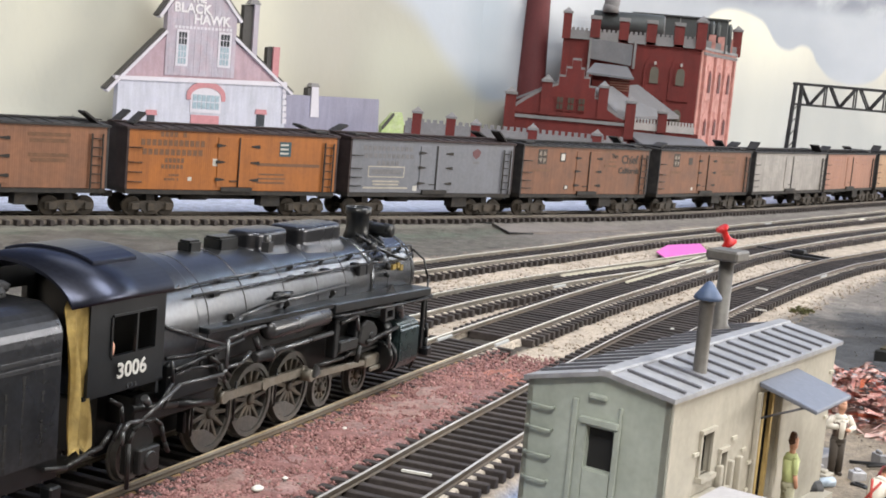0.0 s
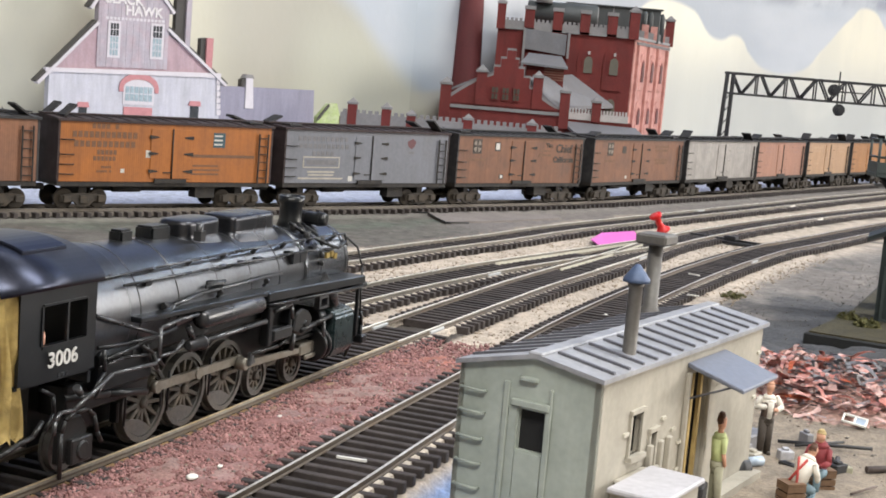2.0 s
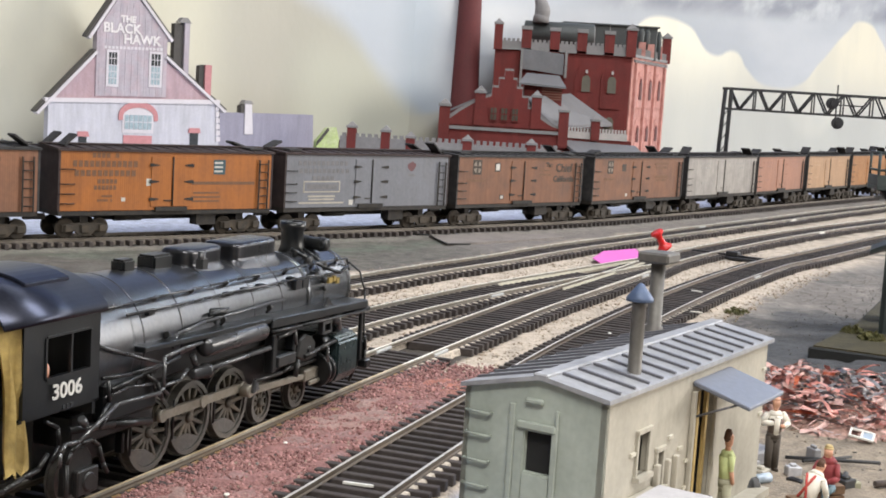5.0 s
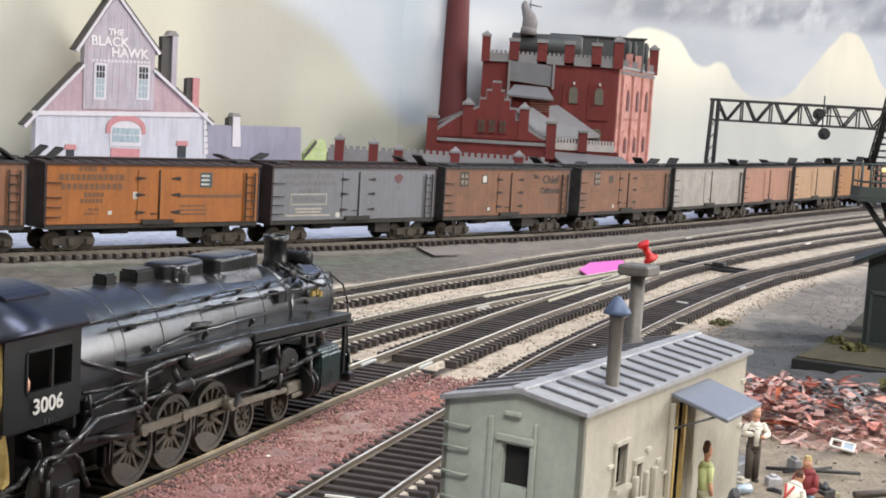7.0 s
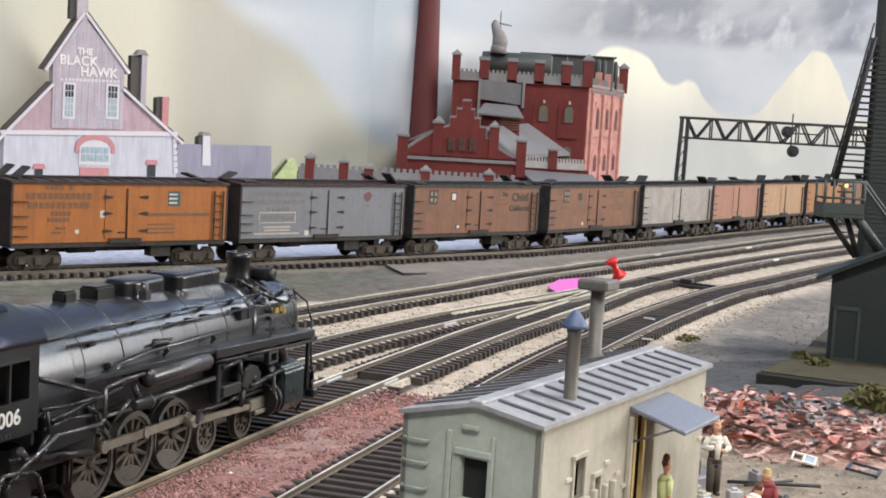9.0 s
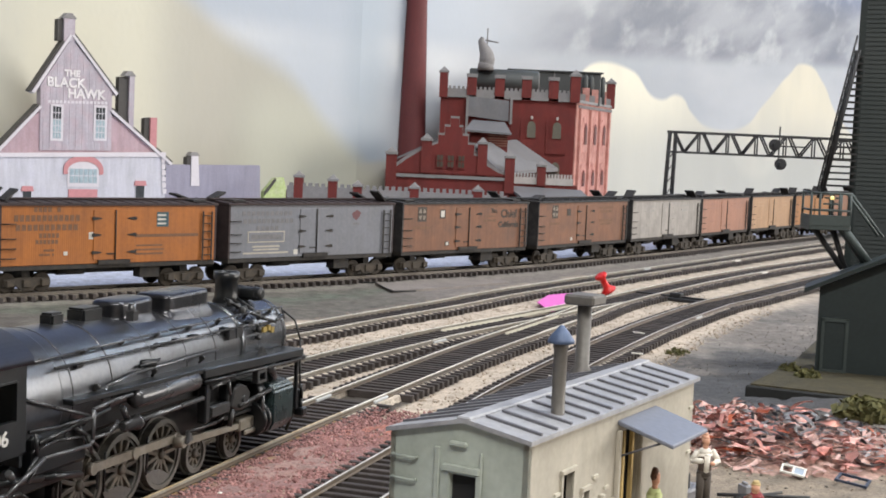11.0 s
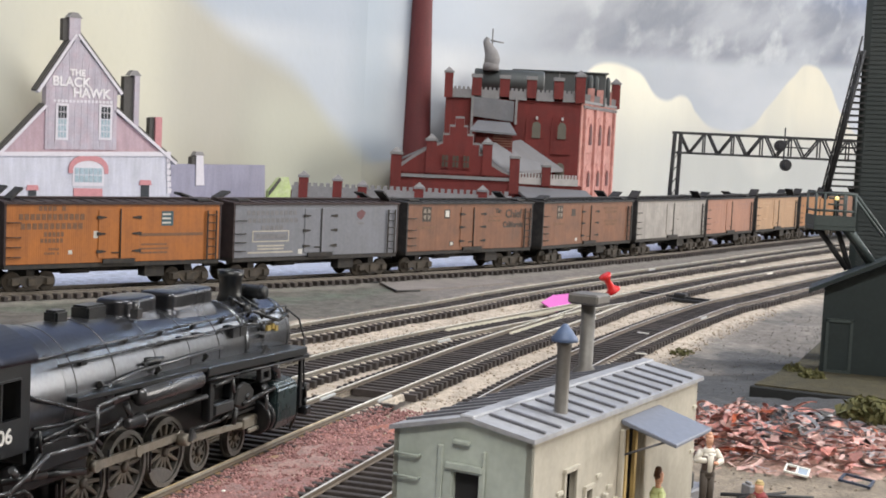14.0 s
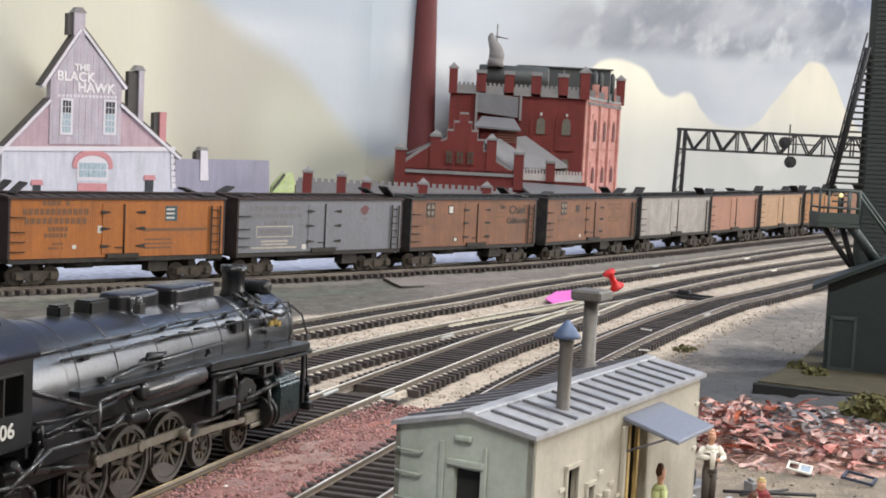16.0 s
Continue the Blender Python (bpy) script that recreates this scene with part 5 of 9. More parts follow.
def hatch(e, x, y, angle, flip):
    """A roof hatch, open on its hinge."""
    bm = bmesh.new()
    B(bm, 0, 0.0088, -0.0042, 0.0042, 0, 0.0012)
    B(bm, 0.0010, 0.0014, -0.0046, -0.0040, 0.0012, 0.0022)
    bevel(bm, 0.0002)
    m = Matrix.Translation((x, y, PEAK - 0.0012)) @ Matrix.Rotation(math.pi if flip else 0, 4, "Z") @ Matrix.Rotation(-radians(angle), 4, "Y")
    bmesh.ops.transform(bm, matrix=m, verts=bm.verts)
    part("ice_hatch", bm, ROOFM, e, "open roof hatch" if angle > 5 else "")


def reefer(s_mid, HALF, paint, label, letters, roof=ROOFM, seed=0):
    p0, d0 = along("main", s_mid - 0.045)
    p1, d1 = along("main", s_mid + 0.045)
    c, d = (p0 + p1) / 2, (p1 - p0) / np.linalg.norm(p1 - p0)
    yaw = math.atan2(d[1], d[0])
    e = thing("refrigerator_car", pose(c[0], c[1], 0, 0, 0, math.degrees(yaw)), label, "freight car", "cars of the freight train")
    r = random.Random(seed)
    P = PAINT[paint]
    # body shell: painted sides, dark ends
    bm = bmesh.new()
    B(bm, -HALF, HALF, -WID, WID, FLOOR_Z, EAVE)
    part("body", bevel(bm, 0.0002), P, e)
    for x in (-HALF, HALF):
        box_part("end_wall", (x - 0.0006, x + 0.0006, -WID - 0.0001, WID + 0.0001, FLOOR_Z, EAVE), roof, e)
    bm = bmesh.new()
    PR(bm, [(-WID - 0.0009, EAVE - 0.0008), (-WID - 0.0009, EAVE + 0.0004), (0, PEAK - 0.0008), (WID + 0.0009, EAVE + 0.0004), (WID + 0.0009, EAVE - 0.0008)], "x", -HALF - 0.0012, HALF + 0.0012)
    part("roof", bm, roof, e)
    if roof not in SHARED:
        bm = bmesh.new()
        PR(bm, [(-WID - 0.0010, EAVE + 0.0003), (-WID - 0.0010, EAVE + 0.0008), (0, PEAK - 0.0003), (WID + 0.001, EAVE + 0.0008), (WID + 0.001, EAVE + 0.0003), (0, PEAK - 0.0009)], "x", -0.00035, 0.00035)
        SHARED[roof] = finish("roof_rib", bm, roof)
    for i in range(15):
        o = new("roof_rib", SHARED[roof])
        o.parent, o.matrix_local = e, Matrix.Translation((-HALF + 0.004 + i * (2 * HALF - 0.008) / 14, 0, 0))
    for y in (-0.0026, -0.0008, 0.0010):
        box_part("running_board", (-HALF - 0.003, HALF + 0.003, y, y + 0.0016, PEAK - 0.0004, PEAK + 0.0002), roof, e)
    box_part("side_sill", (-HALF, HALF, -WID + 0.0004, WID - 0.0004, 0.0122, FLOOR_Z), UNDER, e)
    bm = bmesh.new()
    PR(bm, [(-0.050, 0.0122), (-0.032, 0.0085), (0.032, 0.0085), (0.050, 0.0122)], "y", -0.003, 0.003)
    B(bm, 0.018, 0.030, -0.013, -0.006, 0.0060, 0.0122)
    C(bm, (-0.028, -0.006, 0.0100), (-0.012, -0.006, 0.0100), 0.0018)
    part("underframe", bm, UNDER, e)
    # double doors with strap hinges
    for k, x in ((-1, -0.0062), (1, 0.0062)):
        bm = bmesh.new()
        B(bm, x - 0.0060, x + 0.0060, -WID - 0.0004, -WID + 0.0002, FLOOR_Z + 0.0020, EAVE - 0.0032)
        dr = part("door", bevel(bm, 0.0001), P, e)
        for z in (0.0205, 0.0298, 0.0385):
            x0 = x + k * 0.0058
            bm = bmesh.new()
            PR(bm, [(x0 - k * 0.0044, z), (x0 - k * 0.0040, z + 0.0003), (x0, z + 0.0009), (x0 + k * 0.0012, z + 0.0008), (x0 + k * 0.0012, z - 0.0008), (x0, z - 0.0009), (x0 - k * 0.0040, z - 0.0003)], "y", -WID - 0.0008, -WID - 0.0003)
            part("hinge", bm, P if letters == "plain" else UNDER, dr)
    bm = bmesh.new()
    C(bm, (0.0006, -WID - 0.0007, FLOOR_Z + 0.002), (0.0006, -WID - 0.0007, EAVE - 0.0030), 0.0004, seg=6)
    B(bm, -0.0045, 0.0006, -WID - 0.0009, -WID - 0.0004, 0.0195, 0.0201)
    part("door_bar", bm, UNDER, e)
    box_part("door_sill", (-0.0095, 0.0095, -WID - 0.0012, -WID + 0.0002, FLOOR_Z - 0.0004, FLOOR_Z + 0.0018), UNDER, e)
    # ladder at one corner, grab irons at the other
    bm = bmesh.new()
    for x in (HALF - 0.0088, HALF - 0.0030):
        B(bm, x - 0.0003, x + 0.0003, -WID - 0.0014, -WID - 0.0006, FLOOR_Z, EAVE - 0.0040)
    part("ladder", bm, UNDER, e)
    for i in range(6):
        z = FLOOR_Z + 0.003 + i * 0.0044
        rod_part("rung", [(HALF - 0.0088, -WID - 0.0011, z), (HALF - 0.0030, -WID - 0.0011, z)], 0.0003, UNDER, e, seg=5)
    for z in (0.0185, 0.0235, 0.0285, 0.0360):
        rod_part("grab_iron", [(-HALF + 0.001, -WID, z), (-HALF + 0.001, -WID - 0.001, z), (-HALF + 0.008, -WID - 0.001, z), (-HALF + 0.008, -WID, z)], 0.0003, UNDER, e, seg=5)
    # hatches, mostly standing open
    for x, flip in ((-HALF + 0.0045, False), (HALF - 0.0045, True)):
        for y in (-0.0088, 0.0088):
            hatch(e, x, y, r.choice((0, 0, 18, 26, 34, 42)), flip)
    # trucks
    for x in (-0.0470, 0.0470):
        t = thing("truck", Matrix.Identity(4), "", "")
        t.parent = e
        t.matrix_local = Matrix.Translation((x, 0, 0))
        for turn in (0, math.pi):
            o = new("side_frame", TRUCK[0])
            o.parent, o.matrix_local = t, Matrix.Rotation(turn, 4, "Z")
        for s in (-0.0095, 0.0095):
            o = new("wheel_set", TRUCK[1])
            o.parent, o.matrix_local = t, Matrix.Translation((s, 0, 0))
        o = new("bolster", TRUCK[2])
        o.parent = t
    for k in (-1, 1):
        bm = bmesh.new()
        B(bm, *sorted((k * HALF, k * (HALF + 0.0052))), -0.0012, 0.0012, 0.0090, 0.0120)
        part("coupler", bm, UNDER, e)
    # what is painted on the near side
    if letters == "cross":
        emblem(e, -0.0455, 0.0355)
        bar(e, -0.0255, 0.0350, 0.0058, 0.0052, INK, "placard_board")
        bar(e, -0.0455, 0.0268, 0.0150, 0.0016, INK_LIGHT)
        bar(e, -0.0200, 0.0148, 0.0024, 0.0022, CARDWHITE, "route_card")
        for z, w in ((0.0375, 0.022), (0.0345, 0.020), (0.0275, 0.021), (0.0250, 0.018)):
            bar(e, 0.0330, z, w, 0.0019, INK_LIGHT)
    elif letters == "map":
        emblem(e, -0.0455, 0.0355)
        bar(e, -0.0258, 0.0355, 0.0056, 0.0060, INK, "placard_board", )
        bar(e, -0.0258, 0.0356, 0.0036, 0.0042, CARDWHITE, "route_card", SIDE_Y - 0.0001)
        bar(e, -0.0205, 0.0158, 0.0042, 0.0030, INK, "placard_board")
        bar(e, -0.0205, 0.0158, 0.0024, 0.0020, CARDWHITE, "route_card", SIDE_Y - 0.0001)
        bar(e, -0.0455, 0.0268, 0.0170, 0.0015, INK_LIGHT)
        bar(e, 0.0230, 0.0405, 0.0140, 0.0012, INK_LIGHT)
        bar(e, 0.0225, 0.0335, 0.0110, 0.0010, INK_LIGHT)
        bar(e, 0.0225, 0.0305, 0.0130, 0.0016, INK_LIGHT)
        for word, size, x, z in (("The", 0.0042, 0.0265, 0.0372), ("Chief", 0.0080, 0.0425, 0.0350), ("California", 0.0056, 0.0425, 0.0275)):
            text_part("lettering", word, size, Matrix.Translation((x, SIDE_Y - 0.0001, z + LIFT)) @ Matrix.Rotation(math.pi / 2, 4, "X"), INK, e, "faded dark word on the car side", bold=0.0002)
    elif letters == "lines":
        for z, w, h in ((0.0400, 0.0155, 0.0026), (0.0356, 0.0370, 0.0032), (0.0308, 0.0350, 0.0031), (0.0266, 0.0140, 0.0024), (0.0234, 0.0130, 0.0022), (0.0190, 0.0085, 0.0012), (0.0168, 0.0085, 0.0012)):
            n = max(3, int(w / (h * 0.95)))
            for k in range(n):
                if r.random() < 0.88:
                    bar(e, -0.0385 - w / 2 + (k + 0.5) * w / n, z, w / n * 0.74, h, INK_LIGHT, "letter_bar")
        bar(e, -0.0128, 0.0262, 0.0042, 0.0038, CARDWHITE, "route_card")
        bar(e, -0.0280, 0.0172, 0.0022, 0.0020, CARDWHITE, "route_card")
        bar(e, 0.0295, 0.0345, 0.0074, 0.0080, BLUEP, "shield")
        for z in (0.0368, 0.0345, 0.0322):
            bar(e, 0.0295 + r.uniform(-0.001, 0.001), z, 0.0052, 0.0010, CARDWHITE, "shield_bar", SIDE_Y - 0.0001)
        bar(e, 0.0285, 0.0258, 0.0480, 0.0016, INK_LIGHT)
        for z, w in ((0.0205, 0.016), (0.0182, 0.018), (0.0160, 0.017)):
            bar(e, 0.0215, z, w, 0.0009, INK_LIGHT)
    elif letters == "grey":
        for z, w in ((0.0372, 0.040), (0.0328, 0.038), (0.0286, 0.019)):
            for k in range(int(w / 0.0034)):
                bar(e, -0.0355 - w / 2 + (k + 0.5) * 0.0034, z, 0.0024, 0.0026, INK_GREY, "letter_bar")
        bar(e, -0.0372, 0.0236, 0.0270, 0.0066, TANKM2, "number_panel")
        bar(e, -0.0372, 0.0236, 0.0255, 0.0052, PAINT["grey"], "number_panel", SIDE_Y - 0.0001)
        bar(e, -0.0372, 0.0236, 0.0220, 0.0028, INK_GREY, "number_bar", SIDE_Y - 0.0002)
        for z, w in ((0.0180, 0.0200), (0.0162, 0.0190), (0.0142, 0.0330)):
            bar(e, -0.0372, z, w, 0.0010, TANKM2)
        bar(e, -0.0100, 0.0262, 0.0026, 0.0034, CARDWHITE, "route_card")
        bar(e, -0.0150, 0.0142, 0.0030, 0.0030, CARDWHITE, "route_card")
        bm = bmesh.new()
        PR(bm, [(x, z + LIFT) for x, z in ((0.0290, 0.0370), (0.0330, 0.0390), (0.0362, 0.0372), (0.0350, 0.0345), (0.0325, 0.0325), (0.0295, 0.0345))], "y", SIDE_Y - 0.0001, SIDE_Y + 0.0001)
        part("emblem", bm, REDP, e, "dull red emblem")
        bar(e, 0.0325, 0.0304, 0.0050, 0.0012, INK_GREY)
    elif letters == "plain":
        faint = FAINT[paint]
        for x, z, w in ((-0.0350, 0.0370, 0.022), (-0.0350, 0.0335, 0.018), (-0.0350, 0.0215, 0.012), (0.0335, 0.0370, 0.020), (0.0335, 0.0330, 0.014)):
            bar(e, x, z, w, 0.0012, faint)
    return e


def emblem(e, x, z):
    """A faded cross in a ring, as a plain shape."""
    bm = bmesh.new()
    B(bm, -0.0042, 0.0042, -0.0001, 0.0001, -0.0048, 0.0048)
    me = finish("emblem", bm, INK)
    o = new("emblem", me)
    o.parent, o.matrix_local = e, Matrix.Translation((x, SIDE_Y, z + LIFT))
    bm = bmesh.new()
    for k in range(4):
        a0 = math.pi / 2 * k + 0.30
        pts = [(0.0008 * math.cos(a0 + 0.48), 0.0008 * math.sin(a0 + 0.48))] + [(0.0036 * math.cos(a0 + 0.97 * i / 5), 0.0040 * math.sin(a0 + 0.97 * i / 5)) for i in range(6)]
        PR(bm, pts, "y", -0.0003, -0.0001)
    o = new("emblem_mark", finish("emblem_mark", bm, EMBLEMM))
    o.parent, o.matrix_local = e, Matrix.Translation((x, SIDE_Y, z + LIFT))


EMBLEMM = mat("faded_emblem_paint", (0.22, 0.185, 0.15), 0.8, 0, 0.25, 300, 1200, 0)
TANKM2 = mat("faded_pale_paint", (0.36, 0.33, 0.28), 0.8, 0, 0.25, 300, 1200, 0)
TRAIN = [
    (0.5310, 0.0638, "orange", "plain", "orange wooden refrigerator car with open roof hatches", ROOFM),
    (0.6690, 0.0638, "brown", "cross", "tan-brown wooden refrigerator car with faded lettering", ROOFM),
    (0.8078, 0.0638, "orange", "lines", "orange wooden refrigerator car with a blue shield and long lettering", ROOF_RED),
    (0.9448, 0.0638, "grey", "grey", "cool grey refrigerator car with rows of dark lettering", ROOF_RED),
    (1.0815, 0.0632, "rust", "map", "brown-orange refrigerator car with bold dark slogan", ROOFM),
    (1.2257, 0.0685, "rust", "cross", "weathered brown refrigerator car with a black placard", ROOFM),
    (1.3700, 0.0675, "white", "plain", "dirty white refrigerator car with dark doors and ends", ROOFM),
    (1.5020, 0.0590, "salmon", "plain", "salmon-pink refrigerator car on the curve", ROOFM),
    (1.6300, 0.0590, "cream", "plain", "cream-yellow refrigerator car on the curve", ROOFM),
    (1.7580, 0.0590, "amber", "plain", "amber-orange refrigerator car far along the train", ROOFM),
    (1.8860, 0.0590, "brown", "plain", "dark brown refrigerator car far along the train", ROOFM),
    (2.0140, 0.0590, "brown", "plain", "dark brown refrigerator car far along the train", ROOFM),
]
for k, (mid, half, paint, letters, label, roof) in enumerate(TRAIN):
    reefer(mid, half, paint, label, letters, roof, seed=18 + k)


# ---- track: rails, ties, joiners ----
def build_track(name, label, s_from, s_to, pitch=0.00515, no_tie=(), top=None, web=None, rusty=-9.0, ridge=None):
    e = tagged(new("railway_track"), label, "track", "tracks of the yard", "structure")
    tb = bmesh.new()
    B(tb, -0.0152, 0.0152, -0.00108, 0.00108, -0.0044, -0.0016)
    bevel(tb, 0.0002)
    if "tie" not in SHARED:
        SHARED["tie"] = finish("tie", tb, TIE)
    else:
        tb.free()
    n = int((s_to - s_from) / 0.004)
    for k in (-1, 1):
        bm = bmesh.new()
        rings = []
        prof = [(-0.0006, -0.0016), (-0.0006, -0.0014), (-0.00024, -0.0012), (-0.00024, -0.0008), (-0.00037, -0.0006), (-0.00037, 0.0), (0.00037, 0.0), (0.00037, -0.0006), (0.00024, -0.0008), (0.00024, -0.0012), (0.0006, -0.0014), (0.0006, -0.0016)]
        for i in range(n + 1):
            p, d = along(name, s_from + i * (s_to - s_from) / n)
            nr = np.array((d[1], -d[0]))
            rings.append([bm.verts.new((*(p + nr * (k * 0.00877 + a)), z)) for a, z in prof])
        for a, b in zip(rings, rings[1:]):
            for i in range(len(prof) - 1):
                f = bm.faces.new((a[i], b[i], b[i + 1], a[i + 1]))
                f.material_index = (2 if a[0].co.y < rusty else 0) if i == 5 else 3 if i in (4, 6) and not top else 1
        part("rail", bm, (top or RAIL, web or RAILSIDE, RAILRUST, RAILHEAD), e)
        # pale ballast packed between the ties beside each rail, up to the foot of the rail
        bm = bmesh.new()
        rings = []
        for i in range(n + 1):
            p, d = along(name, s_from + i * (s_to - s_from) / n)
            nr = np.array((d[1], -d[0]))
            rings.append([bm.verts.new((*(p + nr * k * a), z)) for a, z in ((0.0093, -0.0040), (0.0094, -0.0017), (0.0106, -0.0019 + 0.0001 * math.sin(i * 1.7)), (0.0112, -0.0040))])
        for a, b in zip(rings, rings[1:]):
            for i in range(3):
                f = bm.faces.new((a[i], b[i], b[i + 1], a[i + 1]))
                f.material_index = 1 if k > 0 and a[0].co.y < rusty else 0
        part("ballast_ridge", bm, (ridge or RIDGE, RIDGERUST), e)
    s = s_from
    r = random.Random(len(name))
    while s < s_to:
        if not any(a < s < b for a, b in no_tie):
            p, d = along(name, s)
            o = new("tie", SHARED["tie"])
            o.parent = e
            o.matrix_local = Matrix.Translation((p[0], p[1], r.uniform(-0.0001, 0.0001))) @ Matrix.Rotation(math.atan2(d[1], d[0]) - math.pi / 2 + r.uniform(-0.015, 0.015), 4, "Z")
        s += pitch
    return e


sq = lambda n, x, y: nearest_s(n, x, y)
T_LOCO = build_track("loco", "inner yard track with dark plastic ties and worn steel rails", sq("loco", -0.14, 0.14), sq("loco", 0.40, 1.26), no_tie=((sq("loco", -0.0225, 0.4655) - 0.0065, sq("loco", -0.0225, 0.4655) + 0.0065),), web=RAILBROWN, rusty=0.425)
T_SIDE = build_track("siding", "siding with dark plastic ties and worn steel rails", sq("siding", -0.10, 0.09), sq("siding", 0.46, 1.25), 0.0056, top=RAILWORN, web=RAILBROWN)
build_track("branch", "turnout branch with pale dusty rails", sq("branch", -0.15, 0.27), sq("branch", 0.1025, 0.779), 0.0056, no_tie=((sq("branch", 0.055, 0.70), 9),))
build_track("middle", "middle yard track with dark ties", sq("middle", -0.2, 0.36), sq("middle", 0.42, 1.40), 0.0057)
build_track("main", "main line track under the freight train", sq("main", -0.36, 0.56), sq("main", 0.42, 1.52), 0.0057, top=RAILDULL, web=RAILDULL, ridge=RIDGEDIM)

# ---- yard hut beside the siding ----
HUT_END = mat("grey_green_paint", (0.40, 0.44, 0.39), 0.6, 0, 0.12, 50, 700, 0.1, 0.0002, (0.24, 0.27, 0.23), 0.5)
# bright highlights on the bolt plates, put in as a paler colour
LEDGE = mat("ledge_highlight_paint", (0.50, 0.47, 0.39), 0.6, 0, 0.12, 80, 700, 0.05)
HUT_SIDE = mat("stone_grey_paint", (0.405, 0.375, 0.312), 0.65, 0, 0.12, 50, 700, 0.1, 0.0002, (0.27, 0.25, 0.20), 0.5)
HUT_ROOF = mat("blue_grey_tin", (0.31, 0.315, 0.335), 0.5, 0.2, 0.2, 50, 700, 0.08, 0.0002, (0.42, 0.42, 0.43), 0.6)
RIBM = mat("roof_rib", (0.13, 0.13, 0.145), 0.55, 0.2, 0.2, 90, 900, 0.1)
CANOPYM = mat("canopy_blue_grey", (0.17, 0.185, 0.23), 0.5, 0.2, 0.14, 50, 700, 0.08)
# near-black sheets behind the hut's openings stand for the unlit inside
DARKIN = mat("dark_interior", (0.012, 0.012, 0.012), 0.9, 0, 0.2, 50, 500, 0)
PIPEM = mat("stove_pipe", (0.14, 0.132, 0.12), 0.55, 0.3, 0.2, 90, 900, 0.1, 0.0002, (0.10, 0.09, 0.085), 0.5)
PIPECAP = mat("blue_grey_cap", (0.08, 0.115, 0.20), 0.5, 0.2, 0.2, 90, 900, 0.1)
WOODY = mat("yellow_wood", (0.48, 0.34, 0.13), 0.7, 0, 0.2, 150, 900, 0.2)

for m in (HUT_END, HUT_SIDE):
    streaked(m, 0.07, 300, 40)
streaked(HUT_ROOF, 0.14, 200, 200)


def hut():
    yaw = math.atan2(0.866, 0.50)
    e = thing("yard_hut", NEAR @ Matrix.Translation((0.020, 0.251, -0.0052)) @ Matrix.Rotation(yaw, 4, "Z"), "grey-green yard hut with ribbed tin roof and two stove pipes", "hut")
    L, W, H, R, RY, HB = 0.0915, 0.0305, 0.0371, 0.0390, 0.0138, 0.0354  # length, width, eave, ridge, ridge place, back eave
    t = 0.0012
    # end wall with the door window, side wall with windows and doorway
    bm = bmesh.new()
    wy0, wy1, wz0, wz1 = 0.0110, 0.0168, 0.0204, 0.0285
    for y0, y1, z0, z1 in ((0, wy0, -0.003, HB), (wy1, W, -0.003, HB), (wy0, wy1, -0.003, wz0), (wy0, wy1, wz1, HB)):
        B(bm, 0, t, y0, y1, z0, z1)
    PR(bm, [(0, HB), (0, H), (RY, R), (W, HB)], "x", 0, t)
    bmesh.ops.remove_doubles(bm, verts=bm.verts, dist=1e-6)
    part("end_wall", bm, HUT_END, e, "grey-green end wall")
    box_part("door_window", (t, t + 0.0004, wy0 - 0.001, wy1 + 0.001, wz0 - 0.001, wz1 + 0.001), DARKIN, e)
    bm = bmesh.new()
    B(bm, -0.0006, 0, 0.0096, 0.0109, 0.004, 0.0300)
    B(bm, -0.0006, 0, 0.0190, 0.0202, 0.004, 0.0335)
    B(bm, -0.0006, 0, 0.0096, 0.0103, 0.030, 0.0335)
    B(bm, -0.0010, 0, 0.0100, 0.0182, 0.0290, 0.0304)
    part("door_frame", bevel(bm, 0.0002), HUT_END, e)
    bm = bmesh.new()
    B(bm, -0.0003, 0, 0.0170, 0.0188, 0.0045, 0.0288)
    B(bm, -0.0003, 0, 0.0111, 0.0168, 0.0045, 0.0200)
    part("door", bm, HUT_END, e)
    box_part("step_lamp", (-0.0010, 0, 0.0130, 0.0168, 0.0340, 0.0351), HUT_END, e, bev=0.0003)
    for z in (0.0305, 0.0260, 0.0208, 0.0158, 0.0108):
        rod_part("grab_iron", [(0, W - 0.0008, z), (-0.0009, W - 0.0008, z), (-0.0009, W - 0.0062, z), (0, W - 0.0062, z)], 0.00028, HUT_END, e, seg=6)
    bm = bmesh.new()
    holes = [(0.0155, 0.0205, 0.0195, 0.0280), (0.0258, 0.0286, 0.0150, 0.0225), (0.0440, 0.0560, 0.0010, 0.0315)]
    xs = [0.0]
    for a, b, z0, z1 in holes:
        B(bm, xs[-1], a, 0, t, -0.003, H)
        B(bm, a, b, 0, t, -0.003, z0)
        B(bm, a, b, 0, t, z1, H)
        xs.append(b)
    B(bm, xs[-1], L, 0, t, -0.003, H)
    bmesh.ops.remove_doubles(bm, verts=bm.verts, dist=1e-6)
    part("side_wall", bm, HUT_SIDE, e, "stone-grey side wall")
    box_part("inner_dark", (0.012, 0.06, t + 0.001, t + 0.0016, 0.0005, H - 0.001), DARKIN, e)
    for a, b, z0, z1 in holes[:2]:
        bm = bmesh.new()
        B(bm, a - 0.0008, a, -0.0005, 0.0004, z0, z1)
        B(bm, b, b + 0.0008, -0.0005, 0.0004, z0, z1)
        B(bm, a - 0.0012, b + 0.0012, -0.0014, 0.0004, z0 - 0.0010, z0)
        B(bm, a - 0.0010, b + 0.0010, -0.0008, 0.0004, z1, z1 + 0.0008)
        part("window_frame", bm, HUT_SIDE, e)
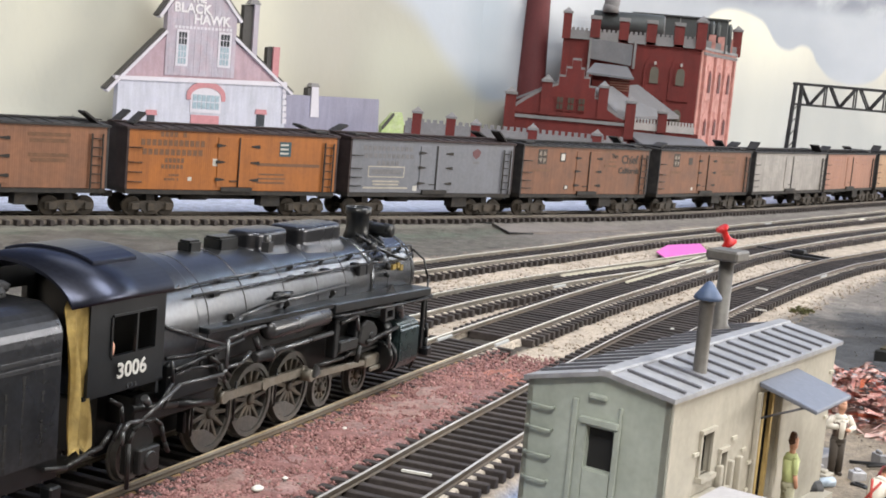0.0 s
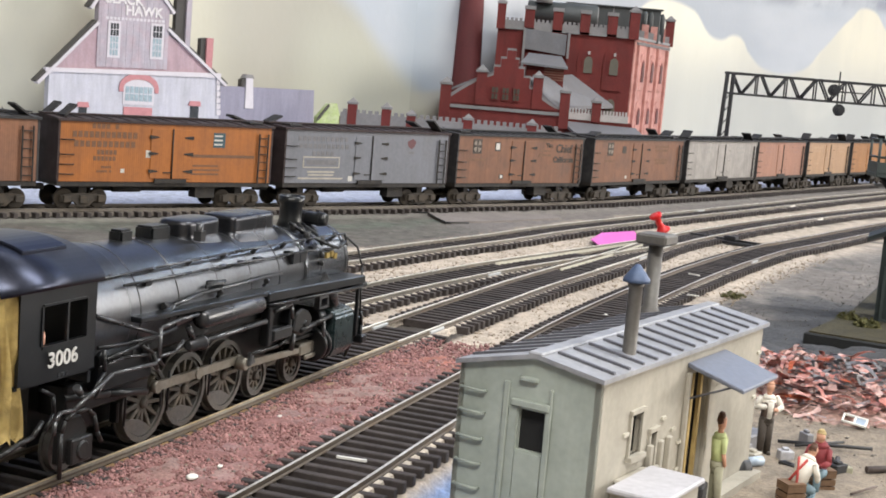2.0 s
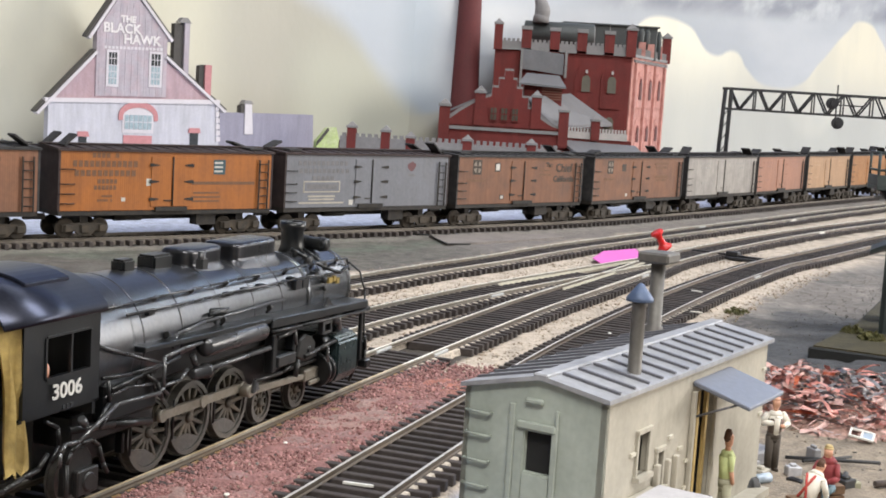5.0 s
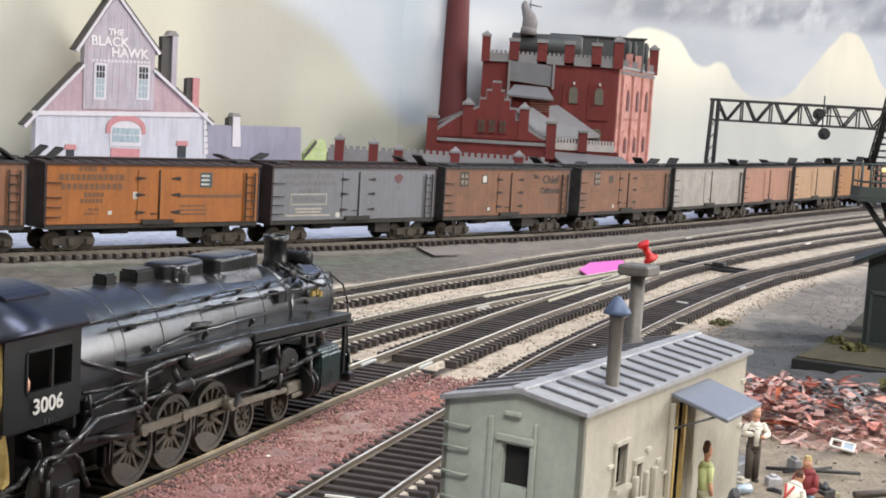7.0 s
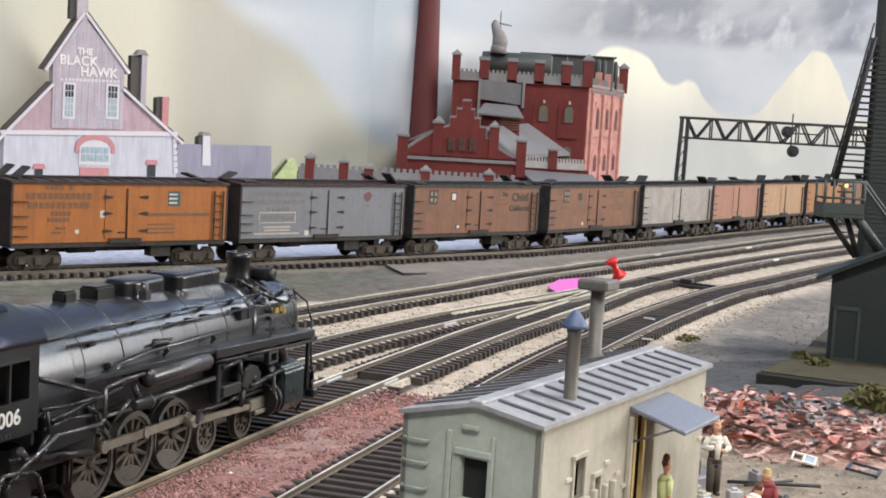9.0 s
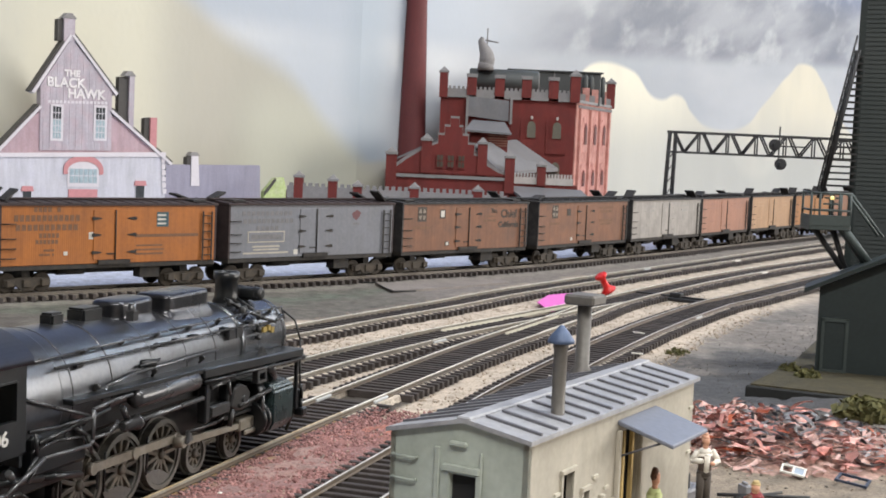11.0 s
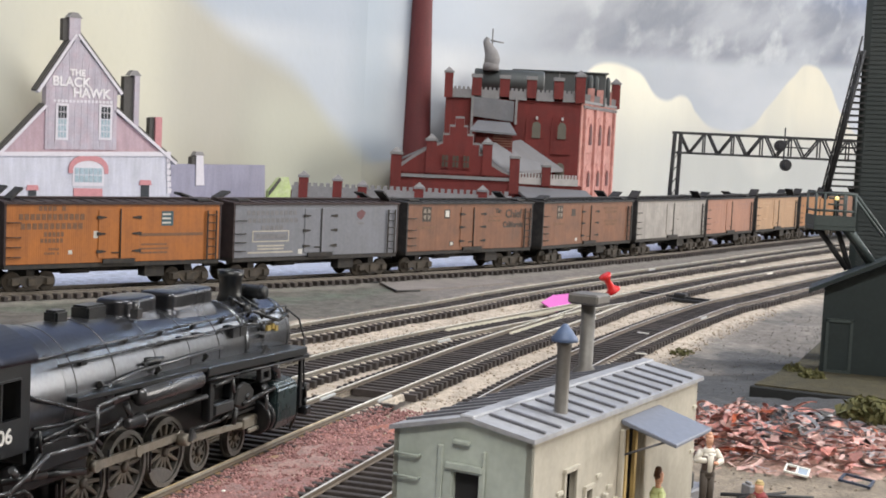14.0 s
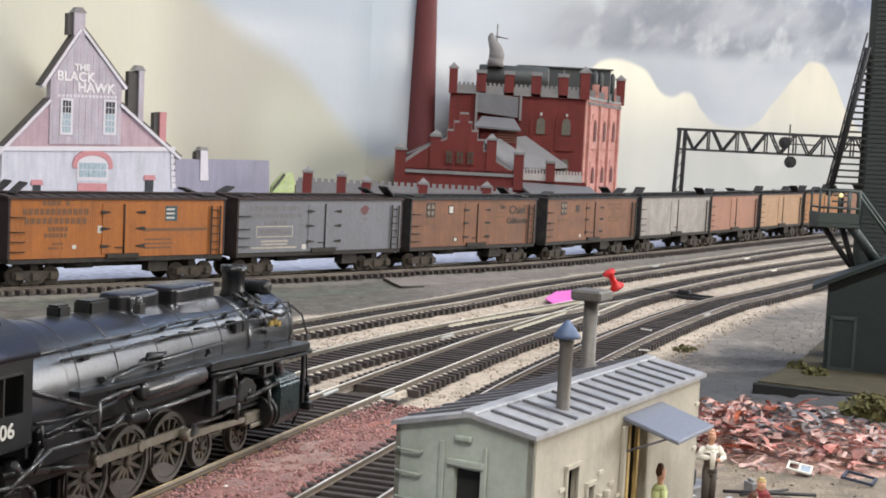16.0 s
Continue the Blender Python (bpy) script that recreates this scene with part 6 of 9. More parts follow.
    bm = bmesh.new()
    B(bm, 0.0100, 0.0225, -0.0040, 0, -0.003, 0.0150)
    B(bm, 0.0095, 0.0230, -0.0046, 0, 0.0150, 0.0160)
    part("coal_bin", bevel(bm, 0.0003), HUT_SIDE, e)
    for x0 in (0.0245, 0.0300, 0.0345):
        box_part("wall_post", (x0, x0 + 0.0016, -0.0012, 0, 0.0002, 0.0200), HUT_SIDE, e, bev=0.0002)
    for x, z in ((0.0120, 0.0240), (0.0310, 0.0240), (0.0370, 0.0205), (0.0410, 0.0170), (0.0410, 0.0110), (0.0885, 0.0300), (0.0885, 0.0240), (0.0885, 0.0190), (0.083, 0.0270)):
        box_part("bolt_plate", (x, x + 0.0022, -0.0005, 0, z, z + 0.0007), LEDGE, e)
    bm = bmesh.new()
    B(bm, 0, L, W - t, W, -0.003, HB)
    B(bm, L - t, L, t, W - t, -0.003, HB)
    PR(bm, [(0, HB), (0, H), (RY, R), (W, HB)], "x", L - t, L)
    part("back_wall", bm, HUT_SIDE, e)
    # doorway posts in yellow wood
    for x in (0.0478, 0.0530):
        box_part("door_post", (x, x + 0.0012, 0.0002, 0.0010, 0.0010, 0.0312), WOODY, e)
    for x in (0.0428, 0.0560):
        box_part("door_frame", (x, x + 0.0014, -0.0010, 0, 0.0008, 0.0322), HUT_SIDE, e, bev=0.0002)
    bm = bmesh.new()
    B(bm, 0.0400, 0.0900, -0.0040, 0, -0.003, 0.0016)
    part("plinth", bm, HUT_SIDE, e)
    # roof slabs with ribs
    for k in (0, 1):
        y0, y1 = (-0.0010, RY) if k == 0 else (W + 0.0006, RY)
        z0, z1 = (H if k == 0 else HB) - 0.0005, R
        bm = bmesh.new()
        PR(bm, [(y0, z0), (y1, z1), (y1, z1 + 0.0009), (y0, z0 + 0.0009)], "x", -0.0012, L + 0.0016)
        slab = part("roof_slab", bm, HUT_ROOF, e, "blue-grey tin roof")
        for i in range(13):
            x = 0.0045 + i * 0.0068
            bm = bmesh.new()
            f0, f1 = 0.04, 0.86
            ya, za = y0 + (y1 - y0) * f0, z0 + (z1 - z0) * f0 + 0.0009
            yb, zb = y0 + (y1 - y0) * f1, z0 + (z1 - z0) * f1 + 0.0009
            PR(bm, [(ya, za), (yb, zb), (yb, zb + 0.0005), (ya, za + 0.0005)], "x", x - 0.0004, x + 0.0004)
            part("roof_rib", bm, RIBM, slab)
    box_part("ridge_cap", (-0.0012, L + 0.0016, RY - 0.0016, RY + 0.0016, R + 0.0004, R + 0.0012), HUT_ROOF, e, bev=0.0003)
    # canopy over the doorway
    bm = bmesh.new()
    PR(bm, [(0.0, 0.0345), (-0.0128, 0.0308), (-0.0128, 0.0299), (0.0, 0.0334)], "x", 0.0432, 0.0655)
    part("canopy", bevel(bm, 0.0002), CANOPYM, e, "blue-grey flat canopy")
    for x in (0.0440, 0.0648):
        rod_part("canopy_brace", [(x, -0.0005, 0.0265), (x, -0.0100, 0.0308)], 0.00025, RIBM, e)
    # stove pipes
    bm = bmesh.new()
    lathe(bm, [(0.0026, 0.0350), (0.0024, 0.0366), (0.0014, 0.0374), (0.0014, 0.0518), (0.0016, 0.0520), (0.0016, 0.0528)], (0.0226, 0.0049, 0), "z", 16)
    p = part("stove_pipe", bm, PIPEM, e)
    bm = bmesh.new()
    lathe(bm, [(0.0013, 0.0528), (0.0028, 0.0530), (0.0027, 0.0537), (0.0006, 0.0564), (0.0002, 0.0566)], (0.0226, 0.0049, 0), "z", 16)
    part("pipe_cap", bm, PIPECAP, p, "blue-grey conical cap")
    bm = bmesh.new()
    lathe(bm, [(0.0034, 0.0350), (0.0030, 0.0378), (0.0018, 0.0388), (0.0018, 0.0545)], (0.0785, 0.0245, 0), "z", 14)
    p = part("stove_pipe", bm, PIPEM, e)
    bm = bmesh.new()
    B(bm, 0.0745, 0.0825, 0.0205, 0.0285, 0.0542, 0.0568)
    part("pipe_cap", bevel(bm, 0.0005), PIPEM, p, "flat square cap")


hut()

# ---- card-mounted restaurant front against the backdrop ----
BRICKDARK = mat("dark_yard_brick", (0.095, 0.032, 0.028), 0.8, 0, 0.3, 60, 900, 0.25, 0.0003, (0.14, 0.10, 0.09), 0.5)
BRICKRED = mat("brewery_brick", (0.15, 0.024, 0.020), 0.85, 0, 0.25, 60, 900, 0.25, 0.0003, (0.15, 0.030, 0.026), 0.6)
# paler copy of the brick for the flank: window light put into its colour
BRICKLIT = mat("brewery_brick_lit", (0.50, 0.25, 0.21), 0.75, 0, 0.2, 60, 900, 0.25, 0.0003, (0.30, 0.09, 0.07), 0.5)
STONE = mat("brewery_stone_trim", (0.23, 0.222, 0.22), 0.75, 0, 0.22, 60, 900, 0.2, 0.0003, (0.24, 0.22, 0.22), 0.5)
ROOFGREY = mat("slate_roof", (0.165, 0.165, 0.175), 0.7, 0, 0.18, 60, 900, 0.2, 0.0003, (0.18, 0.17, 0.17), 0.5)
LOUVRE = mat("brown_louvre", (0.24, 0.11, 0.08), 0.8, 0, 0.2, 100, 900, 0.1)
BALUST = mat("dulled_white_baluster", (0.46, 0.43, 0.41), 0.7, 0, 0.2, 100, 900, 0.1)
TANKD = mat("roof_tank", (0.060, 0.066, 0.066), 0.55, 0.1, 0.2, 60, 900, 0.1)
STACKM = mat("chimney_brick", (0.12, 0.026, 0.027), 0.7, 0, 0.2, 40, 900, 0.2, 0.0003, (0.13, 0.03, 0.03), 0.6)
PANEBROWN = mat("brown_pane", (0.07, 0.052, 0.038), 0.4, 0, 0.3, 200, 900, 0)
GLASSD = mat("dark_pane", (0.05, 0.055, 0.06), 0.2, 0, 0.2, 200, 900, 0)
PANEGREY = mat("grey_green_pane", (0.12, 0.11, 0.085), 0.5, 0, 0.2, 200, 900, 0)
CARDW = mat("printed_white_wall", (0.49, 0.49, 0.54), 0.6, 0, 0.10, 60, 700, 0.05, 0.0002, (0.45, 0.45, 0.52), 0.5)
CARDP = mat("printed_lilac_boards", (0.40, 0.365, 0.41), 0.6, 0, 0.14, 60, 700, 0.05, 0.0002, (0.45, 0.33, 0.36), 0.5)
CARDR = mat("printed_pink_boards", (0.40, 0.28, 0.31), 0.6, 0, 0.14, 60, 700, 0.05, 0.0002, (0.40, 0.30, 0.34), 0.6)
CARDT = mat("printed_pale_trim", (0.58, 0.55, 0.58), 0.6, 0, 0.08, 60, 700, 0.05)
CARDT2 = mat("chalky_white_letters", (0.66, 0.63, 0.63), 0.7, 0, 0.15, 200, 900, 0.05)
CARDE = mat("dark_card_edge", (0.07, 0.065, 0.06), 0.8, 0, 0.2, 60, 700, 0.1)
CARDB = mat("printed_red_brick", (0.46, 0.20, 0.21), 0.6, 0, 0.15, 300, 900, 0.05)
SHEDM = mat("printed_purple_roof", (0.26, 0.25, 0.32), 0.6, 0, 0.12, 60, 700, 0.05)
PANEB = mat("printed_blue_pane", (0.30, 0.38, 0.42), 0.4, 0, 0.3, 400, 900, 0)
HILLG = mat("printed_green_hill", (0.42, 0.52, 0.22), 0.7, 0, 0.3, 60, 700, 0.05, 0.0002, (0.55, 0.58, 0.40), 0.7)

for m in (CARDW, CARDP, CARDR, SHEDM):
    streaked(m, 0.14, 260, 30)
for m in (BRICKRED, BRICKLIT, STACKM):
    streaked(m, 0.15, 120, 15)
BH_YAW = math.degrees(math.atan2(0.643, 0.766))


def slab(name, poly, parent, front, back, material, label=""):
    """A flat board cut to an outline (along, up), from front to back depth."""
    bm = bmesh.new()
    PR(bm, poly, "y", front, back)
    return part(name, bm, material, parent, label)


def restaurant():
    e = thing("restaurant_front", pose(-0.344, 1.050, -0.0042, 0, 0, BH_YAW), "lilac and white gabled restaurant front mounted on dark card", "building")
    Z = 0.0042
    up = lambda pts: [(x, z + Z) for x, z in pts]
    # white ground floor, band, boarded gables
    slab("ground_floor", up([(0.0012, -0.0042), (0.1520, -0.0042), (0.1490, 0.0630), (0.0012, 0.0600)]), e, 0, 0.008, CARDW, "white-painted ground floor")
    slab("lower_gable", up([(0.0002, 0.0615), (0.1488, 0.0662), (0.0998, 0.0955), (0.1000, 0.1000), (0.0392, 0.0990), (0.0390, 0.0960)]), e, 0.0005, 0.008, CARDR, "faded pink boarding")
    slab("upper_gable", up([(0.0392, 0.0655), (0.1002, 0.0668), (0.1000, 0.1160), (0.0640, 0.1545), (0.0392, 0.1165)]), e, -0.0004, 0.0075, CARDP, "lilac boarding")
    slab("band_course", up([(-0.002, 0.0590), (0.1498, 0.0630), (0.1500, 0.0668), (-0.002, 0.0622)]), e, -0.0012, 0.004, CARDT)
    for a, b in (((-0.0070, 0.0490), (0.0400, 0.0990)), ((0.1545, 0.0560), (0.0985, 0.0985)), ((0.0335, 0.1095), (0.0640, 0.1565)), ((0.1030, 0.1115), (0.0640, 0.1565))):
        (x0, z0), (x1, z1) = a, b
        d = Vector((x1 - x0, z1 - z0)).normalized()
        nx, nz = -d.y * 0.0024, d.x * 0.0024
        if nz < 0:
            nx, nz = -nx, -nz
        slab("barge_board", up([(x0, z0), (x1, z1), (x1 + nx * 0.9, z1 + nz * 0.9), (x0 + nx, z0 + nz)]), e, -0.0018, 0.0065, (CARDT), "pale roof edge")
        slab("roof_edge", up([(x0 + nx, z0 + nz), (x1 + nx * 0.9, z1 + nz * 0.9), (x1 + nx * 1.6, z1 + nz * 1.6), (x0 + nx * 1.7, z0 + nz * 1.7)]), e, -0.0006, 0.008, CARDE)
    # boards
    bm = bmesh.new()
    for i in range(11):
        x = 0.0415 + i * 0.0055
        top = 0.1165 + min((x - 0.0392) * 1.52, (0.1000 - x) * 1.05) - 0.001
        B(bm, x, x + 0.0004, -0.0006, -0.0003, 0.0668 + Z, top + Z)
    part("board_joint", bm, CARDP, e)
    # chimneys
    def chimney(x0, x1, z0, z1, m, cap=True, side=0.0045):
        c = slab("chimney", up([(x0 + side, z0), (x1, z0), (x1, z1), (x0 + side, z1)]), e, -0.001, 0.006, m)
        slab("card_side", up([(x0, z0), (x0 + side, z0), (x0 + side, z1), (x0, z1 - 0.001)]), c, 0.001, 0.007, CARDE)
        if cap:
            slab("chimney_cap", up([(x0 + 0.003, z1), (x1 + 0.0012, z1), (x1 - 0.0025, z1 + 0.0042), (x0 + 0.0065, z1 + 0.0042)]), c, -0.0015, 0.006, STONE)
    chimney(0.0527, 0.0665, 0.1520, 0.1700, CARDP)
    chimney(0.1065, 0.1195, 0.0860, 0.1280, CARDP, side=0.0085)
    chimney(0.1305, 0.1410, 0.0700, 0.0952, CARDB, False)
    # windows
    def sash(x0, x1, z0, z1, cols, rows, trim=CARDT):
        w = slab("window", up([(x0, z0), (x1, z0), (x1, z1), (x0, z1)]), e, -0.0010, 0.0, trim)
        k = 0.0016
        cw, ch = (x1 - x0 - 2 * k) / cols, (z1 - z0 - 2 * k) / rows
        for i in range(cols):
            for j in range(rows):
                a, b = x0 + k + i * cw + 0.0003, z0 + k + j * ch + 0.0003
                slab("pane", up([(a, b), (a + cw - 0.0006, b), (a + cw - 0.0006, b + ch - 0.0006), (a, b + ch - 0.0006)]), w, -0.0012, -0.0009, PANEB if j < rows / 2 else GLASSD)
    sash(0.0476, 0.0582, 0.0732, 0.1022, 3, 5)
    sash(0.0842, 0.0958, 0.0745, 0.1030, 3, 5)
    # arched window with brick arch, small brick lintels
    arch = [(0.0765 + 0.0172 * math.cos(a), 0.0508 + 0.0115 * math.sin(a)) for a in [math.pi * i / 12 for i in range(13)]]
    inner = [(0.0765 + 0.0136 * math.cos(a), 0.0496 + 0.0078 * math.sin(a)) for a in [math.pi * i / 12 for i in range(13)]]
    slab("brick_arch", up(arch + [(0.0595, 0.0470), (0.0632, 0.0470)] + inner[::-1] + [(0.0902, 0.0470), (0.0937, 0.0470)]), e, -0.0010, 0.001, CARDB, "faded red brick arch")
    w = slab("arched_window", up(inner + [(0.0629, 0.0370), (0.0901, 0.0370)]), e, -0.0006, 0.0005, CARDT)
    for i in range(6):
        x = 0.0648 + i * 0.0040
        for z0, z1 in ((0.0400, 0.0455), (0.0462, 0.0515)):
            slab("pane", up([(x, z0), (x + 0.0034, z0), (x + 0.0034, z1), (x, z1)]), w, -0.0009, -0.0005, PANEB)
    slab("red_door", up([(0.0640, 0.0200), (0.0890, 0.0200), (0.0890, 0.0350), (0.0640, 0.0350)]), e, -0.0008, 0.001, CARDB)
    for x0, x1, z in ((0.0255, 0.0340, 0.0330), (0.1225, 0.1320, 0.0385)):
        slab("lintel", up([(x0 - 0.001, z), (x1 + 0.001, z), (x1, z + 0.0040), (x0, z + 0.0040)]), e, -0.0010, 0.001, CARDB)
        slab("small_window", up([(x0 + 0.001, z - 0.010), (x1 - 0.001, z - 0.010), (x1 - 0.001, z), (x0 + 0.001, z)]), e, -0.0007, 0.001, GLASSD)
    for i in range(6):
        slab("quoin", up([(0.1462 + 0.0003 * (5 - i), 0.0320 + i * 0.0052), (0.1515 - 0.0004 * i, 0.0320 + i * 0.0052), (0.1515 - 0.0004 * i, 0.0360 + i * 0.0052), (0.1462 + 0.0003 * (5 - i), 0.0360 + i * 0.0052)]), e, -0.0009, 0.001, CARDT)
    # painted name
    for word, x, z, size in (("THE", 0.0650, 0.1268, 0.0070), ("BLACK", 0.0600, 0.1192, 0.0104), ("HAWK", 0.0775, 0.1110, 0.0104)):
        text_part("sign_word", word, size, Matrix.Translation((x, -0.0008, z + Z)) @ Matrix.Rotation(math.pi / 2, 4, "X"), CARDT2, e, "white painted sign letters", 0.0003, 0.00034)
    for i in range(16):
        x = 0.0455 + i * 0.0032
        slab("small_letter", up([(x, 0.1028 + 0.00008 * i), (x + 0.0022, 0.1028 + 0.00008 * i), (x + 0.0022, 0.1050 + 0.00008 * i), (x, 0.1050 + 0.00008 * i)]), e, -0.0007, -0.0003, CARDT)


restaurant()


def shed():
    e = thing("shed_front", pose(-0.344 - 0.643 * 0.02, 1.050 + 0.766 * 0.02, -0.0042, 0, 0, BH_YAW), "purple-grey shed front with a small stone chimney, on card", "building")
    Z = 0.0042
    slab("roof_face", [(0.1600, 0), (0.2590, 0), (0.2565, 0.0572 + Z), (0.1620, 0.0560 + Z)], e, 0, 0.006, SHEDM)
    c = slab("chimney", [(0.1862, 0.0380 + Z), (0.1945, 0.0380 + Z), (0.1925, 0.0640 + Z), (0.1858, 0.0640 + Z)], e, -0.001, 0.006, CARDT)
    slab("card_side", [(0.1822, 0.056 + Z), (0.1858, 0.056 + Z), (0.1858, 0.0640 + Z), (0.1822, 0.0625 + Z)], c, 0.0, 0.007, CARDE)
    slab("chimney_cap", [(0.1835, 0.0640 + Z), (0.1940, 0.0640 + Z), (0.1915, 0.0672 + Z), (0.1860, 0.0672 + Z)], c, -0.0012, 0.006, STONE)
    g = thing("hill_cutout", pose(-0.344 - 0.643 * 0.018, 1.050 + 0.766 * 0.018, -0.0042, 0, 0, BH_YAW), "pale green painted hill cut from card", "cutout")
    slab("face", [(0.2600, 0), (0.2900, 0), (0.2885, 0.0330), (0.2845, 0.0400), (0.2810, 0.0510), (0.2716, 0.0505), (0.2660, 0.0440), (0.2605, 0.0380)], g, 0, 0.005, HILLG)
    slab("card_side", [(0.2600, 0.0340), (0.2605, 0.0380), (0.2716, 0.0505), (0.2725, 0.0480), (0.2640, 0.0380)], g, -0.001, 0.0, CARDE)


shed()


# ---- brick brewery ----
def turret(e, x, y, z0, z1, w, m=None, name="turret"):
    """A square brick pier with a pointed stone cap."""
    t = box_part(name, (x - w, x + w, y - w, y + w, z0, z1), m or BRICKRED, e)
    bm = bmesh.new()
    B(bm, x - w * 1.2, x + w * 1.2, y - w * 1.2, y + w * 1.2, z1, z1 + w * 0.5)
    q = [bm.verts.new((x + a * w, y + b * w, z1 + w * 0.5)) for a, b in ((-1, -1), (1, -1), (1, 1), (-1, 1))]
    tip = bm.verts.new((x, y, z1 + w * 1.5))
    for i in range(4):
        bm.faces.new((q[i], q[(i + 1) % 4], tip))
    part("cap", bm, STONE, t)
    return t


def merlons(e, x0, x1, y, z, n, h=0.005, ax="x", depth=0.003, m=None):
    """A battlement: a course with small raised blocks."""
    for i in range(n):
        a = x0 + (x1 - x0) * (i + 0.15) / n
        b = x0 + (x1 - x0) * (i + 0.75) / n
        dims = (a, b, y, y + depth, z, z + h) if ax == "x" else (y, y + depth, a, b, z, z + h)
        box_part("merlon", dims, m or STONE, e)


def lancet(e, x, z0, z1, w, face, frame_m=BRICKRED, pane_m=None, at=None):
    """A pointed window: frame and pane, on a face towards -y (or through the pose at)."""
    def outline(k):
        s = [(x - w * k, z0), (x + w * k, z0)]
        zs = z1 - w * 1.2
        return s + [(x + w * k * math.cos(a), zs + w * 1.2 * k * math.sin(a)) for a in [math.pi * i / 6 for i in range(7)]]
    bm = bmesh.new()
    PR(bm, outline(1.0), "y", face - 0.0010, face + 0.0005)
    if at:
        bmesh.ops.transform(bm, matrix=at, verts=bm.verts)
    f = part("window", bm, frame_m, e)
    bm = bmesh.new()
    PR(bm, outline(0.72), "y", face - 0.0014, face - 0.0006)
    if at:
        bmesh.ops.transform(bm, matrix=at, verts=bm.verts)
    part("pane", bm, pane_m or PANEGREY, f)


def brewery():
    e = thing("brewery", pose(0, 0, -0.0042), "red brick castle-like brewery with grey stone battlements", "building")
    Z = 0.0042
    # tall block: front face towards the yard, flank running away
    bm = bmesh.new()
    PR(bm, [(-0.0005, 1.370), (0.1350, 1.370), (0.1880, 1.520), (0.0450, 1.520)], "z", 0, 0.133 + Z)
    part("main_block", bm, BRICKRED, e)
    flank = Vector((0.0530, 0.150, 0)).normalized()
    FM = Matrix.Translation((0.1350, 1.370, 0)) @ Matrix.Rotation(math.atan2(flank.y, flank.x), 4, "Z")
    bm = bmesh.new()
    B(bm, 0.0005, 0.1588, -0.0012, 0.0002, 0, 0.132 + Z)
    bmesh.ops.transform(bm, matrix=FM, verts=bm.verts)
    part("flank_facing", bm, BRICKLIT, e, "brick facing in the paler tone of its lit side")
    box_part("cornice", (-0.002, 0.137, 1.3675, 1.3705, 0.1305 + Z, 0.1330 + Z), STONE, e)
    bm = bmesh.new()
    B(bm, 0, 0.160, -0.003, 0.001, 0.1305 + Z, 0.1332 + Z)
    bmesh.ops.transform(bm, matrix=FM, verts=bm.verts)
    part("cornice", bm, STONE, e)
    box_part("parapet", (-0.001, 0.136, 1.3690, 1.3720, 0.1330 + Z, 0.1392 + Z), STONE, e)
    merlons(e, 0.002, 0.134, 1.369, 0.1392 + Z, 30, 0.0026)
    turret(e, 0.0020, 1.371, 0.1300 + Z, 0.1545 + Z, 0.0042)
    for x in (0.0300, 0.0580, 0.0850, 0.1120):
        box_part("pier", (x - 0.0048, x + 0.0048, 1.3675, 1.3740, 0.1300 + Z, 0.1510 + Z), BRICKRED, e)
        box_part("pier_cap", (x - 0.0055, x + 0.0055, 1.3665, 1.3750, 0.1510 + Z, 0.1545 + Z), STONE, e)
    turret(e, 0.1335, 1.371, 0.1300 + Z, 0.1560 + Z, 0.0048)
    end = FM @ Vector((0.157, 0, 0))
    turret(e, end.x, end.y, 0.1300 + Z, 0.1570 + Z, 0.0045)
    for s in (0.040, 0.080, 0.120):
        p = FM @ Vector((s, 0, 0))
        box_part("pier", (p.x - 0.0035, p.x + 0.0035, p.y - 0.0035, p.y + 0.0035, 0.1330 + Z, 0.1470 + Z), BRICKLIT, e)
    for i in range(14):
        p = FM @ Vector((0.008 + i * 0.0108, 0, 0))
        box_part("merlon", (p.x - 0.002, p.x + 0.002, p.y - 0.003, p.y + 0.003, 0.1330 + Z, 0.1400 + Z), STONE, e)
    # flank windows in recessed bays: two rows of three
    for s in (0.035, 0.078, 0.121):
        for z0, z1 in ((0.0850, 0.1180), (0.0420, 0.0700)):
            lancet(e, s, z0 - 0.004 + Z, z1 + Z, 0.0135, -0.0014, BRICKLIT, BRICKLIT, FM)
            lancet(e, s, z0 + 0.004 + Z, z1 - 0.007 + Z, 0.0062, -0.0022, BRICKRED, BRICKDARK, FM)
    for i in range(24):
        bm = bmesh.new()
        B(bm, 0.006 + i * 0.0064, 0.009 + i * 0.0064, -0.0030, -0.0010, 0.1255 + Z, 0.1285 + Z)
        bmesh.ops.transform(bm, matrix=FM, verts=bm.verts)
        part("corbel", bm, STONE, e)
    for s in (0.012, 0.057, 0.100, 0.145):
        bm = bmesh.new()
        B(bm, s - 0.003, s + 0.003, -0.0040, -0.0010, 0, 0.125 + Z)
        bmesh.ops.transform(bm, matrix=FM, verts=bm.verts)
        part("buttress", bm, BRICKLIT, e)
    # front windows
    for x in (0.0915, 0.1170):
        lancet(e, x, 0.0780 + Z, 0.1200 + Z, 0.0105, 1.3697, BRICKRED, BRICKRED)
        lancet(e, x, 0.0935 + Z, 0.1120 + Z, 0.0058, 1.3685)
        box_part("keystone", (x - 0.0010, x + 0.0010, 1.3655, 1.3680, 0.1118 + Z, 0.1150 + Z), BALUST, e)
    lancet(e, 0.1170, 0.0520 + Z, 0.0720 + Z, 0.0062, 1.3690)
    # roof tanks and cowl
    bm = bmesh.new()
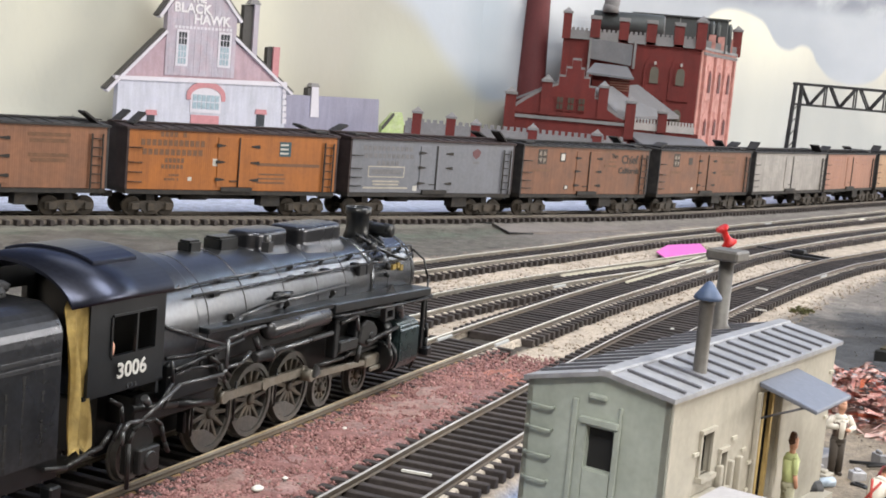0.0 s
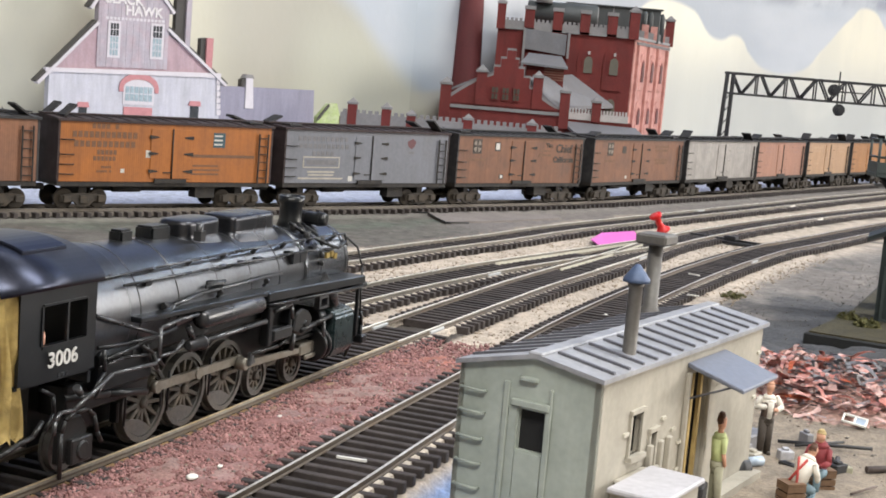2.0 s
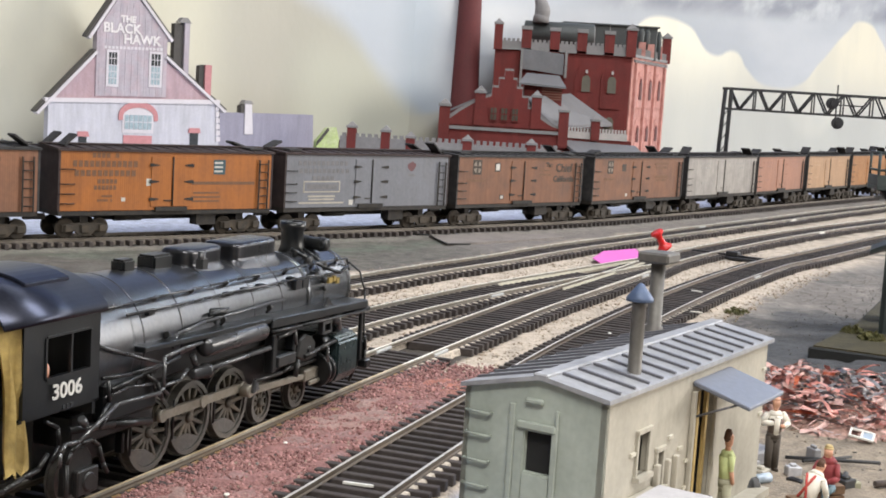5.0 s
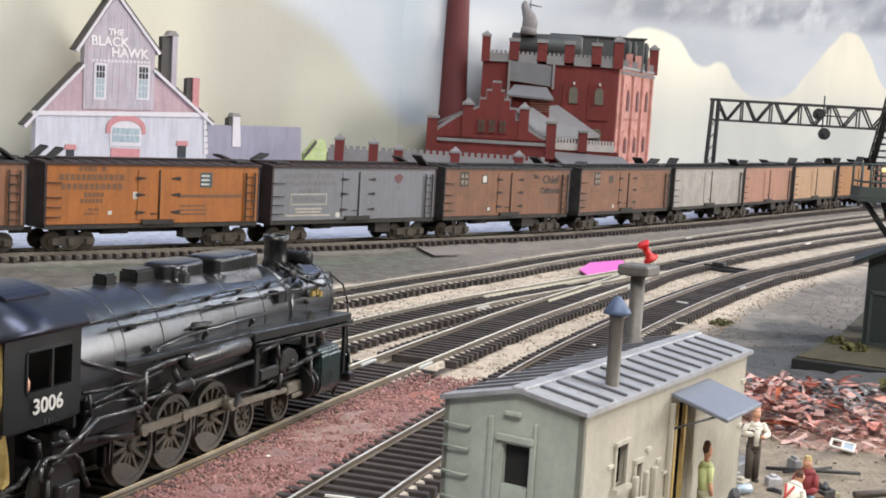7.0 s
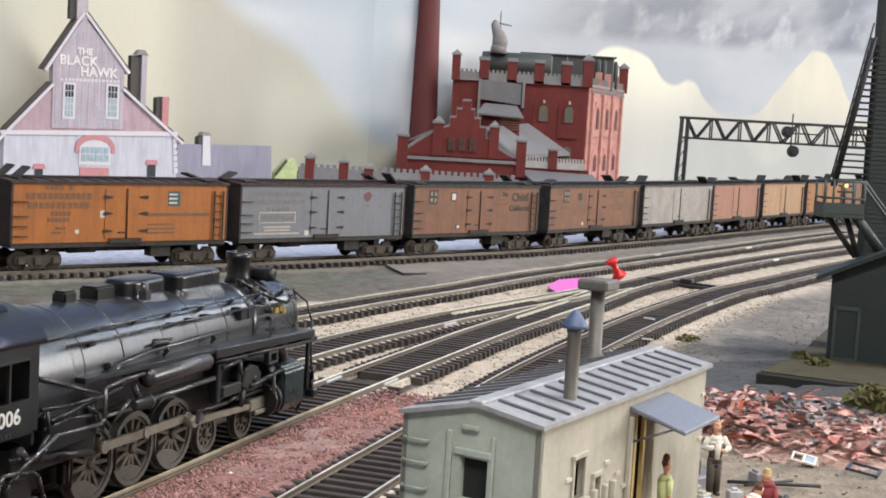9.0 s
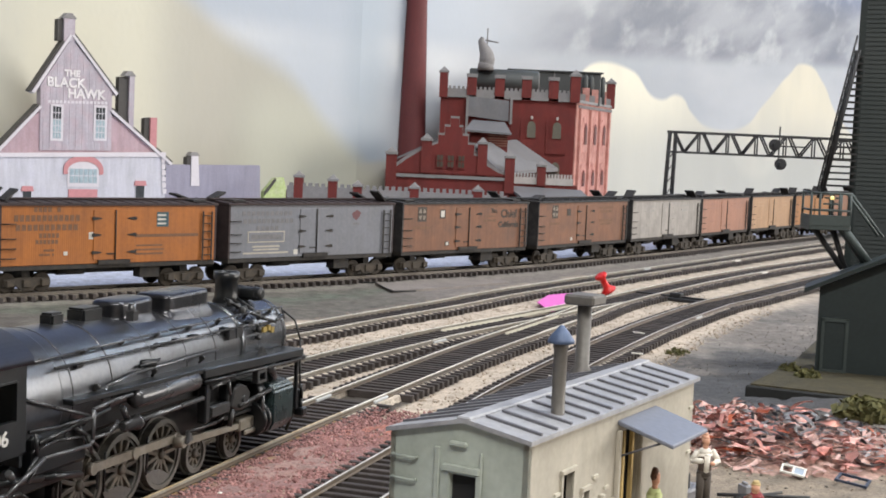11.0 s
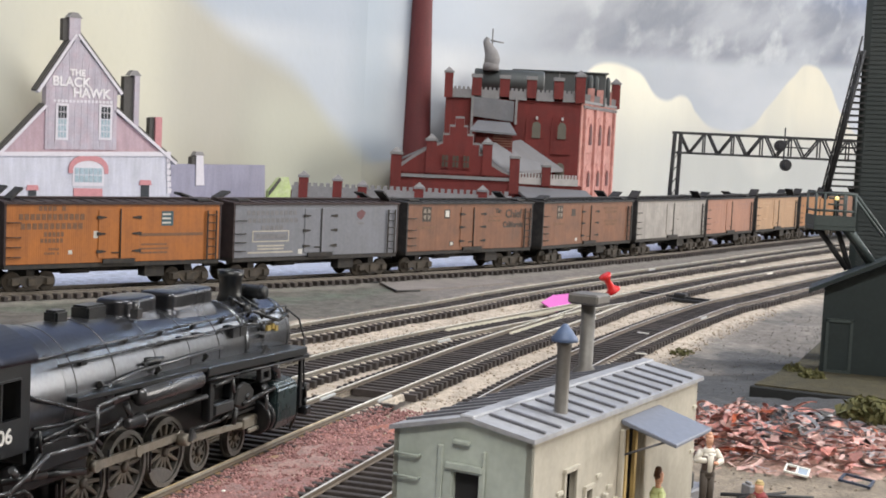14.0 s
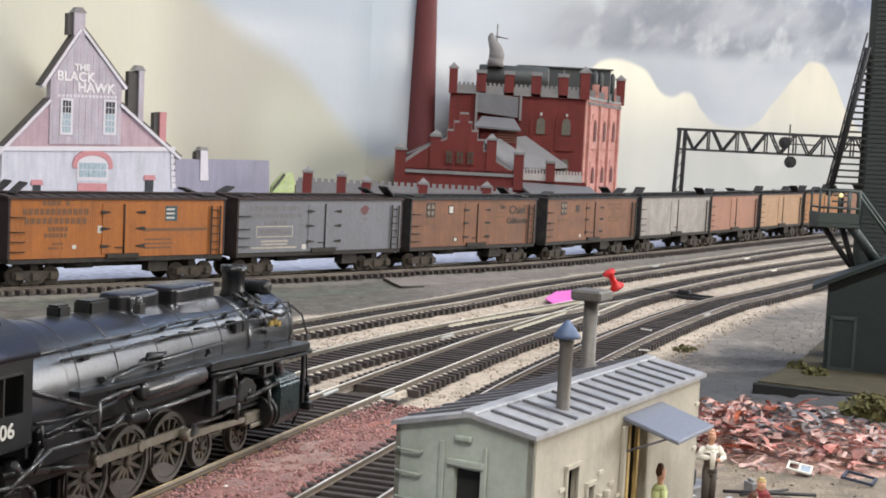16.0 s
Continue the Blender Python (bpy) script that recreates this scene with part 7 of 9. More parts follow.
    lathe(bm, [(0.0110, 0.028), (0.0122, 0.029), (0.0122, 0.098), (0.0110, 0.099)], (0, 1.410, 0.1500 + Z), "x", 24)
    part("roof_tank", bm, TANKD, e, "dark horizontal roof tank")
    bm = bmesh.new()
    C(bm, (0.0985, 1.410, 0.1500 + Z), (0.0996, 1.410, 0.1500 + Z), 0.0108, seg=24)
    part("tank_end", bm, STONE, e, "pale round end of the roof tank")
    box_part("roof_house", (0.0710, 0.1680, 1.4480, 1.4750, 0.1300 + Z, 0.1640 + Z), TANKD, e, "long dark roof house", 0.0008)
    box_part("roof_house_lid", (0.0690, 0.1700, 1.4460, 1.4770, 0.1640 + Z, 0.1655 + Z), TANKD, e)
    for x in (0.0960, 0.1180, 0.1400):
        box_part("seam", (x, x + 0.0010, 1.4472, 1.4481, 0.1320 + Z, 0.1635 + Z), STONE, e)
    for i in range(4):
        bm = bmesh.new()
        lathe(bm, [(0.0030, 0.132 + Z), (0.0030, 0.158 + Z), (0.0012, 0.162 + Z)], (0.150 + i * 0.0075, 1.435 + i * 0.012, 0), "z", 10)
        part("vent_pipe", bm, TANKD, e)
    bm = bmesh.new()
    lathe(bm, [(0.0085, 0.160 + Z), (0.0080, 0.166 + Z), (0.0072, 0.168 + Z)], (0.0440, 1.400, 0), "z", 16)
    bend = smooth_line([(0.0445, 0.166), (0.0450, 0.171), (0.0440, 0.177), (0.0410, 0.183), (0.0385, 0.189), (0.0400, 0.1935)], 0.0008)
    girth = np.interp(np.linspace(0, 1, len(bend)), (0, 0.2, 0.42, 0.65, 0.85, 1), (0.0075, 0.0080, 0.0068, 0.0048, 0.0034, 0.0018))
    hoops = []
    for (x, z), d, w in zip(bend, np.gradient(bend, axis=0), girth):
        d = d / np.hypot(*d)
        hoops.append([bm.verts.new((x + w * math.cos(k) * d[1], 1.400 + w * math.sin(k), z - w * math.cos(k) * d[0] + Z)) for k in (2 * math.pi * i / 14 for i in range(14))])
    for a, b in zip(hoops, hoops[1:]):
        for i in range(14):
            bm.faces.new((a[i], a[(i + 1) % 14], b[(i + 1) % 14], b[i])).smooth = True
    bm.faces.new(hoops[-1])
    cowl = part("roof_cowl", bm, STONE, e, "grey curved roof cowl")
    rod_part("vane_arm", [(0.0425, 1.400, 0.1905 + Z), (0.0560, 1.400, 0.1885 + Z)], 0.0008, STONE, cowl)
    rod_part("vane_post", [(0.0445, 1.400, 0.182 + Z), (0.0445, 1.400, 0.2025 + Z)], 0.0007, STONE, cowl)
    # front wing with stepped gable
    box_part("wing", (-0.0470, 0.0680, 1.2800, 1.3690, 0, 0.0560 + Z), BRICKRED, e)
    g = [(-0.0450, 0.056), (0.0660, 0.056), (0.0560, 0.059), (0.0440, 0.066), (0.0400, 0.074), (0.0330, 0.074), (0.0330, 0.084), (0.0270, 0.084), (0.0270, 0.092), (0.0215, 0.092), (0.0215, 0.1000), (0.0180, 0.1000), (0.0180, 0.1080), (0.0100, 0.1080), (0.0100, 0.1000), (0.0050, 0.1000), (0.0050, 0.092), (-0.0010, 0.092), (-0.0010, 0.084), (-0.0150, 0.078), (-0.0300, 0.068)]
    slab("stepped_gable", [(x, z + Z) for x, z in g], e, 1.2790, 1.2840, BRICKRED)
    slab("gable_coping", [(0.0140 + (x - 0.0140) * 1.05, z + Z + 0.0020) for x, z in g], e, 1.2796, 1.2850, STONE)
    turret(e, -0.0440, 1.282, 0.0000, 0.0720 + Z, 0.0050)
    turret(e, -0.0115, 1.282, 0.0560 + Z, 0.0860 + Z, 0.0048)
    turret(e, 0.0410, 1.282, 0.0560 + Z, 0.0850 + Z, 0.0045)
    turret(e, 0.0672, 1.282, 0.0400 + Z, 0.0730 + Z, 0.0045)
    box_part("string_course", (-0.0480, 0.0685, 1.2782, 1.2805, 0.0515 + Z, 0.0545 + Z), STONE, e)
    for x in (0.0015, 0.0115, 0.0215):
        w = box_part("window", (x - 0.0036, x + 0.0036, 1.2778, 1.2795, 0.0610 + Z, 0.0740 + Z), BRICKRED, e)
        for i in (0, 1):
            for j in (0, 1):
                box_part("pane", (x - 0.0028 + i * 0.0031, x - 0.0003 + i * 0.0031, 1.2774, 1.2780, 0.0622 + j * 0.0060 + Z, 0.0672 + j * 0.0060 + Z), PANEBROWN, w)
    # wing roof: slopes to both sides of a ridge running back
    for pts in ([(0.0140, 0.0960), (-0.0460, 0.0660), (-0.0460, 0.0640), (0.0140, 0.0935)],):
        slab("wing_roof", [(x, z + Z) for x, z in pts], e, 1.2845, 1.3690, ROOFGREY)
    bm = bmesh.new()
    lo = [bm.verts.new((x, y, z + Z)) for x, y, z in ((0.0300, 1.2845, 0.0845), (0.0770, 1.366, 0.0910), (0.1200, 1.366, 0.0640), (0.0590, 1.2845, 0.0600))]
    hi = [bm.verts.new((v.co.x, v.co.y, v.co.z - 0.003)) for v in lo]
    bm.faces.new(lo)
    bm.faces.new(hi[::-1])
    for i in range(4):
        bm.faces.new((lo[i], hi[i], hi[(i + 1) % 4], lo[(i + 1) % 4]))
    part("wing_roof", bm, ROOFGREY, e, "pale grey sloping roof")
    # louvred roof house and sloping hoist roof
    box_part("louvre_house", (0.0300, 0.0660, 1.3200, 1.3680, 0.0700 + Z, 0.0975 + Z), BRICKRED, e)
    for i in range(6):
        box_part("louvre", (0.0470, 0.0655, 1.3188, 1.3202, 0.0835 + i * 0.0024 + Z, 0.0848 + i * 0.0024 + Z), LOUVRE, e)
    bm = bmesh.new()
    lo = [bm.verts.new((x, y, z + Z)) for x, y, z in ((0.0240, 1.312, 0.0985), (0.0690, 1.312, 0.0965), (0.0640, 1.352, 0.1075), (0.0320, 1.352, 0.1085))]
    hi = [bm.verts.new((v.co.x, v.co.y, v.co.z - 0.0018)) for v in lo]
    bm.faces.new(lo)
    bm.faces.new(hi[::-1])
    for i in range(4):
        bm.faces.new((lo[i], hi[i], hi[(i + 1) % 4], lo[(i + 1) % 4]))
    part("house_roof", bm, ROOFGREY, e)
    slab("hoist_roof", [(0.0265, 0.1125 + Z), (0.0680, 0.1085 + Z), (0.0680, 0.1290 + Z), (0.0265, 0.1320 + Z)], e, 1.3640, 1.3685, ROOFGREY)
    for x in (0.0252, 0.0690):
        box_part("pilaster", (x, x + 0.0024, 1.3630, 1.3690, (0.0900 if x < 0.05 else 0.1060) + Z, 0.1325 + Z), STONE, e)
    # low range beside the wing, with balustrade
    slab("low_range", [(0.0690, 0.0), (0.1330, 0.0), (0.1330, 0.0490 + Z), (0.0690, 0.0490 + Z)], e, 1.3000, 1.3690, BRICKRED)
    box_part("parapet", (0.0690, 0.1290, 1.2990, 1.3010, 0.0490 + Z, 0.0555 + Z), BALUST, e, "pale low parapet")
    merlons(e, 0.0695, 0.1285, 1.2990, 0.0555 + Z, 20, 0.0038, depth=0.002, m=BALUST)
    turret(e, 0.0985, 1.301, 0.0480 + Z, 0.0660 + Z, 0.0042)
    bm = bmesh.new()
    lo = [bm.verts.new((x, y, z + Z)) for x, y, z in ((0.0660, 1.2985, 0.0470), (0.1370, 1.2985, 0.0455), (0.1480, 1.2450, 0.0330), (0.0840, 1.2450, 0.0340))]
    hi = [bm.verts.new((v.co.x, v.co.y, v.co.z - 0.0022)) for v in lo]
    bm.faces.new(lo[::-1])
    bm.faces.new(hi)
    for i in range(4):
        bm.faces.new((lo[i], lo[(i + 1) % 4], hi[(i + 1) % 4], hi[i]))
    part("lean_to_roof", bm, ROOFGREY, e)
    box_part("lean_to_wall", (0.0860, 0.1400, 1.2520, 1.2990, 0, 0.0330 + Z), BRICKDARK, e)
    # yard wall with battlements and piers
    box_part("yard_wall", (-0.1330, 0.0620, 1.2000, 1.2060, 0, 0.0375 + Z), BRICKDARK, e)
    slab("yard_roof", [(-0.132, 0.0310 + Z), (0.062, 0.0310 + Z), (0.062, 0.0402 + Z), (-0.132, 0.0415 + Z)], e, 1.1985, 1.2070, STONE)
    merlons(e, -0.131, 0.060, 1.199, 0.0400 + Z, 34, 0.0044)
    for x, z in ((-0.1220, 0.0490), (-0.0920, 0.0470), (-0.0700, 0.0430), (-0.0200, 0.0435), (0.0360, 0.0435)):
        turret(e, x, 1.202, 0.0, z + Z, 0.0040)
    # tall chimney
    bm = bmesh.new()
    lathe(bm, [(0.0152, 0), (0.0148, 0.070), (0.0128, 0.140), (0.0104, 0.225), (0.0092, 0.300), (0.0108, 0.302), (0.0108, 0.312), (0.0088, 0.314)], (-0.0285, 1.395, 0), "z", 28)
    part("chimney_shaft", bm, STACKM, e, "tall round dark red chimney")


brewery()


# ---- signal gantry over the far tracks ----
STEELD = mat("dark_girder", (0.030, 0.030, 0.032), 0.6, 0.2, 0.25, 90, 900, 0.1)


def gantry():
    e = thing("signal_gantry", pose(0, 1.6, -0.0042), "black lattice signal gantry spanning the far tracks", "gantry")
    Z = 0.0042
    x0, x1, zt, zb = 0.270, 0.640, 0.110, 0.084
    for y in (-0.006, 0.006):
        box_part("chord", (x0 - 0.003, x1, y - 0.0014, y + 0.0014, zt + Z - 0.003, zt + Z), STEELD, e)
        box_part("chord", (x0, x1, y - 0.0012, y + 0.0012, zb + Z, zb + Z + 0.0026), STEELD, e)
        n = 11
        w = (x1 - x0) / n
        for i in range(n):
            a = x0 + i * w
            rod_part("strut", [(a + 0.005, y, zt + Z - 0.002), (a + w * 0.5, y, zb + Z + 0.001)], 0.0011, STEELD, e, seg=6)
            rod_part("strut", [(a + w * 0.5, y, zb + Z + 0.001), (a + w, y, zt + Z - 0.002)], 0.0011, STEELD, e, seg=6)
            rod_part("post", [(a + w, y, zb + Z), (a + w, y, zt + Z - 0.002)], 0.0009, STEELD, e, seg=6)
    for dx in (0.0, 0.0075):
        for y in (-0.006, 0.006):
            rod_part("leg", [(x0 - 0.001 + dx * 0.9 + 0.0005, y, zt + Z), (x0 - 0.0045 + dx * 1.25, y, 0)], 0.0014, STEELD, e, seg=6)
    for i in range(6):
        z = 0.006 + i * 0.0135
        rod_part("lattice", [(x0 - 0.004, -0.006, z + Z), (x0 + 0.005, -0.006, z + 0.0135 + Z)], 0.0006, STEELD, e, seg=5)
    for x, z in ((0.3905, 0.0985), (0.3985, 0.0765)):
        bm = bmesh.new()
        C(bm, (x, -0.011, z + Z), (x, -0.0075, z + Z), 0.0068, seg=20)
        C(bm, (x, -0.015, z + Z), (x, -0.011, z + Z), 0.0030, seg=14)
        s = part("signal_head", bm, STEELD, e, "round black signal disc")
        box_part("backing", (x - 0.002, x + 0.002, -0.0075, 0.0, z - 0.005 + Z, z + 0.005 + Z), STEELD, s)
    rod_part("mast", [(0.3960, -0.008, 0.070 + Z), (0.3960, -0.008, 0.1200 + Z)], 0.0009, STEELD, e)
    box_part("walkway", (0.395, 0.425, -0.012, -0.006, zb + 0.0125 + Z, zb + 0.0140 + Z), STEELD, e)


gantry()


# ---- dark green timber tower with hut, stairs and platform ----
TOWERM = mat("dark_green_boards", (0.016, 0.025, 0.026), 0.6, 0, 0.2, 40, 700, 0.1, 0.0002, (0.022, 0.032, 0.032), 0.5)
TOWERG = mat("grey_green_steel", (0.065, 0.083, 0.082), 0.55, 0.1, 0.15, 60, 700, 0.1)
TOWERT = mat("dark_green_trim", (0.045, 0.060, 0.058), 0.6, 0, 0.2, 60, 700, 0.1)
SLABM = mat("dark_plinth", (0.017, 0.018, 0.018), 0.8, 0, 0.3, 60, 900, 0.3)
TURF = mat("olive_turf", (0.050, 0.043, 0.024), 0.95, 0, 0.4, 120, 1200, 0.6, 0.001, (0.085, 0.072, 0.035), 0.6)
GLOW = bpy.data.materials.new("lamp_glow")
GLOW.use_nodes = True
GLOW.node_tree.nodes["Principled BSDF"].inputs["Emission Color"].default_value = (1.0, 0.72, 0.12, 1)
GLOW.node_tree.nodes["Principled BSDF"].inputs["Emission Strength"].default_value = 1.0


def tower():
    e = thing("timber_tower", pose(0, 0, -0.0055), "dark green boarded tower with a gabled hut, stairs and platform", "tower")
    Z = 0.0055
    bm = bmesh.new()
    PR(bm, [(0.1205, 0.511), (0.166, 0.4895), (0.290, 0.434), (0.310, 0.66), (0.190, 0.66), (0.152, 0.568)], "z", 0, Z)
    part("plinth", bevel(bm, 0.0006), SLABM, e, "dark flat plinth")
    bm = bmesh.new()
    PR(bm, [(0.1225, 0.5115), (0.166, 0.4910), (0.289, 0.436), (0.308, 0.658), (0.191, 0.658), (0.153, 0.568)], "z", Z, Z + 0.0006)
    part("turf", bm, TURF, e, "olive scatter turf")
    # hut with gable towards the yard, turned a little from the plinth's edge
    turn = Matrix.Translation((0.1575, 0.55, 0)) @ Matrix.Rotation(radians(-17), 4, "Z") @ Matrix.Translation((-0.1575, -0.55, 0))

    def turned(ob):
        ob.matrix_local = turn
        return ob

    ax, az = 0.2050, 0.0570
    bm = bmesh.new()
    PR(bm, [(0.1575, Z), (0.2525, Z), (0.2525, 0.0345 + Z), (ax, az + Z), (0.1575, 0.0345 + Z)], "y", 0.5500, 0.5640)
    turned(part("hut_wall", bm, TOWERM, e))
    for k in (-1, 1):
        xe = ax + k * 0.0535
        turned(slab("hut_roof", [(ax, az + Z + 0.0008), (xe, 0.0325 + Z), (xe, 0.0343 + Z), (ax, az + Z + 0.0028)], e, 0.5450, 0.5680, TOWERM))
    d = turned(box_part("door", (0.1600, 0.1690, 0.5492, 0.5501, 0.0005 + Z, 0.0215 + Z), TOWERM, e))
    for dims in ((0.1592, 0.1604, 0.0005, 0.0225), (0.1686, 0.1698, 0.0005, 0.0225), (0.1592, 0.1698, 0.0212, 0.0226), (0.1604, 0.1686, 0.0000, 0.0016)):
        box_part("door_trim", (dims[0], dims[1], 0.5486, 0.5500, dims[2] + Z, dims[3] + Z), TOWERT, d)
    # tower shaft with overlapping boards
    x0, y0 = 0.1665, 0.5840
    turned(box_part("shaft", (x0, x0 + 0.018, y0, y0 + 0.018, Z, 0.190 + Z), TOWERM, e))
    bm = bmesh.new()
    PR(bm, [(-0.0005, 0), (0.0001, 0), (0.0001, 0.0018), (-0.0001, 0.0018)], "x", x0 + 0.0004, x0 + 0.0178)
    mesh_b = finish("board", bm, TOWERM)
    for i in range(77):
        o = new("board", mesh_b)
        o.parent, o.matrix_local = e, turn @ Matrix.Translation((0, y0 - 0.0001, 0.042 + i * 0.0019 + Z))
    turned(box_part("corner_board", (x0 - 0.0006, x0 + 0.0022, y0 - 0.0010, y0 + 0.0006, 0.040 + Z, 0.190 + Z), TOWERM, e))
    # long stair up the flank
    for y in (0.5760, 0.5800):
        bm = bmesh.new()
        for a, b, r in ((((0.1628, y, 0.070 + Z)), ((0.1750, y, 0.1330 + Z)), 0.0008),):
            C(bm, a, b, r, seg=6)
        part("stringer", bm, STEELD, e)
    rod_part("handrail", [(0.1612, 0.5765, 0.074 + Z), (0.1738, 0.5765, 0.1390 + Z)], 0.0004, STEELD, e)
    for i in range(12):
        f = i / 12
        rod_part("baluster", [(0.1630 + 0.0120 * f, 0.5765, 0.0705 + 0.0620 * f + Z), (0.1618 + 0.0120 * f, 0.5765, 0.0760 + 0.0625 * f + Z)], 0.0003, STEELD, e, seg=5)
    for i in range(22):
        f = i / 22
        x, z = 0.1635 + 0.0117 * f, 0.0725 + 0.0600 * f
        box_part("tread", (x, 0.1768, 0.5760, 0.5800, z + Z, z + 0.0008 + Z), STEELD, e)
    # platform with railings
    box_part("platform", (0.1520, 0.1690, 0.5520, 0.5660, 0.0580 + Z, 0.0598 + Z), TOWERG, e, bev=0.0002)
    for x in (0.1525, 0.1560, 0.1640, 0.1685):
        for y in (0.5525, 0.5655):
            rod_part("rail_post", [(x, y, 0.0598 + Z), (x, y, 0.0730 + Z)], 0.0005, TOWERG, e, seg=6)
    for z in (0.0660, 0.0730):
        rod_part("rail", [(0.1525, 0.5655, z + Z), (0.1525, 0.5525, z + Z), (0.1690, 0.5525, z + Z)], 0.0005, TOWERG, e, seg=6)
    for i in range(5):
        box_part("step", (0.1590 + i * 0.0003, 0.1655 + i * 0.0003, 0.5600, 0.5620, 0.0605 + i * 0.0025 + Z, 0.0612 + i * 0.0025 + Z), TOWERG, e)
    for dims in ((0.1520, 0.1685, 0.5518, 0.5528, 0.0598, 0.0640), (0.1520, 0.1530, 0.5528, 0.5660, 0.0598, 0.0640)):
        box_part("kick_board", (*dims[:4], dims[4] + Z, dims[5] + Z), TOWERG, e)
    # lower stair down to the hut roof
    for y in (0.5540, 0.5600):
        rod_part("stringer", [(0.1660, y, 0.0600 + Z), (0.1790, y, 0.0440 + Z)], 0.0015, TOWERG, e)
        rod_part("handrail", [(0.1690, y, 0.0730 + Z), (0.1830, y, 0.0560 + Z)], 0.0006, TOWERG, e)
    for i in range(7):
        f = i / 7
        box_part("tread", (0.1668 + 0.0120 * f, 0.1690 + 0.0120 * f, 0.5540, 0.5600, 0.0582 - 0.0145 * f + Z, 0.0588 - 0.0145 * f + Z), TOWERG, e)
    for x0, x1 in ((0.1560, 0.1690), (0.1640, 0.1700)):
        rod_part("brace", [(x0, 0.5600, 0.0585 + Z), (x1, 0.5600, 0.0420 + Z)], 0.0012, STEELD, e)
    bm = bmesh.new()
    lathe(bm, [(0.0005, 0.0704 + Z), (0.0008, 0.0707 + Z), (0.0008, 0.0716 + Z), (0.0003, 0.0720 + Z)], (0.1610, 0.5530, 0), "z", 10)
    part("lamp", bm, GLOW, e, "small lit yellow lamp")


tower()

# ---- scrap heap ----
SCRAP = [mat("scrap_red", (0.70, 0.33, 0.28), 0.55, 0, 0.3, 200, 900, 0.1, 0.0002, (0.58, 0.32, 0.28), 0.6, rnd=0.3),
         mat("scrap_pale_red", (0.80, 0.55, 0.49), 0.6, 0, 0.3, 200, 900, 0.1, 0.0002, (0.48, 0.27, 0.24), 0.6, rnd=0.3),
         mat("scrap_grey", (0.34, 0.34, 0.36), 0.5, 0.1, 0.3, 200, 900, 0.1, 0.0002, (0.36, 0.35, 0.35), 0.6, rnd=0.35),
         mat("scrap_dark", (0.075, 0.06, 0.055), 0.6, 0.1, 0.3, 200, 900, 0.1, rnd=0.4),
         mat("scrap_orange", (0.52, 0.12, 0.045), 0.5, 0, 0.25, 200, 900, 0.1, rnd=0.2)]
HEAPM = mat("scrap_heap_core", (0.48, 0.31, 0.26), 0.85, 0, 0.4, 200, 900, 0.6, 0.0006, (0.17, 0.13, 0.11), 0.7)


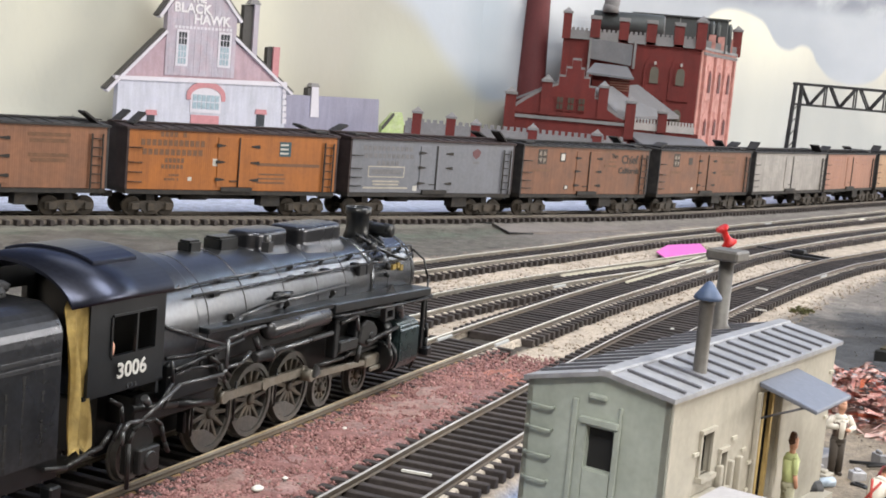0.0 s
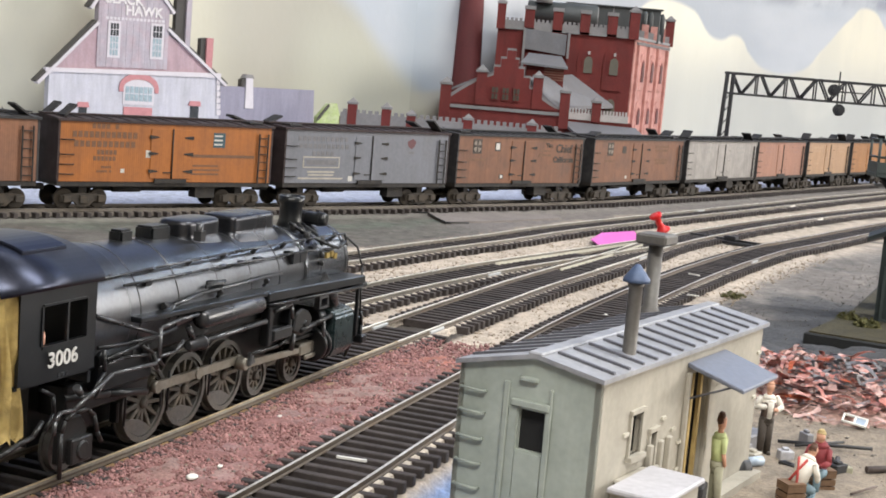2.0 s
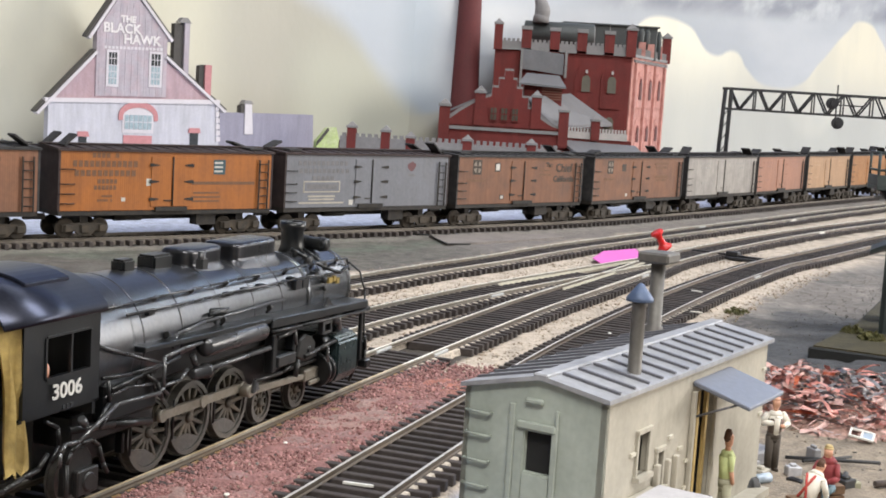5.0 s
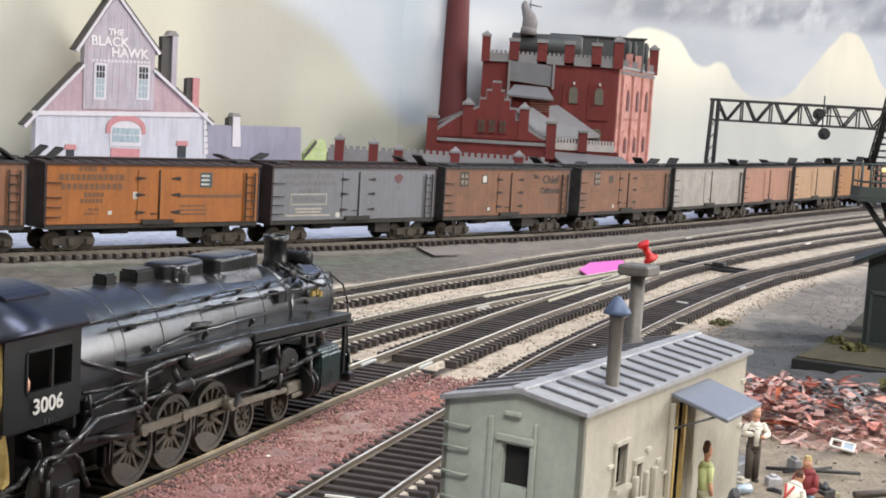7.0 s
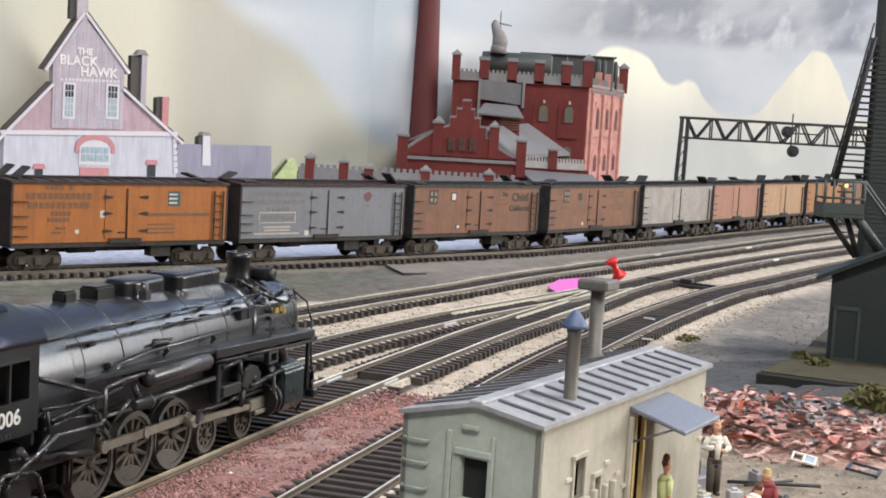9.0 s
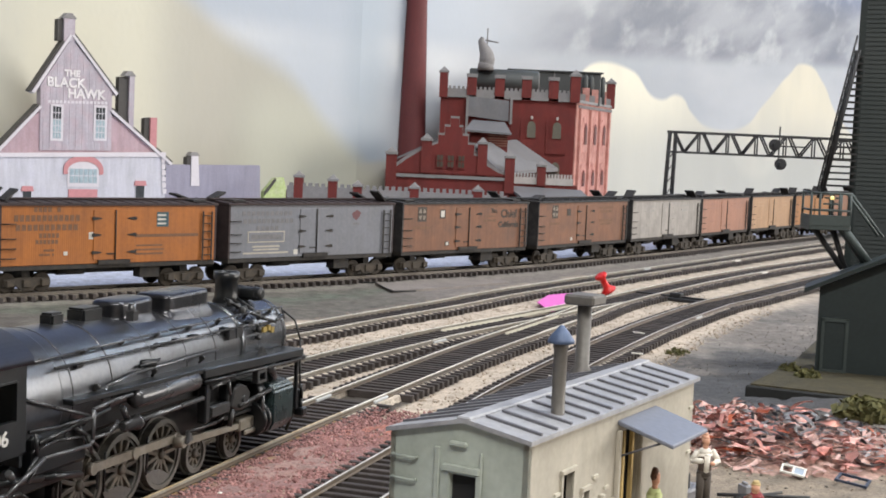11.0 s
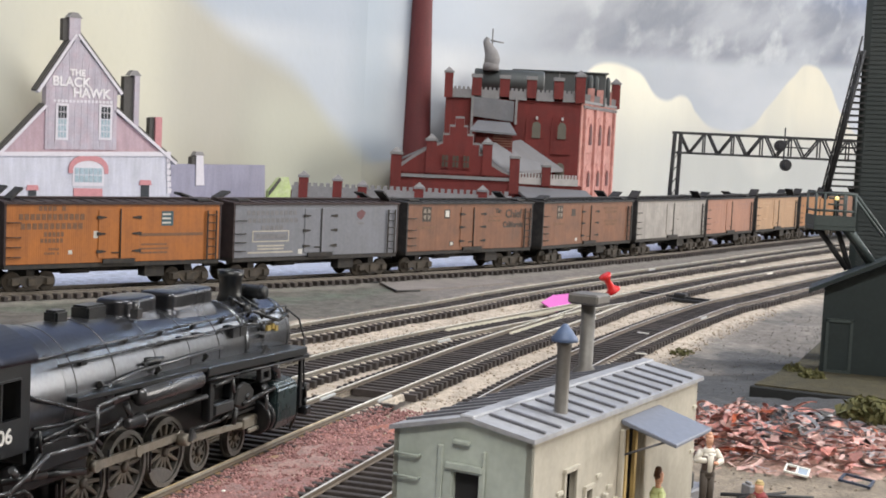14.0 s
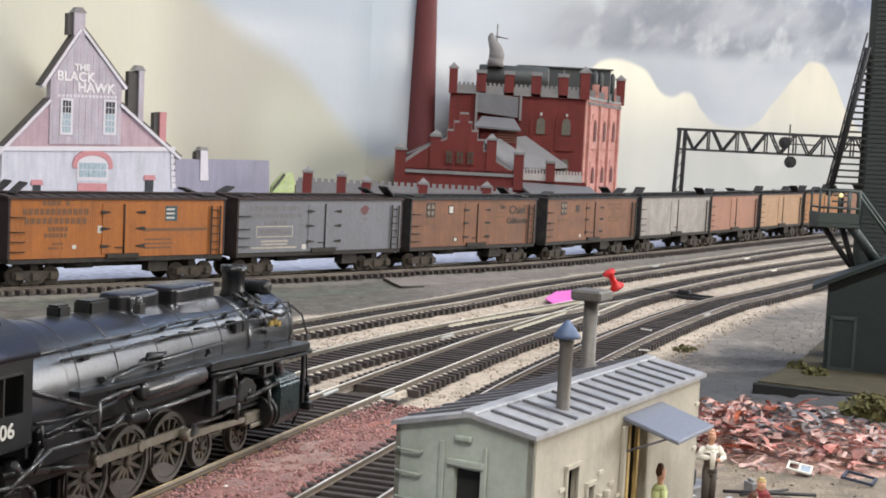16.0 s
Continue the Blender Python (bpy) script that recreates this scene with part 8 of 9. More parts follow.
def scrap_heap():
    e = thing("scrap_heap", pose(0.1085, 0.4125, -0.0010), "heap of red and grey bent metal scrap on the yard ground", "scrap heap")
    r = random.Random(11)
    height = lambda x, y: 0.0055 * max(0, 1 - (x / 0.036) ** 2 - (y / 0.043) ** 2) ** 0.6
    bm = bmesh.new()
    n = 22
    grid = [[bm.verts.new((x, y, height(x, y) * 0.8 - 0.0006 + r.uniform(-0.0006, 0.0006))) for x in [(-0.038 + 0.076 * i / n) for i in range(n + 1)]] for y in [(-0.044 + 0.088 * j / n) for j in range(n + 1)]]
    for j in range(n):
        for i in range(n):
            bm.faces.new((grid[j][i], grid[j][i + 1], grid[j + 1][i + 1], grid[j + 1][i]))
    part("heap_core", bm, HEAPM, e)
    shapes = []
    for k in range(20):
        bm = bmesh.new()
        L, w, curl, lift = r.uniform(0.0060, 0.0125), r.uniform(0.0008, 0.0022), r.uniform(-2.6, 2.6), r.uniform(0.0, 0.0016)
        if k >= 17:  # torn plates
            L, w, curl, lift = r.uniform(0.0045, 0.0070), r.uniform(0.0026, 0.0038), r.uniform(-0.7, 0.7), r.uniform(0.0006, 0.0022)
        seg, rows, x, y, a = 8, [], -L / 2, 0.0, -curl / 2
        for i in range(seg + 1):
            z, tw = lift * math.sin(math.pi * i / seg), (0.35 if k < 17 else 0.3) * math.sin(i * 0.9 + k)
            nx, ny = -math.sin(a), math.cos(a)
            rows.append([bm.verts.new((x + q * nx * w / 2 * math.cos(tw), y + q * ny * w / 2 * math.cos(tw), z + q * w / 2 * math.sin(tw))) for q in (-1, 1)])
            x, y, a = x + L / seg * math.cos(a), y + L / seg * math.sin(a), a + curl / seg
        for p, q in zip(rows, rows[1:]):
            bm.faces.new((p[0], p[1], q[1], q[0])).smooth = True
        bmesh.ops.solidify(bm, geom=bm.faces[:], thickness=0.0003)
        shapes.append(bm)
    meshes = {}
    for i, bm in enumerate(shapes):
        for j, m in enumerate(SCRAP):
            meshes[i, j] = finish("scrap_piece", bm.copy(), m)
        bm.free()
    for i in range(295):
        while True:
            x, y = r.uniform(-0.038, 0.038), r.uniform(-0.041, 0.041)
            if (x / 0.037) ** 2 + (y / 0.041) ** 2 < 1:
                break
        grey = math.exp(-((x - 0.008) / 0.013) ** 2 - ((y - 0.000) / 0.016) ** 2)
        j = r.choice((2, 2, 2, 2, 1)) if r.random() < grey * 1.3 else r.choices((0, 1, 2, 3, 4), (6, 7, 1.2, 0.25, 0.9))[0]
        o = new("scrap_piece", meshes[r.randrange(20), j])
        o.parent = e
        o.matrix_local = Matrix.Translation((x, y, height(x, y) + r.uniform(0, 0.0022))) @ Euler((r.gauss(0, 0.22), r.gauss(0, 0.22), r.uniform(0, 6.28))).to_matrix().to_4x4() @ Matrix.Scale(r.uniform(0.75, 1.25), 4)

    # small shards between the larger pieces
    rs = np.random.RandomState(12)
    n = 1000
    p = rs.uniform(-1, 1, (n, 2)) * (0.038, 0.044)
    p = p[(p[:, 0] / 0.038) ** 2 + (p[:, 1] / 0.044) ** 2 < 1]
    n = len(p)
    q = np.c_[p, [height(*k) + rs.uniform(-0.0002, 0.0014) for k in p]]
    ang, long, wide = rs.uniform(0, 6.28, n), rs.uniform(0.0012, 0.0030, n), rs.uniform(0.0002, 0.0006, n)
    a = np.c_[np.cos(ang) * long, np.sin(ang) * long, rs.normal(0, 0.0004, n)]
    b = np.c_[-np.sin(ang) * wide, np.cos(ang) * wide, rs.normal(0, 0.0003, n)]
    V = np.stack([q - a - b, q + a - b, q + a + b, q - a + b], 1).reshape(-1, 3)
    for k in range(3):
        sel = np.arange(n)[k::3]
        F = (4 * sel[:, None] + np.arange(4)).astype(int)
        used = V[F.ravel()]
        o = new("scrap_shard", big_mesh("scrap_shard", used, np.arange(len(used)).reshape(-1, 4), SCRAP[k]))
        o.parent = e
        tagged(o, kind="stuff")


scrap_heap()

# ---- painted plastic figurines ----
FIG = {
    "skin": SKINC, "hair": mat("brown_hair_paint", (0.10, 0.045, 0.025), 0.7, 0, 0.2, 300, 900, 0.1),
    "green": mat("light_green_paint", (0.52, 0.58, 0.27), 0.7, 0, 0.15, 300, 900, 0.1), "trousers": mat("sage_trousers_paint", (0.32, 0.31, 0.22), 0.7, 0, 0.15, 300, 900, 0.1),
    "white": mat("cream_shirt_paint", (0.74, 0.70, 0.62), 0.7, 0, 0.15, 300, 900, 0.1), "dark": mat("dark_trousers_paint", (0.06, 0.048, 0.038), 0.7, 0, 0.2, 300, 900, 0.1), "vest": mat("grey_brown_vest_paint", (0.12, 0.085, 0.07), 0.7, 0, 0.2, 300, 900, 0.1),
    "red": mat("dark_red_jumper_paint", (0.22, 0.03, 0.035), 0.7, 0, 0.2, 300, 900, 0.1), "jeans": mat("blue_jeans_paint", (0.14, 0.22, 0.26), 0.7, 0, 0.2, 300, 900, 0.1),
    "strap": mat("red_strap_paint", (0.45, 0.06, 0.05), 0.7, 0, 0.1, 300, 900, 0.1), "hat": mat("straw_hat_paint", (0.50, 0.38, 0.18), 0.7, 0, 0.2, 300, 900, 0.1),
}


def figurine(m, pieces, label):
    """One plain mesh of rounded limbs. pieces: colour, from, to, radii in millimetres."""
    bm = bmesh.new()
    names = []
    for colour, a, b, r0, r1 in pieces:
        if colour not in names:
            names.append(colour)
        old = set(bm.faces)
        a, b = Vector(a) / 1000, Vector(b) / 1000
        d = (b - a).normalized()
        C(bm, a, b, r0 / 1000, r1 / 1000, 10)
        C(bm, b, b + d * r1 * 0.0005, r1 / 1000, r1 * 0.0006, 10)
        C(bm, a - d * r0 * 0.0005, a, r0 * 0.0006, r0 / 1000, 10)
        for f in bm.faces:
            if f not in old:
                f.material_index = names.index(colour)
    ob = new("figurine", finish("figurine", bm, [FIG[k] for k in names]))
    ob.matrix_world = m
    tagged(ob, label, "figurine", "painted yard figurines")


def standing(top, legs, hair, arms="down", vest=None):
    p = [(legs, (-0.2, 1.3, 0.4), (0, 1.0, 9.5), 1.0, 1.4), (legs, (0.4, -1.3, 0.4), (0, -1.0, 9.5), 1.0, 1.4), ("dark", (1.2, 1.4, 0.4), (-0.5, 1.3, 0.5), 0.6, 0.7), ("dark", (1.6, -1.4, 0.4), (0, -1.3, 0.5), 0.6, 0.7),
         (legs, (0, 0, 8.8), (0, 0, 10.4), 2.0, 2.1), (top, (0, 0, 10.0), (0, 0, 15.0), 1.9, 2.3), ("skin", (0, 0, 16), (0.1, 0, 17.2), 0.8, 0.8), ("skin", (0.15, 0, 17.4), (0.25, 0, 19.0), 1.15, 1.2), (hair, (-0.25, 0, 18.4), (-0.1, 0, 19.9), 1.25, 1.0)]
    if vest:
        p += [(vest, (0.35, 0, 10.4), (0.3, 0, 14.0), 2.0, 2.2), (top, (2.0, -0.3, 10.4), (2.0, -0.2, 14.6), 0.8, 1.0)]
    if arms == "down":
        p += [(top, (0, 2.4, 15.4), (0.2, 2.9, 12.6), 0.8, 0.75), ("skin", (0.2, 2.9, 12.4), (1.4, 2.2, 9.8), 0.6, 0.55), (top, (0, -2.4, 15.4), (0.2, -2.9, 12.6), 0.8, 0.75), ("skin", (0.2, -2.9, 12.4), (1.2, -2.2, 9.8), 0.6, 0.55)]
    else:
        p += [(top, (0, 2.5, 15.3), (0.3, 4.2, 12.8), 0.9, 0.9), (top, (0.3, 4.2, 12.8), (2.2, 2.0, 12.4), 0.85, 0.7), (top, (0, -2.5, 15.3), (0.3, -4.2, 13.0), 0.9, 0.9), (top, (0.3, -4.2, 13.0), (2.2, -1.8, 13.2), 0.85, 0.7), ("skin", (2.2, 2.0, 12.4), (2.9, 0.9, 12.6), 0.55, 0.5)]
    return p


SLIM = Matrix.Diagonal((0.84, 0.84, 0.94, 1))
figurine(pose(0.0492, 0.2830, -0.0010, 0, 0, 15) @ Matrix.Diagonal((0.76, 0.72, 1.06, 1)), standing("green", "trousers", "hair"), "painted figurine with light green shirt standing by the hut")
figurine(pose(0.0698, 0.3330, -0.0010, 0, 0, -75) @ SLIM, standing("white", "dark", "skin", "hips", "vest"), "painted figurine with white sleeves and dark trousers by the scrap")
seat = [("jeans", (0, 1.2, 4.6), (5.0, 1.6, 4.6), 1.3, 1.1), ("jeans", (0, -1.2, 4.6), (5.0, -1.6, 4.6), 1.3, 1.1), ("jeans", (5.0, 1.6, 4.4), (5.2, 1.6, 0.6), 1.0, 0.9), ("jeans", (5.0, -1.6, 4.4), (5.2, -1.6, 0.6), 1.0, 0.9), ("dark", (5.2, 1.6, 0.5), (6.6, 1.7, 0.5), 0.7, 0.6), ("dark", (5.2, -1.6, 0.5), (6.6, -1.7, 0.5), 0.7, 0.6)]
upper = lambda c: [(c, (0, 0, 4.4), (0.8, 0, 11.0), 2.1, 2.4), (c, (0.8, 2.5, 10.4), (2.6, 3.4, 7.6), 0.85, 0.8), (c, (2.6, 3.4, 7.6), (4.8, 2.0, 7.2), 0.8, 0.6), (c, (0.8, -2.5, 10.4), (2.6, -3.4, 7.6), 0.85, 0.8), (c, (2.6, -3.4, 7.6), (4.8, -2.0, 7.2), 0.8, 0.6), ("skin", (1.0, 0, 11.4), (1.1, 0, 12.4), 0.8, 0.8), ("skin", (1.3, 0, 12.6), (1.4, 0, 14.2), 1.15, 1.2)]
figurine(pose(0.0681, 0.2940, -0.0010, 0, 0, 40) @ SLIM @ Euler((0, radians(22), 0)).to_matrix().to_4x4(), seat + upper("white") + [("hair", (1.1, 0, 13.6), (1.2, 0, 15.0), 1.25, 0.9), ("strap", (-2.2, 1.2, 5.0), (-1.4, -1.3, 10.8), 0.35, 0.35), ("strap", (-2.2, -1.2, 5.0), (-1.4, 1.3, 10.8), 0.35, 0.35)], "painted seated figurine in white shirt with red braces")
figurine(pose(0.0767, 0.3060, -0.0010, 0, 0, 235) @ SLIM, seat + upper("red") + [("hat", (1.2, 0, 14.1), (1.2, 0, 14.7), 1.3, 1.15)], "painted seated figurine in dark red jumper and straw-coloured cap")

# ---- yard clutter ----
CRATE = mat("brown_crate", (0.16, 0.095, 0.055), 0.8, 0, 0.25, 200, 900, 0.2)
BLUEST = mat("pale_blue_tin", (0.35, 0.42, 0.50), 0.45, 0.2, 0.2, 200, 900, 0.1)
BLUEF = mat("dark_blue_frame", (0.03, 0.04, 0.07), 0.5, 0.1, 0.2, 200, 900, 0.1)
PALEROOF = mat("pale_grey_panel", (0.46, 0.45, 0.47), 0.6, 0, 0.16, 60, 700, 0.1)


def crates():
    for x, y, w, yaw in ((0.0679, 0.2938, 0.0046, 20), (0.0780, 0.3071, 0.0044, 15)):
        e = thing("crate", pose(x, y, -0.0012, 0, 0, yaw), "small brown wooden crate used as a seat", "crate", "crates")
        for z in (0.0, 0.0016, 0.0032):
            for a, b in (((-w / 2, w / 2), (-w / 2, -w / 2 + 0.0004)), ((-w / 2, w / 2), (w / 2 - 0.0004, w / 2)), ((-w / 2, -w / 2 + 0.0004), (-w / 2 + 0.0005, w / 2 - 0.0005)), ((w / 2 - 0.0004, w / 2), (-w / 2 + 0.0005, w / 2 - 0.0005))):
                box_part("slat", (*a, *b, z, z + 0.0013), CRATE, e)
        box_part("lid", (-w / 2, w / 2, -w / 2, w / 2, 0.0046, 0.0051), CRATE, e)


def loose_things():
    e = thing("suitcase", pose(0.0452, 0.2785, -0.0012, 0, 0, 70), "small black suitcase standing at the green figurine", "suitcase")
    box_part("shell", (-0.0030, 0.0030, -0.0012, 0.0012, 0, 0.0072), STEELD, e, bev=0.0004)
    rod_part("handle", [(-0.0010, 0, 0.0072), (-0.0008, 0, 0.0082), (0.0008, 0, 0.0082), (0.0010, 0, 0.0072)], 0.0003, STEELD, e)
    e = thing("oil_drum", pose(0.0595, 0.3110, 0.0010, 0, 90, 20) @ Matrix.Scale(0.8, 4), "dented dark grey drum lying on its side", "drum")
    bm = bmesh.new()
    lathe(bm, [(0.0020, -0.0035), (0.0024, -0.0034), (0.0024, -0.0012), (0.0026, -0.0010), (0.0024, -0.0008), (0.0024, 0.0010), (0.0026, 0.0012), (0.0024, 0.0014), (0.0024, 0.0034), (0.0020, 0.0035)], (0, 0, 0), "z", 16)
    part("body", bm, STEELD, e)
    e = thing("cloth_roll", pose(0.0650, 0.3195, 0.0006, 0, 90, 35) @ Matrix.Scale(0.6, 4), "small pale blue and white roll lying on the dirt", "roll")
    bm = bmesh.new()
    lathe(bm, [(0.0016, -0.0040), (0.0020, -0.0039), (0.0020, 0.0039), (0.0016, 0.0040)], (0, 0, 0), "z", 14)
    part("body", bm, BLUEST, e)
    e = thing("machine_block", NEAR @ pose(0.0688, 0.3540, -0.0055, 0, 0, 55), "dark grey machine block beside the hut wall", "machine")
    box_part("base", (-0.005, 0.009, -0.003, 0.003, 0, 0.004), SCRAP[2], e, bev=0.0004)
    box_part("housing", (-0.003, 0.001, -0.002, 0.002, 0.004, 0.0085), STEELD, e, bev=0.0004)
    for m, label in (((pose(0.1075, 0.3885, -0.0038, 12, 8, -20)), "white lattice frame lying on the dirt"),):
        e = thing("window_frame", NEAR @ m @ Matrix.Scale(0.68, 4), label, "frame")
        for x in (-0.0048, 0.0, 0.0048):
            box_part("bar", (x - 0.0004, x + 0.0004, -0.0036, 0.0036, 0, 0.0008), WHITE, e)
        for y in (-0.0036, 0.0036):
            box_part("bar", (-0.0052, 0.0052, y - 0.0004, y + 0.0004, 0.0001, 0.0009), WHITE, e)
        box_part("glass", (0.0005, 0.0044, -0.0032, 0.0032, 0.0002, 0.0005), BLUEST, e)
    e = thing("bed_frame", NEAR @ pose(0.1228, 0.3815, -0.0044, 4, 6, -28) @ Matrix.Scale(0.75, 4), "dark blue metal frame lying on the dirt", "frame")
    for x in (-0.0055, 0.0055):
        box_part("bar", (x - 0.0005, x + 0.0005, -0.0048, 0.0048, 0, 0.0010), BLUEF, e)
    for y in (-0.0044, 0.0044):
        box_part("bar", (-0.0050, 0.0050, y - 0.0004, y + 0.0004, 0.0001, 0.0010), BLUEF, e)
    for a, b, r, m in (((0.0800, 0.3620), (0.1050, 0.3610), 0.0005, STEELD), ((0.0840, 0.3590), (0.0985, 0.3655), 0.0004, STEELD), ((0.0895, 0.3400), (0.0925, 0.3480), 0.0007, STEELD), ((0.0980, 0.3410), (0.1120, 0.3455), 0.0009, SCRAP[3]), ((0.0880, 0.3180), (0.0960, 0.3250), 0.0003, FIG["vest"]), ((0.086, 0.351), (0.090, 0.345), 0.0012, STEELD)):
        bm = bmesh.new()
        C(bm, (*a, -0.0048), (*b, -0.0044), r, seg=8)
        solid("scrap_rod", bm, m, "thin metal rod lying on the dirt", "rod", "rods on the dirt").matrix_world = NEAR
    # small boxes and castings round the standing figurine
    for x, y, w, d, h, yaw, m in ((0.0640, 0.3275, 0.0014, 0.0014, 0.0042, 30, SCRAP[2]), (0.0655, 0.3245, 0.0022, 0.0016, 0.0030, 55, HUT_SIDE), (0.0748, 0.3305, 0.0018, 0.0014, 0.0026, 10, SCRAP[2]), (0.0632, 0.3330, 0.0012, 0.0020, 0.0050, 60, STEELD), (0.0850, 0.3205, 0.0022, 0.0014, 0.0030, 40, STEELD), (0.0872, 0.3220, 0.0014, 0.0014, 0.0022, 15, FIG["trousers"]), (0.0742, 0.3240, 0.0010, 0.0024, 0.0012, 35, STEELD), (0.0838, 0.3475, 0.0010, 0.0020, 0.0032, 20, SCRAP[2])):
        bm = bmesh.new()
        B(bm, -w, w, -d, d, 0, h)
        B(bm, -w * 0.5, w * 0.4, -d * 0.5, d * 0.6, h, h * 1.25)
        bevel(bm, 0.0002)
        solid("scrap_casting", bm, m, "small grey machine casting standing on the dirt", "casting", "castings on the dirt").matrix_world = pose(x, y, -0.0014, 0, 0, yaw)
    # lidded bunker at the hut wall
    e = thing("bunker", pose(0.0314, 0.2580, -0.0010, 0, 0, 60), "small bunker with a pale grey flat lid", "bunker")
    box_part("body", (-0.0190, -0.0008, -0.0105, -0.0006, -0.003, 0.0148), HUT_SIDE, e)
    box_part("lid", (-0.0200, 0.0, -0.0115, -0.0002, 0.0148, 0.0159), PALEROOF, e, bev=0.0003)


crates()
loose_things()

# ---- push pin, pink paper, turnout gear, chips ----
PINRED = mat("red_pin_plastic", (0.62, 0.02, 0.02), 0.25, 0, 0.05, 60, 500, 0.0)
PINK = mat("pink_paper", (0.70, 0.15, 0.50), 0.8, 0, 0.05, 60, 500, 0.05)


def odd_things():
    e = thing("push_pin", Matrix.Translation((0.1075, 0.8230, 0.0)) @ Euler((radians(12), radians(-32), 0)).to_matrix().to_4x4(), "glossy red plastic push pin leaning beside the track", "push pin")
    bm = bmesh.new()
    lathe(bm, [(0.0010, 0.0000), (0.0046, 0.0004), (0.0048, 0.0014), (0.0034, 0.0024), (0.0022, 0.0040), (0.0019, 0.0070), (0.0022, 0.0096), (0.0036, 0.0106), (0.0040, 0.0116), (0.0036, 0.0126), (0.0010, 0.0128)], (0, 0, 0), "z", 24)
    part("grip", bm, PINRED, e)
    rod_part("needle", [(0, 0, 0.0002), (0, 0, -0.0045)], 0.0005, RAIL, e, "steel needle")
    bm = bmesh.new()
    PR(bm, [(0.0595, 0.766), (0.0650, 0.7350), (0.0890, 0.7760), (0.0880, 0.8080), (0.0680, 0.7960)], "z", -0.0030, -0.0024)
    for v in bm.verts:
        v.co.z += (v.co.y - 0.735) * 0.030 + (0.0010 if v.co.x > 0.08 else 0)
    solid("pink_paper", bm, PINK, "bright pink paper slip lying on the ballast", "paper")
    # turnout throw bar and its stand
    e = thing("switch_stand", pose(0.149, 0.826, -0.0042, 0, 0, -38), "black turnout throw bar with motor plate", "switch stand")
    box_part("plate", (-0.012, 0.016, -0.0045, 0.0045, 0.0002, 0.0022), STEELD, e, bev=0.0004)
    box_part("throw_bar", (-0.030, 0.020, -0.0012, 0.0012, 0.0022, 0.0034), STEELD, e)
    box_part("lever", (-0.004, 0.004, -0.0025, 0.0025, 0.0022, 0.0052), STEELD, e, bev=0.0005)
    # frog and guard rails of the turnout, dusted pale
    dusty = mat("dusty_rail", (0.55, 0.52, 0.42), 0.55, 0.2, 0.15, 60, 700, 0.1)
    for name, a, b, off in (("loco", (0.040, 0.628), (0.094, 0.755), -0.0062), ("loco", (0.045, 0.640), (0.098, 0.766), 0.0064), ("branch", (0.000, 0.610), (0.080, 0.745), 0.0064), ("branch", (0.010, 0.628), (0.088, 0.757), -0.0064)):
        bm = bmesh.new()
        sa, sb = nearest_s(name, *a), nearest_s(name, *b)
        rings = []
        for i in range(25):
            p, d = along(name, sa + (sb - sa) * i / 24)
            nr = np.array((d[1], -d[0]))
            rings.append([bm.verts.new((*(p + nr * (off + k)), z)) for k, z in ((-0.00022, -0.0020), (-0.00022, -0.0006), (0.00022, -0.0006), (0.00022, -0.0020))])
        for q, w in zip(rings, rings[1:]):
            for i in range(3):
                bm.faces.new((q[i], w[i], w[i + 1], q[i + 1]))
        part("guard_rail", bm, dusty, T_LOCO, "pale dusty guard rail")
    # rail joiners
    for name, x, y, k, m in (("loco", -0.029, 0.454, -1, JOINER), ("loco", -0.012, 0.456, 1, JOINER), ("siding", 0.143, 0.725, 1, JOINER), ("loco", 0.259, 1.012, 1, WHITE), ("middle", 0.245, 1.125, 1, WHITE), ("middle", 0.165, 1.00, -1, JOINER), ("branch", 0.000, 0.60, 1, JOINER), ("loco", 0.080, 0.70, 1, JOINER)):
        s = nearest_s(name, x, y)
        p, d = along(name, s)
        q = p + np.array((d[1], -d[0])) * 0.0088 * k
        bm = bmesh.new()
        B(bm, -0.0060, 0.0060, -0.0009, 0.0009, -0.0018, -0.0006)
        bevel(bm, 0.0003)
        bmesh.ops.transform(bm, matrix=pose(q[0], q[1], 0, 0, 0, math.degrees(math.atan2(d[1], d[0]))), verts=bm.verts)
        part("rail_joiner", bm, m, T_LOCO if name == "loco" else T_SIDE, "pale plastic rail joiner")
    for x, y, yaw, L, w in ((-0.0290, 0.2985, -12, 0.0070, 0.0004), (0.0905, 0.588, -20, 0.0050, 0.0005), (0.101, 0.655, -40, 0.0060, 0.0004)):
        bm = bmesh.new()
        B(bm, -L / 2, L / 2, -w, w, 0, 0.0005)
        o = solid("white_splinter", bm, WHITE, "white plastic splinter lying across the ties", "splinter", "splinters")
        o.matrix_world = pose(x, y, -0.0016, 0, 0, yaw)
    for x, y, s in ((-0.0600, 0.2755, 0.0014), (-0.0560, 0.2850, 0.0007), (-0.0500, 0.330, 0.0006), (0.047, 0.52, 0.0008)):
        bm = bmesh.new()
        lathe(bm, [(s * 0.6, 0), (s, s * 0.25), (s * 0.7, s * 0.5), (s * 0.2, s * 0.6)], (0, 0, 0), "z", 8)
        o = solid("white_chip", bm, WHITE, "white chip lying on the ballast", "chip", "white chips")
        o.matrix_world = pose(x, y, -0.0017, 6, -8, 30)
    # plaster patch with a cracked edge on the bare board
    bm = bmesh.new()
    PR(bm, [(-0.036, 0.842), (-0.0235, 0.804), (0.018, 0.846), (0.050, 0.885), (0.043, 0.904), (0.004, 0.876)], "z", -0.0046, -0.0030)
